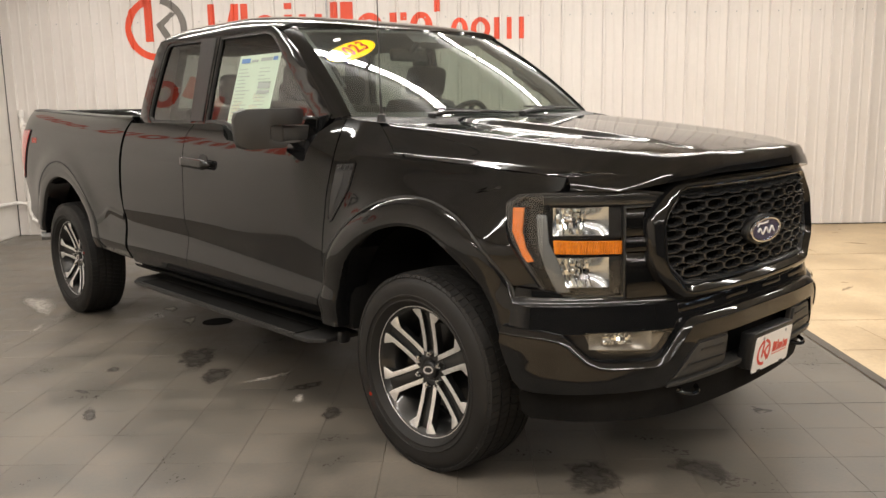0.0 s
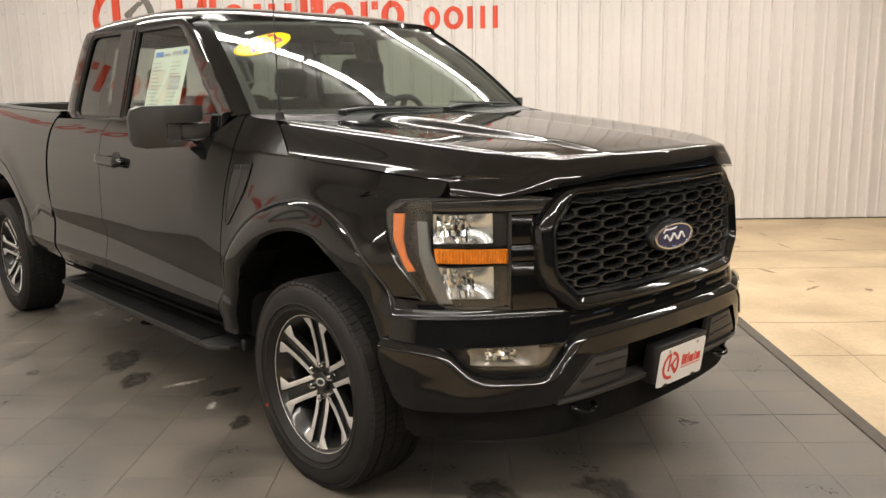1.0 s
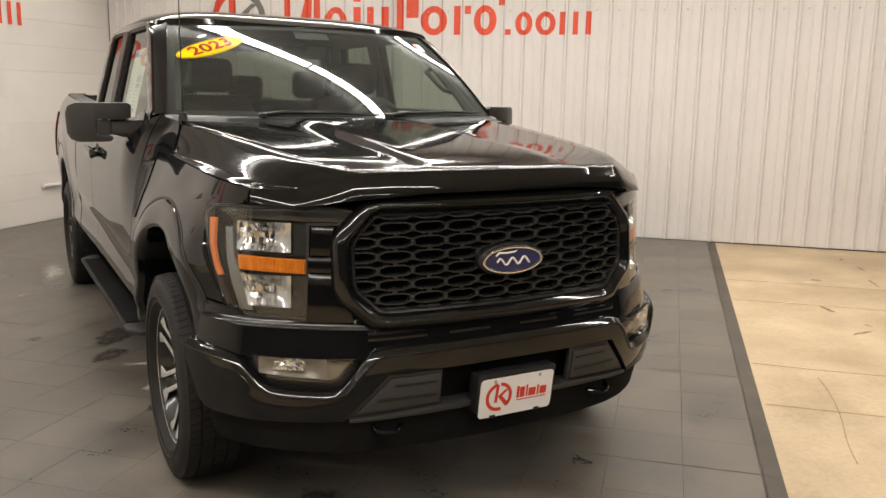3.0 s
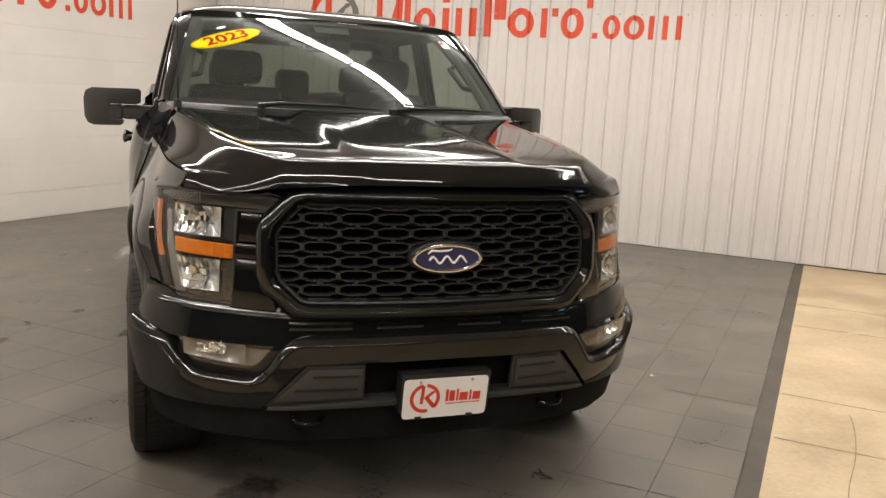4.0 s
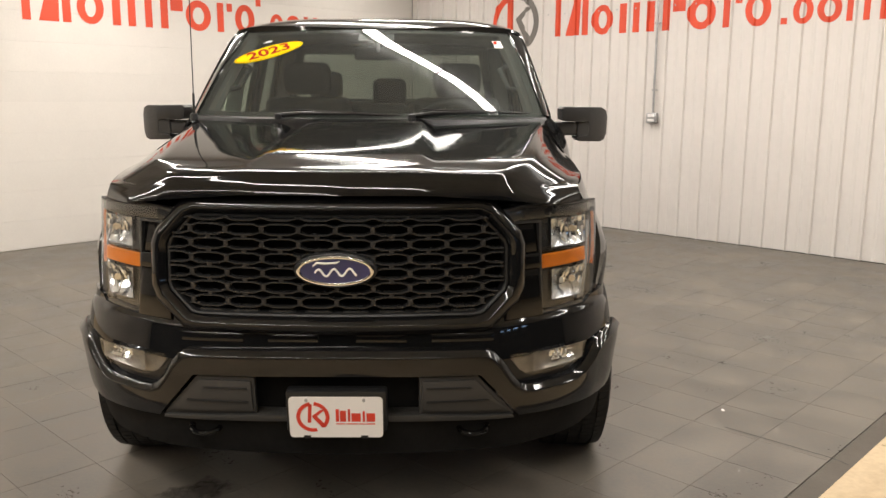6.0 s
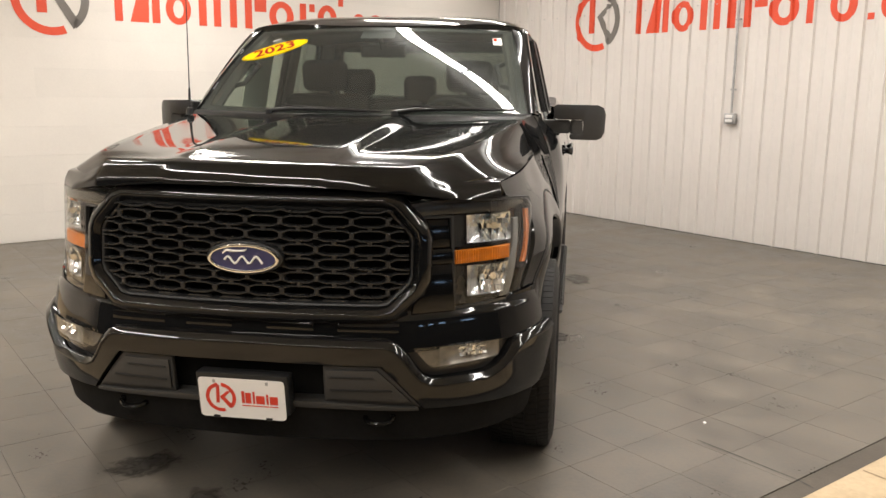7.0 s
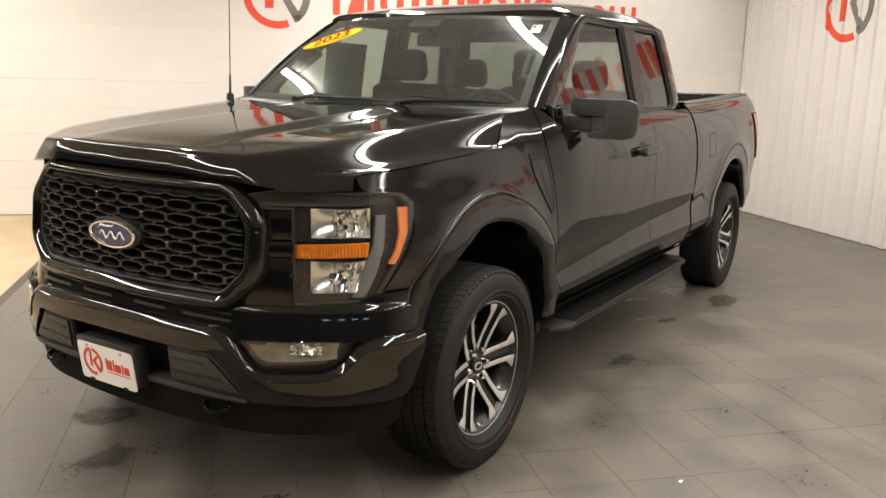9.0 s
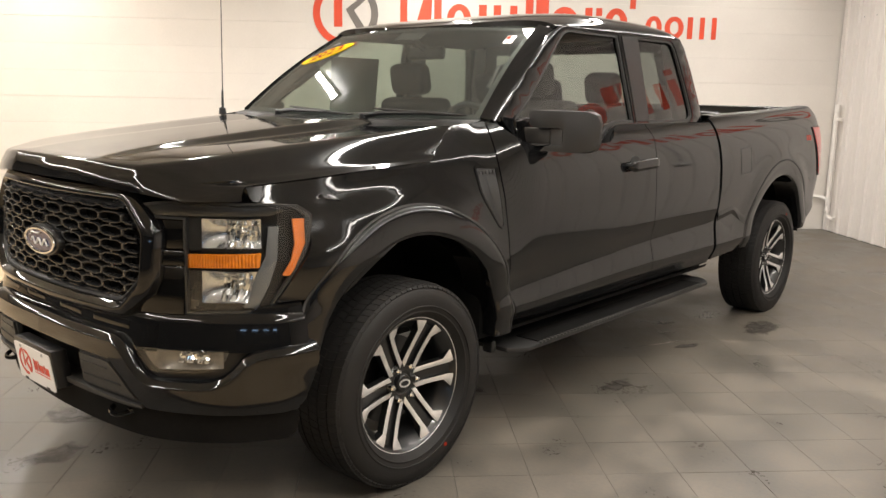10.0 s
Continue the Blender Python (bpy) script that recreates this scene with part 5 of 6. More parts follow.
def build_wheel():
    """A wheel with its axle along x, its face towards +x and its middle at the origin. Returns meshes to share."""
    res = []
    bm = bmesh.new()
    lathe(bm, [(-0.115, 0.255), (-0.11, 0.270), (-0.10, 0.262), (-0.06, 0.235), (0.05, 0.225), (0.075, 0.24), (0.085, 0.256), (0.094, 0.270), (0.102, 0.270), (0.104, 0.264), (0.098, 0.256), (0.088, 0.250), (0.065, 0.232), (0.03, 0.215), (-0.05, 0.222)])
    wheel = part("wheel", bm, DARK_ALLOY, truck, "six-spoke alloy wheel, machined and dark painted", 40)
    bm = bmesh.new()
    squash = lambda pr: [(x, 0.268 + (r - 0.268) * 0.944 if r > 0.268 else r) for x, r in pr]
    lathe(bm, squash([(-0.10, 0.262), (-0.115, 0.272), (-0.132, 0.31), (-0.137, 0.34), (-0.130, 0.375), (-0.115, 0.396), (-0.10, 0.4045), (0.10, 0.4045), (0.115, 0.396), (0.128, 0.378), (0.134, 0.36), (0.1365, 0.34), (0.136, 0.322), (0.1385, 0.320), (0.1385, 0.316), (0.134, 0.314), (0.130, 0.300), (0.1315, 0.298), (0.1315, 0.294), (0.126, 0.290), (0.114, 0.274), (0.102, 0.266)]), 96)
    part("tyre", bm, TYRE, wheel, "black all-terrain tyre", 50)
    # tread blocks in five rows
    bm = bmesh.new()
    rows_x = [(-0.118, -0.079, 0), (-0.071, -0.027, 0.5), (-0.022, 0.022, 0), (0.027, 0.071, 0.5), (0.079, 0.118, 0)]
    N = 84
    for x0, x1, ph in rows_x:
        for k in range(N):
            a0, a1 = (k + ph + 0.05) / N * 2 * math.pi, (k + ph + 0.95) / N * 2 * math.pi
            sk = 0.018 * (1 if x0 > 0 else -1)
            vs = []
            for x, da in ((x0, 0), (x1, sk)):
                edge = abs(x) > 0.1
                for a in (a0 + da, a1 + da):
                    for r in (0.3928 - (0.012 if edge else 0), R_T - (0.006 if edge else 0)):
                        vs.append(bm.verts.new((x, r * math.sin(a), r * math.cos(a))))
            b = vs
            for q in ((1, 3, 7, 5), (0, 1, 5, 4), (3, 2, 6, 7), (1, 0, 2, 3), (4, 5, 7, 6)):
                bm.faces.new([b[i] for i in q])
    # fine shoulder sipes
    for sx in (-1, 1):
        for k in range(N):
            a0, a1 = (k + 0.08) / N * 2 * math.pi, (k + 0.92) / N * 2 * math.pi
            q = []
            for a in (a0, a1):
                q.append([bm.verts.new((sx * x, r * math.sin(a), r * math.cos(a))) for x, r in ((0.117, 0.3965), (0.1235, 0.3865), (0.1225, 0.382), (0.112, 0.390))])
            for i in range(3):
                bm.faces.new([q[0][i], q[1][i], q[1][i + 1], q[0][i + 1]])
            for e in q:
                bm.faces.new(e)
    fix(bm)
    t = part("tread", bm, TYRE, wheel, "", 30)
    t["kind"] = "stuff"
    dish = lambda r: 0.058 + 0.044 * max(0, (r - 0.07) / 0.2) ** 1.3
    # dark spoke bodies
    for k in range(6):
        c, s_ = math.cos(radians(60 * k + 30)), math.sin(radians(60 * k + 30))
        pl = lambda a, b, d, c=c, s_=s_: (dish(a) - d, a * c - b * s_, a * s_ + b * c)
        bm = bmesh.new()
        slab(bm, [[(0.05, -0.022), (0.256, -0.030), (0.256, 0.030), (0.05, 0.022)]], lambda a, b, d: pl(a, b, d + 0.014), 0.03, cuts=(0.1, 0.15, 0.2), bevel=0.004)
        part("spoke", bm, DARK_ALLOY, wheel)
        for sg in (-1, 1):
            bm = bmesh.new()
            lp = [(0.060, 0.0215), (0.072, 0.0405), (0.150, 0.0415), (0.208, 0.044), (0.240, 0.078), (0.252, 0.076), (0.2635, 0.032), (0.238, 0.0245), (0.150, 0.0225)]
            slab(bm, [[(a, sg * b) for a, b in lp]], lambda a, b, d: pl(a, b, d), 0.004, cuts=(0.12, 0.16, 0.2), bevel=0.0008)
            part("spoke_face", bm, ALLOY, wheel, "bright machined spoke face")
            bm = bmesh.new()
            slab(bm, [inset([(a, sg * b) for a, b in lp], 0.0008)], lambda a, b, d: pl(a, b, d + 0.004), 0.03, cuts=(0.12, 0.16, 0.2))
            part("spoke_side", bm, DARK_ALLOY, wheel)
    bm = bmesh.new()
    lathe(bm, [(0.090, 0.262), (0.1015, 0.2625), (0.1045, 0.266), (0.1045, 0.2725), (0.1015, 0.275), (0.090, 0.275)], 72)
    part("rim_lip", bm, ALLOY, wheel, "bright machined rim edge")
    bm = bmesh.new()
    lathe(bm, [(0.0, 0.0), (0.0, 0.082), (0.047, 0.080), (0.054, 0.074), (0.054, 0.05), (0.050, 0.044), (0.050, 0.0)], 40)
    part("hub", bm, DARK_ALLOY, wheel)
    bm = bmesh.new()
    lathe(bm, [(0.045, 0.037), (0.062, 0.036), (0.067, 0.030), (0.068, 0.0)], 32)
    part("hub_cap", bm, SATIN, wheel, "dark hub cap with a pale oval")
    bm = bmesh.new()
    slab(bm, [disc_poly((0, 0), 0.030, 0.0165, 24), disc_poly((0, 0), 0.023, 0.0105, 24)], lambda a, b, d: (0.0705 - d, a * 0.94 - b * 0.34, a * 0.34 + b * 0.94), 0.003)
    part("cap_mark", bm, ALLOY, wheel)
    for k in range(6):
        c, s_ = 0.0675 * math.cos(radians(60 * k + 30)), 0.0675 * math.sin(radians(60 * k + 30))
        bm = bmesh.new()
        tube(bm, [(0.047, c, s_), (0.073, c, s_), (0.079, c, s_)], [0.0115, 0.0115, 0.007], 8)
        part("lug_nut", bm, CHROME, wheel, "chrome lug nut")
    bm = bmesh.new()
    lathe(bm, [(-0.045, 0.06), (-0.045, 0.175), (-0.018, 0.175), (-0.018, 0.06)], 40)
    part("brake_disc", bm, DARK_ALLOY, wheel, "dark brake disc")
    bm = bmesh.new()
    slab(bm, [disc_poly((0.330 * math.cos(radians(214)), 0.330 * math.sin(radians(214))), 0.0085, 0.0085, 14)], lambda a, b, d: (0.1375 - d, a, b), 0.003)
    part("tyre_mark", bm, STICKER_RED, wheel, "red paint dot on the tyre")
    return wheel


wheel = build_wheel()
wheel.matrix_basis = pose(0.868, 0.014, HUBZ, -27.0, 0, 0) @ SHRINK
for m, turn in ((pose(-0.858, -0.011, HUBZ, -4.0, 0, 180) @ SHRINK, -2.3), (pose(0.856, WB, HUBZ, 12, 0, 0) @ SHRINK, 200), (pose(-0.848, WB, HUBZ, 20, 0, 180) @ SHRINK, 140)):
    w = same_mesh(wheel, m, truck)
    for o in list(wheel.children):
        same_mesh(o, pose(0, 0, 0, turn, 0, 0) if o.name.startswith("tyre_mark") else o.matrix_basis.copy(), w)
        if "kind" in o:
            w.children[-1]["kind"] = o["kind"]

for o in wheel.children:
    if o.name.startswith("tyre_mark"):
        o.matrix_basis = pose(0, 0, 0, 114.0, 0, 0)

# ---- mirrors ----
for s in (-1, 1):
    front = lambda a: 0.756 + 0.150 * max(0.0, (a - 0.965) / 0.227) ** 2.0
    bm = bmesh.new()
    slab(bm, [[(0.935, 1.394), (0.949, 1.405), (1.152, 1.402), (1.181, 1.388), (1.192, 1.356), (1.188, 1.268), (1.174, 1.240), (1.147, 1.230), (1.026, 1.236), (1.014, 1.247), (1.016, 1.258), (1.072, 1.265), (1.081, 1.279), (1.081, 1.324), (1.067, 1.333), (0.960, 1.333), (0.938, 1.342)]],
         sided(s, lambda a, b, d: (a, lerp(front(a), 0.925, d), b)), 1.0, cuts=steps(1.0, 1.16, 9), bevel=0.0)
    es = [e for e in bm.edges if len(e.link_faces) == 2 and e.calc_face_angle(0) > 0.75]
    bmesh.ops.bevel(bm, geom=es, offset=0.012, segments=3, affect="EDGES", profile=0.5, clamp_overlap=True)
    mir = part("door_mirror", bm, MIRROR_SHELL, truck, "large matt black door mirror", 40)
    for a0, a1, nm in ((0.862, 1.018, "arm"), (1.018, 1.024, "arm_joint"), (1.024, 1.078, "arm")):
        g = 0.0 if nm == "arm" else 0.002
        bm = bmesh.new()
        slab(bm, [[(a0, 1.262 + g), (a1, 1.264 + g), (a1, 1.328 - g), (a0, 1.330 - g)]], sided(s, lambda a, b, d: (a, 0.792 + g + d, b)), 0.09, bevel=0.010 if a1 - a0 > 0.1 else 0.0)
        part(nm, bm, TRIM if nm == "arm" else RUBBER, mir)
    bm = bmesh.new()
    slab(bm, [[(0.960, 1.388), (1.165, 1.385), (1.172, 1.258), (1.094, 1.258), (1.094, 1.343), (0.960, 1.347)]], sided(s, lambda a, b, d: (a, 0.928 - d, b)), 0.004)
    part("mirror_glass", bm, CHROME, mir)
    # foot on the door corner
    bm = bmesh.new()
    slab(bm, [[(0.735, 1.30), (0.75, 1.258), (0.80, 1.238), (0.93, 1.232), (0.97, 1.25), (0.955, 1.345), (0.90, 1.366), (0.80, 1.37), (0.742, 1.36)]], sided(s, lambda a, b, d: (glass_x(b) + 0.014 - d, a, b)), 0.03, cuts=(0.8, 0.85, 0.9, 0.95), cuts_b=(1.28, 1.30, 1.32, 1.35), bevel=0.005)
    part("mirror_foot", bm, GLOSS, mir)

# ---- door handles, fender vents, steps ----
for s in (-1, 1):
    bm = bmesh.new()
    rows = []
    for u in steps(0, 1, 16):
        y = lerp(1.495, 1.80, u)
        e = min(1, 8 * u, 8 * (1 - u)) ** 0.5
        x = side_x(y, 1.135) + 0.010 + 0.026 * e
        rows.append([(s * (x + 0.010 * math.cos(t)), y, 1.130 + (0.008 + 0.018 * e) * math.sin(t) + 0.012 * u) for t in steps(0, 2 * math.pi * 11 / 12, 11)])
    vs = sheet(bm, rows, closed=True)
    bm.faces.new(vs[0]), bm.faces.new(vs[-1])
    fix(bm)
    h = part("door_handle", bm, GLOSS, truck, "black pull-out door handle")
    bm = bmesh.new()
    slab(bm, [disc_poly((1.60, 1.148), 0.050, 0.032, 28)], sided(s, lambda a, b, d: (side_x(a, b) + 0.0022 - d, a, b)), 0.006, cuts=steps(1.555, 1.645, 6))
    part("handle_recess", bm, RUBBER, h)
    bm = bmesh.new()
    box(bm, (s * (side_x(1.52, 1.13) + 0.010), 1.52, 1.132), (0.03, 0.04, 0.032), 0.008)
    part("handle_mount", bm, SATIN, h)
    # vent panel behind the front wheel
    vl = [(0.550, 1.176), (0.448, 1.182), (0.438, 1.174), (0.441, 1.078), (0.452, 1.046), (0.515, 0.937), (0.530, 0.927), (0.545, 0.932), (0.550, 0.95)]
    vp = lambda off: sided(s, lambda a, b, d: (side_x(a, b) + off - d, a, b))
    bm = bmesh.new()
    slab(bm, [vl, inset(vl, 0.009)], vp(0.004), 0.01, cuts=steps(0.45, 0.54, 4), cuts_b=steps(0.95, 1.17, 6))
    vent = part("fender_vent", bm, PAINT, truck, "black fender vent panel with a raised badge")
    bm = bmesh.new()
    slab(bm, [inset(vl, 0.009)], vp(0.001), 0.006, cuts=steps(0.45, 0.54, 4), cuts_b=steps(0.95, 1.17, 6))
    part("vent_panel", bm, SATIN, vent)
    bm = bmesh.new()
    slab(bm, [[(0.540, 1.132), (0.492, 1.136), (0.492, 1.08), (0.508, 1.01), (0.528, 0.958), (0.540, 0.953)]], vp(0.0028), 0.006, cuts_b=steps(0.97, 1.12, 5))
    part("vent_slot", bm, RUBBER, vent)
    for i, (y0, y1) in enumerate(((0.538, 0.527), (0.522, 0.509), (0.504, 0.491), (0.486, 0.474), (0.469, 0.456))):
        bm = bmesh.new()
        slab(bm, [[(y0, 1.146), (y1, 1.147), (y1, 1.164), (y0, 1.163)]], vp(0.0055), 0.006, bevel=0.001)
        part("badge_bar", bm, DARK_ALLOY, vent)
    # step board
    bm = bmesh.new()
    slab(bm, [[(0.615, 0.77), (0.625, 0.955), (0.69, 1.010), (0.71, 1.014), (2.50, 1.014), (2.525, 1.008), (2.60, 0.95), (2.63, 0.77)]], lambda a, b, d: (s * b, a, 0.392 + 0.006 * (a - 0.6) / 2 - d), 0.02, bevel=0.005)
    step = part("step_board", bm, RUBBER, truck, "black step board with toothed edge")
    for y0, y1 in ((0.80, 2.47),):
        n = int((y1 - y0) / 0.028)
        for k in range(n):
            bm = bmesh.new() if k == 0 else None
            y = y0 + k * 0.028
            if k == 0:
                box(bm, (0, 0, 0), (0.014, 0.014, 0.010), 0.0015, 1)
                tooth = part("step_tooth", bm, TRIM, step, "", 32, pose(s * 1.0095, y, 0.394 + 0.006 * (y - 0.6) / 2, 0, 0, s * 25))
            else:
                same_mesh(tooth, pose(s * 1.0095, y, 0.394 + 0.006 * (y - 0.6) / 2, 0, 0, s * 25), step)
        bm = bmesh.new()
        ym = (y0 + y1) / 2
        box(bm, (s * 0.936, ym, 0.3915 + 0.006 * (ym - 0.6) / 2), (0.122, y1 - y0, 0.006))
        part("step_pad", bm, UNDER, step, "black rubber tread pad")
    for y in (0.78, 1.6, 2.4):
        bm = bmesh.new()
        tube(bm, [(s * 0.88, y, 0.368), (s * 0.78, y, 0.38), (s * 0.60, y, 0.44)], 0.018, 8)
        part("step_bracket", bm, UNDER, step)
    bm = bmesh.new()
    box(bm, (s * 0.885, 0.59, 0.395), (0.06, 0.04, 0.06), 0.018)
    part("step_end", bm, SATIN, step)

# ---- bed ----
for s in (-1, 1):
    bm = bmesh.new()
    rows = []
    for y in steps(2.66, 4.60, 24):
        x = side_x(y, SHO(y) - 0.006)
        z = SHO(y)
        rows.append([(s * xx, y, zz) for xx, zz in ((x + 0.002, z - 0.010), (x - 0.002, z + 0.002), (x - 0.02, z + 0.006), (x - 0.10, z + 0.006), (x - 0.108, z), (x - 0.11, z - 0.03))])
    sheet(bm, rows)
    bm.normal_update()
    if sum(f.normal.z for f in bm.faces) < 0:
        bmesh.ops.reverse_faces(bm, faces=bm.faces[:])
    part("bed_rail", bm, SATIN, truck, "black plastic bed rail cap")
    bm = bmesh.new()
    sheet(bm, [[(s * 0.765, y, z) for z in (0.86, 1.1, 1.36 + 0.02 * (y - 2.66))] for y in steps(2.66, 4.60, 8)])
    part("bed_inner_wall", bm, PAINT, truck)
    # tail lamp round the corner
    tl = [(4.345, 1.275), (4.615, 1.275), (4.622, 0.945), (4.58, 0.912), (4.505, 0.922), (4.445, 1.06), (4.38, 1.20)]
    bm = bmesh.new()
    slab(bm, [tl], sided(s, lambda a, b, d: (side_x(a, b) + 0.009 - d, a, b)), 0.012, cuts=(4.46, 4.5, 4.53, 4.55, 4.57, 4.58, 4.59, 4.60, 4.61), cuts_b=steps(0.98, 1.24, 7), bevel=0.0)
    lamp = part("tail_lamp", bm, RED, truck, "red tail lamp", 50)
    bm = bmesh.new()
    slab(bm, [inset(tl, -0.006), inset(tl, 0.002)], sided(s, lambda a, b, d: (side_x(a, b) + 0.006 - d, a, b)), 0.01, cuts=(4.46, 4.5, 4.53, 4.55, 4.57, 4.59, 4.61), cuts_b=steps(0.98, 1.24, 4))
    part("lamp_seal", bm, RUBBER, lamp)
    # decal: three short red strokes ahead of the tail lamp
    dec = None
    for y0 in (4.19, 4.23, 4.27):
        bm = bmesh.new()
        slab(bm, [[(y0, 1.185), (y0 + 0.022, 1.185), (y0 + 0.022, 1.222), (y0, 1.222)]], sided(s, lambda a, b, d: (side_x(a, b) + 0.002 - d, a, b)), 0.001)
        part("decal_bar", bm, STICKER_RED, truck, "dull red decal stroke")
    # lower crease moulding on the bed ahead of the rear wheel
    bm = bmesh.new()
    rows = []
    for y in steps(2.665, 3.09, 12):
        z = lerp(0.775, 0.80, min(1, (y - 2.665) / 0.2)) - max(0, y - 2.88) * 0.42
        rows.append([(s * (side_x(y, z + dz) + dx), y, z + dz) for dz, dx in ((0.022, 0.0005), (0.004, 0.004), (-0.004, 0.004), (-0.03, 0.0005))])
    sheet(bm, rows)
    fix_out(bm, s)
    part("bed_crease", bm, PAINT, truck)
    # rear bumper end
    bm = bmesh.new()
    box(bm, (s * 0.62, 4.63, 0.60), (0.36, 0.12, 0.15), 0.03)
    part("rear_bumper", bm, PAINT, truck)
# fuel door on the driver's side
bm = bmesh.new()
fl = [(2.93, 1.17), (3.10, 1.175), (3.10, 1.02), (2.95, 1.01), (2.93, 1.03)]
slab(bm, [fl, inset(fl, 0.003)], lambda a, b, d: (side_x(a, b) + 0.0012 - d, a, b), 0.006, cuts=(3.0, 3.05), cuts_b=(1.05, 1.1, 1.15))
part("fuel_door", bm, RUBBER, truck, "fuel door outline")
bm = bmesh.new()
box(bm, (0, 3.65, 0.84), (1.5, 1.92, 0.04))
part("bed_floor", bm, UNDER, truck)
bm = bmesh.new()
box(bm, (0, 2.69, 1.10), (1.52, 0.04, 0.52))
part("bed_front_wall", bm, PAINT, truck)
bm = bmesh.new()
box(bm, (0, 4.60, 1.13), (1.52, 0.06, 0.58), 0.015)
part("tailgate", bm, PAINT, truck, "black tailgate")
bm = bmesh.new()
tube(bm, [(-0.50, 4.2, 0.42), (-0.62, 4.45, 0.44), (-0.80, 4.58, 0.44), (-0.86, 4.60, 0.44)], 0.035, 12)
part("exhaust_pipe", bm, STEEL, truck, "steel exhaust tip")

# ---- cowl, wipers, aerial ----
bm = bmesh.new()
rows = []
for x in steps(-0.83, 0.83, 36):
    u = x / 0.82
    a = Vector(WS_B(x)) + Vector((0, 0.012, 0.0))
    b = Vector((x, 0.435 + 0.05 * u * u, 1.327))
    rows.append([b, b.lerp(a, 0.3) + Vector((0, 0, 0.012)), b.lerp(a, 0.7) + Vector((0, 0, 0.006)), a])
sheet(bm, rows)
bm.normal_update()
if sum(f.normal.z for f in bm.faces) < 0:
    bmesh.ops.reverse_faces(bm, faces=bm.faces[:])
cowl = part("cowl", bm, SATIN, truck, "black plastic cowl with ribs")
for k in range(-9, 10):
    x = k * 0.082
    bm = bmesh.new()
    box(bm, (x, 0.468 + 0.07 * (x / 0.82) ** 2, 1.346), (0.030, 0.030, 0.008), 0.002, 1, pose(0, 0, 0, 8, 0, 0))
    part("cowl_rib", bm, TRIM, cowl)


def wiper(x0, x1, v1):
    """An arm from its pivot at x0 to a blade that lies along the foot of the glass."""
    p = Vector((x0, 0.485, 1.362))
    e = ws_point(x1 / 0.8, v1, 0.012)
    m = p.lerp(e, 0.5) + Vector((0, 0, 0.006))
    b = bmesh.new()
    tube(b, [p, p.lerp(m, 0.5) + Vector((0, 0, 0.006)), m, m.lerp(e, 0.6), e], [0.012, 0.010, 0.007, 0.006, 0.006], 8)
    w = part("wiper", b, SATIN, truck, "black wiper arm and blade")
    b = bmesh.new()
    sx = math.copysign(1, x1 - x0)
    pts = [ws_point((x1 + sx * k) / 0.8, v1 + dv, 0.012) for k, dv in ((-0.34, 0.035), (-0.2, 0.02), (0.0, 0.0), (0.10, -0.01), (0.16, -0.012))]
    tube(b, pts, [0.004, 0.007, 0.009, 0.007, 0.004], 6)
    part("wiper_blade", b, RUBBER, w)
    b = bmesh.new()
    tube(b, [p - Vector((0, 0, 0.03)), p + Vector((0, 0, 0.006)), p + Vector((0, 0, 0.012))], [0.02, 0.019, 0.01], 14)
    part("pivot_cap", b, SATIN, w)


wiper(-0.42, -0.02, 0.02)
wiper(0.20, 0.58, 0.03)
bm = bmesh.new()
tube(bm, [(-0.786, 0.402, 1.34), (-0.786, 0.402, 1.37), (-0.786, 0.403, 1.374)], [0.02, 0.017, 0.009], 14)
mast = part("aerial", bm, SATIN, truck, "thin black rod aerial")
bm = bmesh.new()
tube(bm, [(-0.786, 0.403, 1.37), (-0.786, 0.404, 1.46), (-0.786, 0.405, 1.465), (-0.785, 0.412, 2.12)], [0.0065, 0.0055, 0.0028, 0.002], 8)
part("aerial_rod", bm, SATIN, mast)

# ---- licence plate ----
pp = lambda a, b, d: (a, -0.955 + d - (b - 0.46) * 0.14, b)
bm = bmesh.new()
slab(bm, [[(-0.155, 0.41), (0.160, 0.41), (0.160, 0.552), (-0.155, 0.552)]], lambda a, b, d: pp(a, b, d + 0.004), 0.06, bevel=0.008)
holder = part("plate_holder", bm, SATIN, truck, "black plate holder")
x0, x1, z0, z1, c = -0.1455, 0.1485, 0.394, 0.535, 0.013
rr = []
for cx, cz, a0 in ((x1 - c, z0 + c, -90), (x1 - c, z1 - c, 0), (x0 + c, z1 - c, 90), (x0 + c, z0 + c, 180)):
    rr += [(cx + c * math.cos(radians(a0 + t)), cz + c * math.sin(radians(a0 + t))) for t in (0, 30, 60, 90)]
bm = bmesh.new()
slab(bm, [rr], pp, 0.003)
plate = part("licence_plate", bm, PLATE, holder, "white dealer plate with a red mark")


def plate_piece(name, loop, mat=PLATE_RED):
    b = bmesh.new()
    slab(b, [loop], lambda a, bb, d: pp(a, bb, d - 0.0012), 0.001)
    part(name, b, mat, plate)


def arc_loop(c, r0, r1, a0, a1, n=20):
    return [(c[0] + r1 * math.cos(radians(t)), c[1] + r1 * math.sin(radians(t))) for t in steps(a0, a1, n)] + \
           [(c[0] + r0 * math.cos(radians(t)), c[1] + r0 * math.sin(radians(t))) for t in steps(a1, a0, n)]


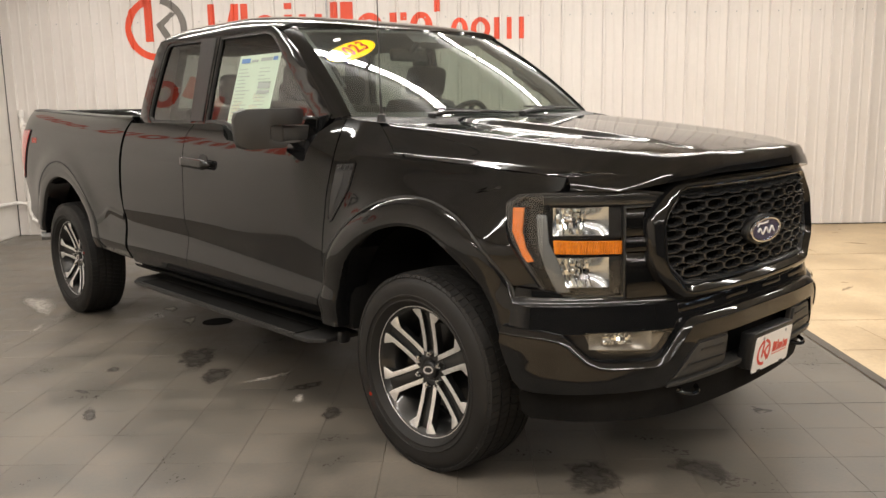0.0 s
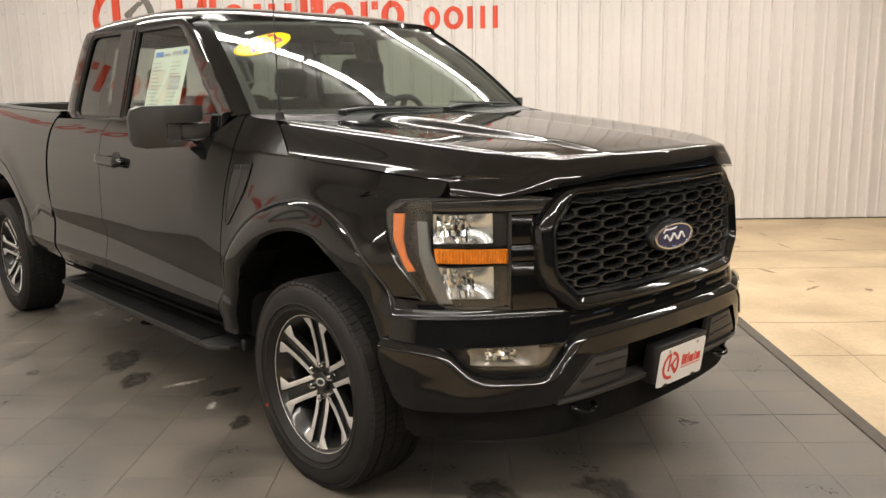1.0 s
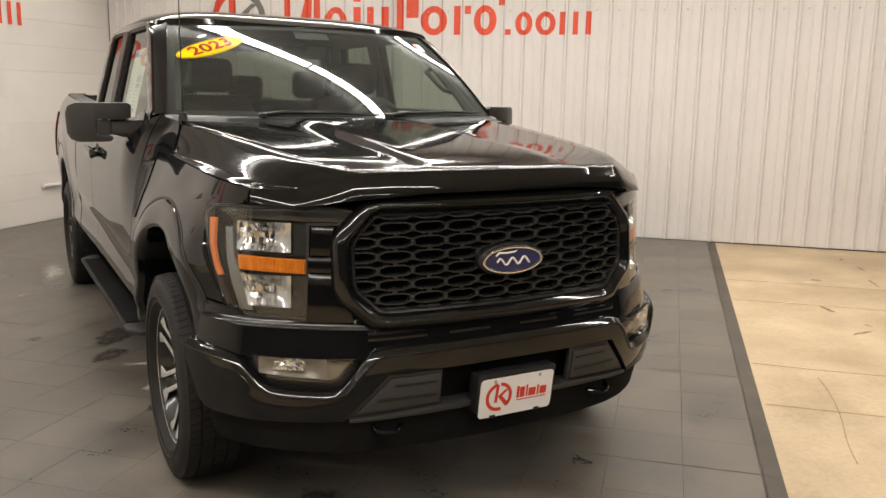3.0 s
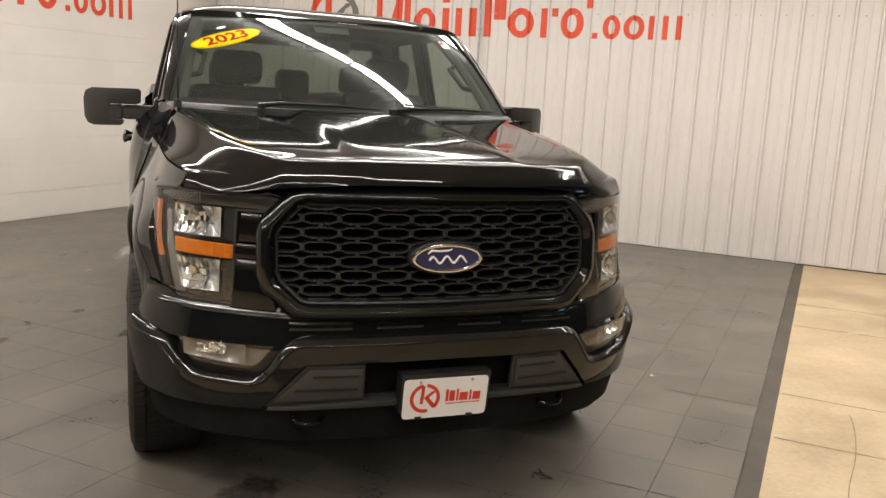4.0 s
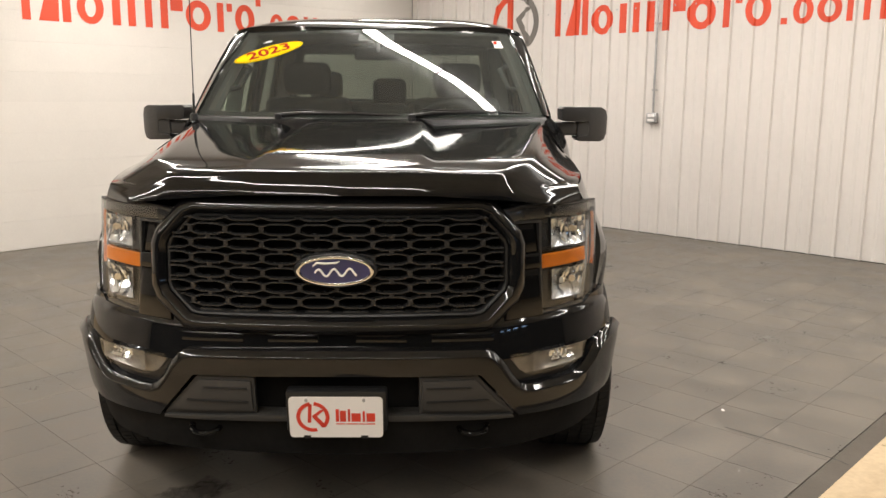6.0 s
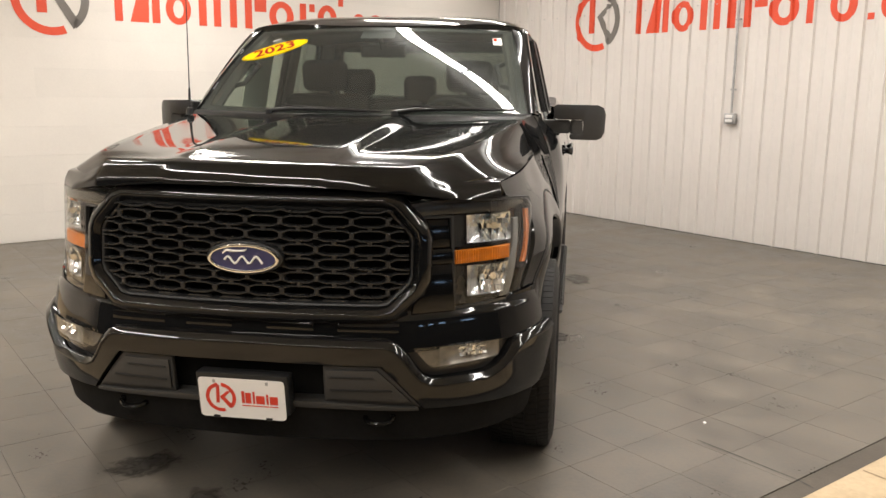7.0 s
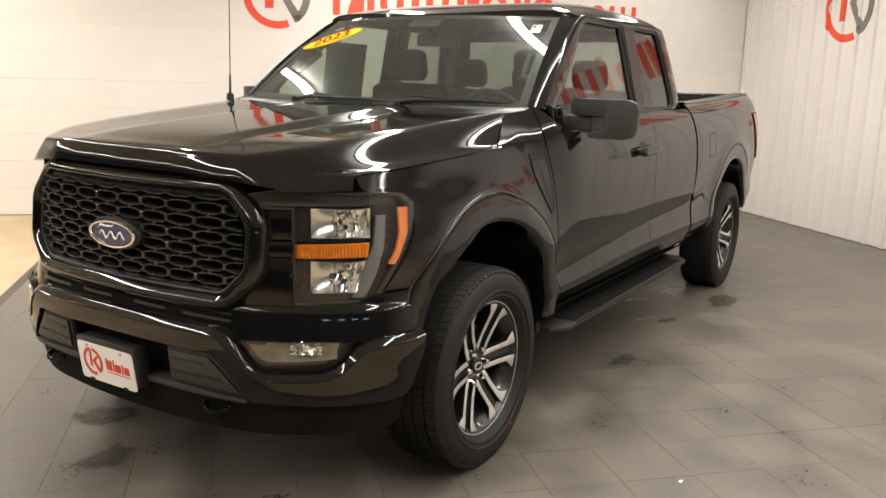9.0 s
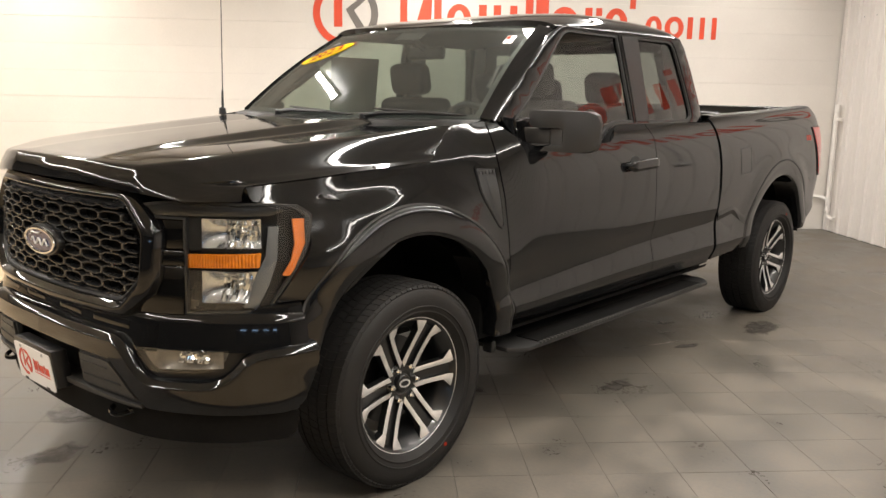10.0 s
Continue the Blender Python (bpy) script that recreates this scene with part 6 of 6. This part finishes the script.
PC = (-0.071, 0.466)
plate_piece("mark_arc", arc_loop(PC, 0.040, 0.052, 100, 285))
plate_piece("mark_arc", arc_loop(PC, 0.040, 0.052, -45, 85))
plate_piece("mark_bar", [(-0.088, 0.446), (-0.077, 0.446), (-0.073, 0.510), (-0.084, 0.510)])
plate_piece("mark_chevron", [(-0.075, 0.468), (-0.048, 0.490), (-0.034, 0.490), (-0.058, 0.468), (-0.028, 0.434), (-0.042, 0.428)])
# plain red strokes beside the mark
for a, b, z0, z1 in ((0.001, 0.011, 0.450, 0.493), (0.014, 0.033, 0.450, 0.488), (0.039, 0.046, 0.450, 0.493), (0.050, 0.079, 0.450, 0.479), (0.085, 0.092, 0.450, 0.486), (0.097, 0.124, 0.450, 0.479)):
    plate_piece("mark_stroke", [(a, z0), (b, z0), (b, z1), (a, z1)])
for a, b in ((0.001, 0.030), (0.033, 0.070), (0.073, 0.092), (0.095, 0.124)):
    plate_piece("mark_line", [(a, 0.440), (b, 0.440), (b, 0.4435), (a, 0.4435)])
for x in (-0.09, 0.09):
    bm = bmesh.new()
    slab(bm, [disc_poly((x, 0.524), 0.005, 0.006, 12)], lambda a, b, d: pp(a, b, d - 0.003), 0.004)
    part("plate_screw", bm, STEEL, plate)
    bm = bmesh.new()
    slab(bm, [[(x - 0.011, 0.391), (x + 0.011, 0.391), (x + 0.011, 0.401), (x - 0.011, 0.401)]], lambda a, b, d: pp(a, b, d - 0.0025), 0.004)
    part("plate_clip", bm, RUBBER, plate)

# ---- stickers on the glass ----
uv0 = (-0.732, 0.688)


def on_glass(a, b, d):
    t = radians(30)
    x, v = a * math.cos(t) - b * math.sin(t), a * math.sin(t) + b * math.cos(t)
    return tuple(ws_point(uv0[0] + x / 0.735, uv0[1] + v / 0.725, 0.003 - d))


bm = bmesh.new()
slab(bm, [disc_poly((0, 0), 0.178, 0.060, 48)], on_glass, 0.002, cuts=steps(-0.15, 0.15, 10))
year = part("year_sticker", bm, YELLOW, truck, "yellow oval year sticker")
bm = bmesh.new()
slab(bm, [disc_poly((0, 0), 0.173, 0.056, 48), disc_poly((0, 0), 0.170, 0.0535, 48)], lambda a, b, d: on_glass(a, b, d - 0.001), 0.0008, cuts=steps(-0.15, 0.15, 10))
part("sticker_line", bm, STICKER_RED, year)


def text_mesh(bm, word, size, place):
    """The outline of a word in the built-in font, laid by place(a, b)."""
    cu = bpy.data.curves.new("word", "FONT")
    cu.body, cu.size, cu.align_x, cu.align_y, cu.resolution_u, cu.offset = word, size, "CENTER", "CENTER", 3, 0.0022
    ob = new("word", cu)
    dg = bpy.context.evaluated_depsgraph_get()
    me = bpy.data.meshes.new_from_object(ob.evaluated_get(dg))
    for v in me.vertices:
        v.co = place(v.co.x, v.co.y)
    bm.from_mesh(me)
    bpy.data.objects.remove(ob)
    bpy.data.curves.remove(cu)
    bpy.data.meshes.remove(me)


bm = bmesh.new()
text_mesh(bm, "2023", 0.098, lambda a, b: on_glass(a * 1.15, b, -0.0022))
part("sticker_year", bm, STICKER_RED, year, "red year 2023")
# small pale mark inside the glass above it
bm = bmesh.new()
slab(bm, [disc_poly((0.02, 0.105), 0.027, 0.011, 24)], lambda a, b, d: on_glass(a, b, d + 0.001), 0.0008)
part("glass_mark", bm, STEEL, truck, "small pale oval mark on the glass")
bm = bmesh.new()
ws_patch(bm, 0.845, 0.908, 0.765, 0.865, 0.002, 3, 3)
small = part("inspection_sticker", bm, PLATE, truck, "small white sticker inside the glass")
bm = bmesh.new()
ws_patch(bm, 0.850, 0.875, 0.815, 0.858, 0.003, 3, 3)
part("sticker_patch", bm, STICKER_RED, small)
# price sheet inside the passenger's window
sp = lambda off: (lambda a, b, d: (-(glass_x(b) - 0.016 - off) - 0 * d, a, b))
q = [(1.575, 1.33), (1.195, 1.33), (1.15, 1.668), (1.53, 1.668)]
bm = bmesh.new()
slab(bm, [[(a, b) for a, b in q]], sp(-0.001), 0, cuts_b=steps(1.35, 1.6, 4))
sheet_ob = part("price_sheet", bm, PAPER, truck, "printed price sheet in the side window")


def print_bar(y0, y1, z0, z1, mat=INK):
    b = bmesh.new()
    f = lambda y, z: (1.575 - (1.665 - y) * 1.40 - (z - 1.30) * 0.13, 1.33 + (z - 1.325) * 1.14)
    slab(b, [[f(y0, z0), f(y1, z0), f(y1, z1), f(y0, z1)]], sp(-0.004), 0)
    part("print_bar", b, mat, sheet_ob)


print_bar(1.645, 1.585, 1.588, 1.608, INK_BLUE)
print_bar(1.575, 1.53, 1.59, 1.60)
print_bar(1.515, 1.44, 1.592, 1.606)
print_bar(1.435, 1.405, 1.592, 1.608, INK_BLUE)
print_bar(1.50, 1.42, 1.475, 1.505)
print_bar(1.50, 1.42, 1.455, 1.468)
print_bar(1.52, 1.43, 1.345, 1.362)
print_bar(1.59, 1.54, 1.34, 1.35)
random.seed(3)
for k in range(15):
    z = 1.56 - k * 0.0155
    print_bar(1.65, 1.65 - random.uniform(0.05, 0.10), z, z + 0.0035, INK)
    if k not in (4, 5, 6):
        print_bar(1.51, 1.51 - random.uniform(0.04, 0.09), z, z + 0.003, INK)

# ---- inside the cab ----
bm = bmesh.new()
rows = []
for x in steps(-0.80, 0.80, 24):
    u = x / 0.8
    hump = 0.012 * math.exp(-((x - 0.38) / 0.16) ** 2)
    rows.append([(x, y + 0.09 * u * u, z + hump) for y, z in ((0.52, 1.315), (0.65, 1.325), (0.80, 1.325), (0.90, 1.31), (0.96, 1.26), (0.97, 1.15), (0.94, 1.02))])
sheet(bm, rows)
bm.normal_update()
if sum(f.normal.z for f in bm.faces) < 0:
    bmesh.ops.reverse_faces(bm, faces=bm.faces[:])
part("dashboard", bm, DASH, truck, "black dashboard")
bm = bmesh.new()
box(bm, (0, 1.62, 0.72), (1.70, 1.90, 0.05))
part("cab_floor", bm, FABRIC, truck)
# steering wheel
M = pose(0.38, 1.10, 1.255, -62, 0, 0)
bm = bmesh.new()
tube(bm, [M @ Vector((0.185 * math.cos(t), 0.185 * math.sin(t), 0)) for t in steps(0, 2 * math.pi, 40)], 0.016, 10, False)
sw = part("steering_wheel", bm, DASH, truck, "black steering wheel")
bm = bmesh.new()
box(bm, (0, 0, 0), (0.15, 0.12, 0.05), 0.025)
part("wheel_hub", bm, DASH, sw, "", 32, M @ pose(0, 0, -0.01))
for a in (0, 180, 270):
    bm = bmesh.new()
    box(bm, (0.12, 0, 0), (0.13, 0.035, 0.018), 0.006)
    part("wheel_spoke", bm, DASH, sw, "", 32, M @ pose(0, 0, -0.005, 0, 0, a))


def seat(x, y, w, top, rest):
    b = bmesh.new()
    vs = box(b, (0, 0, 0.55 * (top - 0.85)), (w, 0.13, top - 0.80), 0.045, 3)
    s_ = part("seat_back", b, FABRIC, truck, "black cloth seat back", 50, pose(x, y, 0.82, 12, 0, 0) @ pose(0, 0, 0, 0, 0, 0))
    b = bmesh.new()
    box(b, (0, -0.28, 0.03), (w + 0.02, 0.50, 0.14), 0.05, 3)
    part("seat_cushion", b, FABRIC, s_, "", 50, pose(0, 0, 0, -12, 0, 0))
    if rest:
        b = bmesh.new()
        box(b, (0, -0.01, 1.05 * (top - 0.80) + 0.085), (rest, 0.11, 0.18), 0.045, 3)
        part("headrest", b, FABRIC, s_, "", 50)
        for k in (-0.06, 0.06):
            b = bmesh.new()
            tube(b, [(k, 0, 1.0 * (top - 0.80)), (k, 0, 1.05 * (top - 0.80) + 0.06)], 0.006, 8)
            part("headrest_post", b, CHROME, s_)


seat(-0.43, 1.62, 0.50, 1.43, 0.27)
seat(0.43, 1.62, 0.50, 1.43, 0.27)
seat(0.0, 1.62, 0.30, 1.40, 0)
seat(-0.42, 2.36, 0.62, 1.40, 0.22)
seat(0.42, 2.36, 0.62, 1.40, 0.22)
seat(0.0, 2.37, 0.24, 1.36, 0.22)
# inside door trims with grab handles, pillars
for s in (-1, 1):
    bm = bmesh.new()
    slab(bm, [[(0.62, 0.75), (2.50, 0.75), (2.50, 1.33), (1.55, 1.328), (1.45, 1.262), (0.80, 1.258), (0.64, 1.33)]], sided(s, lambda a, b, d: (0.80 - d, a, b)), 0.05)
    part("door_trim", bm, DASH, truck)
    bm = bmesh.new()
    tube(bm, [ws_point(s * 0.955, v, -0.03) + Vector((0, 0.03, 0)) for v in (0.0, 0.3, 0.6, 1.0)], [0.035, 0.032, 0.032, 0.035], 8)
    part("pillar_trim", bm, HEADLINER, truck)
    bm = bmesh.new()
    pts = [ws_point(s * 0.93, v, -0.03) + Vector((-s * dx, 0.05, -0.0)) for v, dx in ((0.30, 0.0), (0.33, 0.05), (0.55, 0.06), (0.60, 0.01))]
    tube(bm, pts, 0.013, 8)
    part("grab_handle", bm, DASH, truck)
    bm = bmesh.new()
    box(bm, (s * 0.79, 1.86, 1.56), (0.05, 0.14, 0.46), 0.015, 2, pose(0, 0, 0, 0, -s * 12.5, 0))
    part("post_trim", bm, HEADLINER, truck)
    bm = bmesh.new()
    box(bm, (s * 0.74, 2.50, 1.56), (0.10, 0.10, 0.46), 0.02, 2, pose(0, 0, 0, 8, -s * 10, 0))
    part("rear_post_trim", bm, HEADLINER, truck)
# dark rail over the windshield
bm = bmesh.new()
tube(bm, [ws_point(u, 1.0, -0.022) + Vector((0, 0.012, 0)) for u in steps(-1.06, 1.06, 16)], 0.02, 8)
part("header_rail", bm, HEADLINER, truck)
# rear-view mirror with its housing
bm = bmesh.new()
box(bm, (0.0, 1.12, 1.672), (0.25, 0.035, 0.065), 0.015, 3, pose(0, 0, 0, -6, 0, 0))
rv = part("rear_view_mirror", bm, DASH, truck, "black inside mirror")
bm = bmesh.new()
tube(bm, [(0, 1.10, 1.69), (0, 1.03, 1.74)], 0.014, 8)
part("mirror_stalk", bm, DASH, rv)
bm = bmesh.new()
ws_patch(bm, -0.13, 0.13, 0.86, 0.965, -0.012, 8, 4)
part("sensor_cover", bm, DASH, rv)

# ---- lettering and fittings on the walls ----
RIB = 0.2286


def rib_depth(y):
    """How far the siding stands out at y."""
    u = (y + 0.055 - BACK_Y) % RIB
    for a, b, d0, d1 in ((0.0, 0.010, 0.0, -0.026), (0.010, 0.030, -0.026, -0.026), (0.030, 0.040, -0.026, 0.0), (0.115, 0.122, 0.0, -0.004), (0.122, 0.14, -0.004, -0.004), (0.14, 0.147, -0.004, 0.0)):
        if a <= u < b:
            return lerp(d0, d1, (u - a) / (b - a))
    return 0.0


BREAKS = []
y = BACK_Y - 0.055
while y < WALL_Y:
    BREAKS += [y + k + e for k in (0.0, 0.010, 0.030, 0.040, 0.115, 0.122, 0.14, 0.147) for e in (1e-4,)]
    y += RIB
SU = 3.855     # where the sign's ring is centred


def sign(place, cuts):
    e = new("wall_sign")
    tagged(e, "red and grey sign of plain strokes painted on the white wall", "sign", "wall signs")
    e.matrix_basis = ROOM

    def piece(name, loops, mat=LOGO_RED):
        b = bmesh.new()
        lo, hi = min(p[0] for p in loops[0]), max(p[0] for p in loops[0])
        slab(b, loops, place, 0, cuts=[c for c in cuts if lo < c < hi])
        b.normal_update()
        part(name, b, mat, e)

    def bar(a, b, z0, z1, mat=LOGO_RED, sk=0.0):
        piece("stroke", [[(a, z0), (b, z0), (b + sk, z1), (a + sk, z1)]], mat)

    def oval(a, b, z0, z1, w):
        c = ((a + b) / 2, (z0 + z1) / 2)
        piece("ring", [disc_poly(c, (b - a) / 2, (z1 - z0) / 2, 36), disc_poly(c, (b - a) / 2 - w, (z1 - z0) / 2 - w * 0.85, 36)])

    C = (0.0, 2.302)
    piece("arc", [arc_loop(C, 0.272, 0.348, 108, 292, 30)])
    piece("arc", [arc_loop(C, 0.272, 0.348, -52, 78, 24)], LOGO_GREY)
    bar(-0.125, -0.035, 2.16, 2.63)
    piece("chevron", [[(0.0, 2.345), (0.165, 2.475), (0.245, 2.475), (0.09, 2.335), (0.255, 2.085), (0.19, 2.02)]], LOGO_GREY)
    B, X, K, X2 = 2.122, 2.428, 2.553, 2.357
    u = lambda y: SU - y
    for y0, y1, z1 in ((3.271, 3.195, K), (2.905, 2.825, K), (2.419, 2.335, X), (2.258, 2.178, X), (2.078, 2.0, X), (1.908, 1.825, K), (1.25, 1.17, X), (0.095, 0.035, X2), (-0.045, -0.100, X2), (-0.180, -0.236, X2)):
        bar(u(y0), u(y1), B, z1)
    piece("wedge", [[(u(3.125), B), (u(3.00), K), (u(2.925), K), (u(2.96) + 0.02, B)]])
    bar(u(2.419), u(2.335), 2.485, K)
    bar(u(1.795), u(1.655), 2.305, K)
    bar(u(1.13), u(1.061), X - 0.085, X)
    bar(u(0.679), u(0.619), B, 2.18)
    for y0, y1, z1, w in ((2.766, 2.503, X, 0.078), (1.624, 1.327, X, 0.082), (1.027, 0.775, X, 0.078), (0.57, 0.385, X2, 0.058), (0.352, 0.136, X2, 0.060)):
        oval(u(y0), u(y1), B - 0.005, z1 + 0.003, w)
    bar(u(0.755), u(0.69), X, K)


sign(lambda a, b, d: (WALL_X + rib_depth(SU - a) - 0.0025, SU - a, b), [SU - k for k in BREAKS])
sign(lambda a, b, d: (0.19 + a, WALL_Y - 0.004, b), [])

# conduit with a socket box
e = new("wall_socket")
e.matrix_basis = ROOM
tagged(e, "grey steel socket box on a conduit on the wall", "socket")
bm = bmesh.new()
tube(bm, [(WALL_X - 0.045, 1.940, 1.28), (WALL_X - 0.045, 1.940, CEIL)], 0.0115, 10)
part("conduit", bm, STEEL, e)
bm = bmesh.new()
box(bm, (WALL_X - 0.055, 1.940, 1.232), (0.055, 0.115, 0.105), 0.008)
bx = part("box", bm, STEEL, e)
for z in (1.255, 1.210):
    bm = bmesh.new()
    box(bm, (WALL_X - 0.084, 1.940, z), (0.006, 0.08, 0.030), 0.004)
    part("outlet", bm, PLATE, bx)
for z in (1.52, 2.2):
    bm = bmesh.new()
    box(bm, (WALL_X - 0.035, 1.940, z), (0.03, 0.055, 0.016), 0.004)
    part("clamp", bm, STEEL, e)

# white plastic pipes in the corner
e = new("wall_pipe")
e.matrix_basis = ROOM
tagged(e, "white plastic water pipe with elbows in the wall corner", "pipe")
bm = bmesh.new()
tube(bm, [(5.67, 5.44, 0.36), (5.67, 5.44, 1.40)], 0.021, 12)
part("riser", bm, PVC, e)
for z, r in ((1.395, 0.030), (1.27, 0.027), (0.36, 0.028)):
    bm = bmesh.new()
    tube(bm, [(5.67, 5.44, z - 0.045), (5.67, 5.44, z - 0.04), (5.67, 5.44, z + 0.04), (5.67, 5.44, z + 0.045)], [r - 0.004, r, r, r - 0.004], 12)
    part("coupling", bm, PVC, e)
bm = bmesh.new()
tube(bm, [(5.67, 5.44, 1.27), (5.67, 5.33, 1.275)], 0.018, 10)
part("branch", bm, PVC, e)
bm = bmesh.new()
tube(bm, [(5.67, 5.44, 0.34), (5.67, 5.44, 0.24), (5.67, 5.42, 0.19), (5.67, 5.37, 0.165), (5.68, 5.30, 0.16)], 0.021, 12)
part("lower_bend", bm, PVC, e)
bm = bmesh.new()
tube(bm, [(5.67, 5.46, 0.37), (5.65, 5.55, 0.385), (5.60, 5.585, 0.39), (4.4, 5.585, 0.40)], 0.021, 12)
part("level_pipe", bm, PVC, e)

# ---- stains on the tiles ----
random.seed(21)


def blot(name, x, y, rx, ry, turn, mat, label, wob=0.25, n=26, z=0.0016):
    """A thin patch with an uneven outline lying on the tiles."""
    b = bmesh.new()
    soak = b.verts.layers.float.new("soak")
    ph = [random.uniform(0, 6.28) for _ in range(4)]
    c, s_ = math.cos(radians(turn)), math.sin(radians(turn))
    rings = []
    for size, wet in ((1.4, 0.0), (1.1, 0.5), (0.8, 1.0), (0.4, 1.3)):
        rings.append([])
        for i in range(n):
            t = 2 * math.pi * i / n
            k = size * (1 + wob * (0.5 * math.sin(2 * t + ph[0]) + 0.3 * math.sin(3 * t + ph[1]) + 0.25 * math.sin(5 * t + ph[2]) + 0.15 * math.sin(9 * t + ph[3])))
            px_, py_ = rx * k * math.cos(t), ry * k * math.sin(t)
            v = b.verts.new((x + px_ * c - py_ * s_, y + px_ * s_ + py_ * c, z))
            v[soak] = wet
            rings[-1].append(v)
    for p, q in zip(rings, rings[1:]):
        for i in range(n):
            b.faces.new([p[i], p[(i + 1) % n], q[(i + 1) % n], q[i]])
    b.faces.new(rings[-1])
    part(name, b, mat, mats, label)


SCUFF = (-0.116, -0.853)
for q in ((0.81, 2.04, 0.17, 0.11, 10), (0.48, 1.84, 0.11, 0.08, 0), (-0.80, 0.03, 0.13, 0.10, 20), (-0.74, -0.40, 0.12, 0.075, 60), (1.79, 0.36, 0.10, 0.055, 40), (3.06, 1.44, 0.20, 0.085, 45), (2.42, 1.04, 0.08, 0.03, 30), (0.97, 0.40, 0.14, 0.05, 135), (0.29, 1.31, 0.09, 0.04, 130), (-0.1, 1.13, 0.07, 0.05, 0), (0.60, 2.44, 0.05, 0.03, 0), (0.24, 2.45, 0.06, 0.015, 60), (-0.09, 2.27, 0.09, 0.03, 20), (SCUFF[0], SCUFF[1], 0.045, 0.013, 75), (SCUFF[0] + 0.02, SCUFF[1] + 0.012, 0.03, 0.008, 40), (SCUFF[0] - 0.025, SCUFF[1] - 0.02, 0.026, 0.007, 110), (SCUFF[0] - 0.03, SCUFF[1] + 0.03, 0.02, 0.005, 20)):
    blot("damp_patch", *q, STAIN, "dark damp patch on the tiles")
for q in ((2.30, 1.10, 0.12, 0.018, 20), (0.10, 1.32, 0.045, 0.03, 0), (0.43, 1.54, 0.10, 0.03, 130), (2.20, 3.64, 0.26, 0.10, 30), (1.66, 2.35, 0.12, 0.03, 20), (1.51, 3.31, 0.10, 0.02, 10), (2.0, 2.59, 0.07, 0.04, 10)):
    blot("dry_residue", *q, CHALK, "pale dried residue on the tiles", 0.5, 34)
blot("white_fleck", 1.38, -0.99, 0.011, 0.005, 30, PLATE, "white scrap on the tiles")
bm = bmesh.new()
slab(bm, [disc_poly((1.62, 2.15), 0.10, 0.10, 28)], lambda a, b, d: (a, b, 0.0014), 0)
drain = part("floor_drain", bm, UNDER, mats, "black floor drain grate")

# marks on the bare concrete
DIRT = material("floor_dirt", (0.27, 0.20, 0.125), 0.7, vary=0.3, vary_scale=7)
PALE = material("worn_pale_concrete", (0.60, 0.49, 0.34), 0.6, vary=0.15, vary_scale=9)
random.seed(31)
for k in range(26):
    x, y = random.uniform(0.4, 5.4), random.uniform(-4.6, MAT_Y - 0.35)
    b = bmesh.new()
    ph = [random.uniform(0, 6.28) for _ in range(4)]
    rx, ry, tn = random.uniform(0.02, 0.11), random.uniform(0.01, 0.035), random.uniform(0, 3.1)
    lp = []
    for i in range(22):
        t = 2 * math.pi * i / 22
        q = 1 + 0.4 * math.sin(2 * t + ph[0]) * 0.5 + 0.2 * math.sin(5 * t + ph[1]) + 0.1 * math.sin(8 * t + ph[2])
        a, c = rx * q * math.cos(t), ry * q * math.sin(t)
        lp.append((x + a * math.cos(tn) - c * math.sin(tn), y + a * math.sin(tn) + c * math.cos(tn)))
    slab(b, [lp], lambda a, bb, d: (a, bb, -0.0088), 0)
    part("floor_mark", b, DIRT if k % 3 else PALE, floor, "faint dirt mark on the concrete")

# two open joints that run out over the edge strip
for x, y0, y1 in ((-0.04, -1.09, MAT_Y - 0.06), (1.19, -1.09, MAT_Y - 0.06)):
    b = bmesh.new()
    pts = [(x + random.uniform(-0.002, 0.002), y, 0.0016 if y > MAT_Y else 0.0016 - (MAT_Y - y) * 0.12) for y in steps(y0, y1, 12)]
    sheet(b, [[(p[0] - 0.0028, p[1], p[2]) for p in pts], [(p[0] + 0.0028, p[1], p[2]) for p in pts]], flip=True)
    part("open_joint", b, RUBBER, mats, "open dark joint between the tiles")
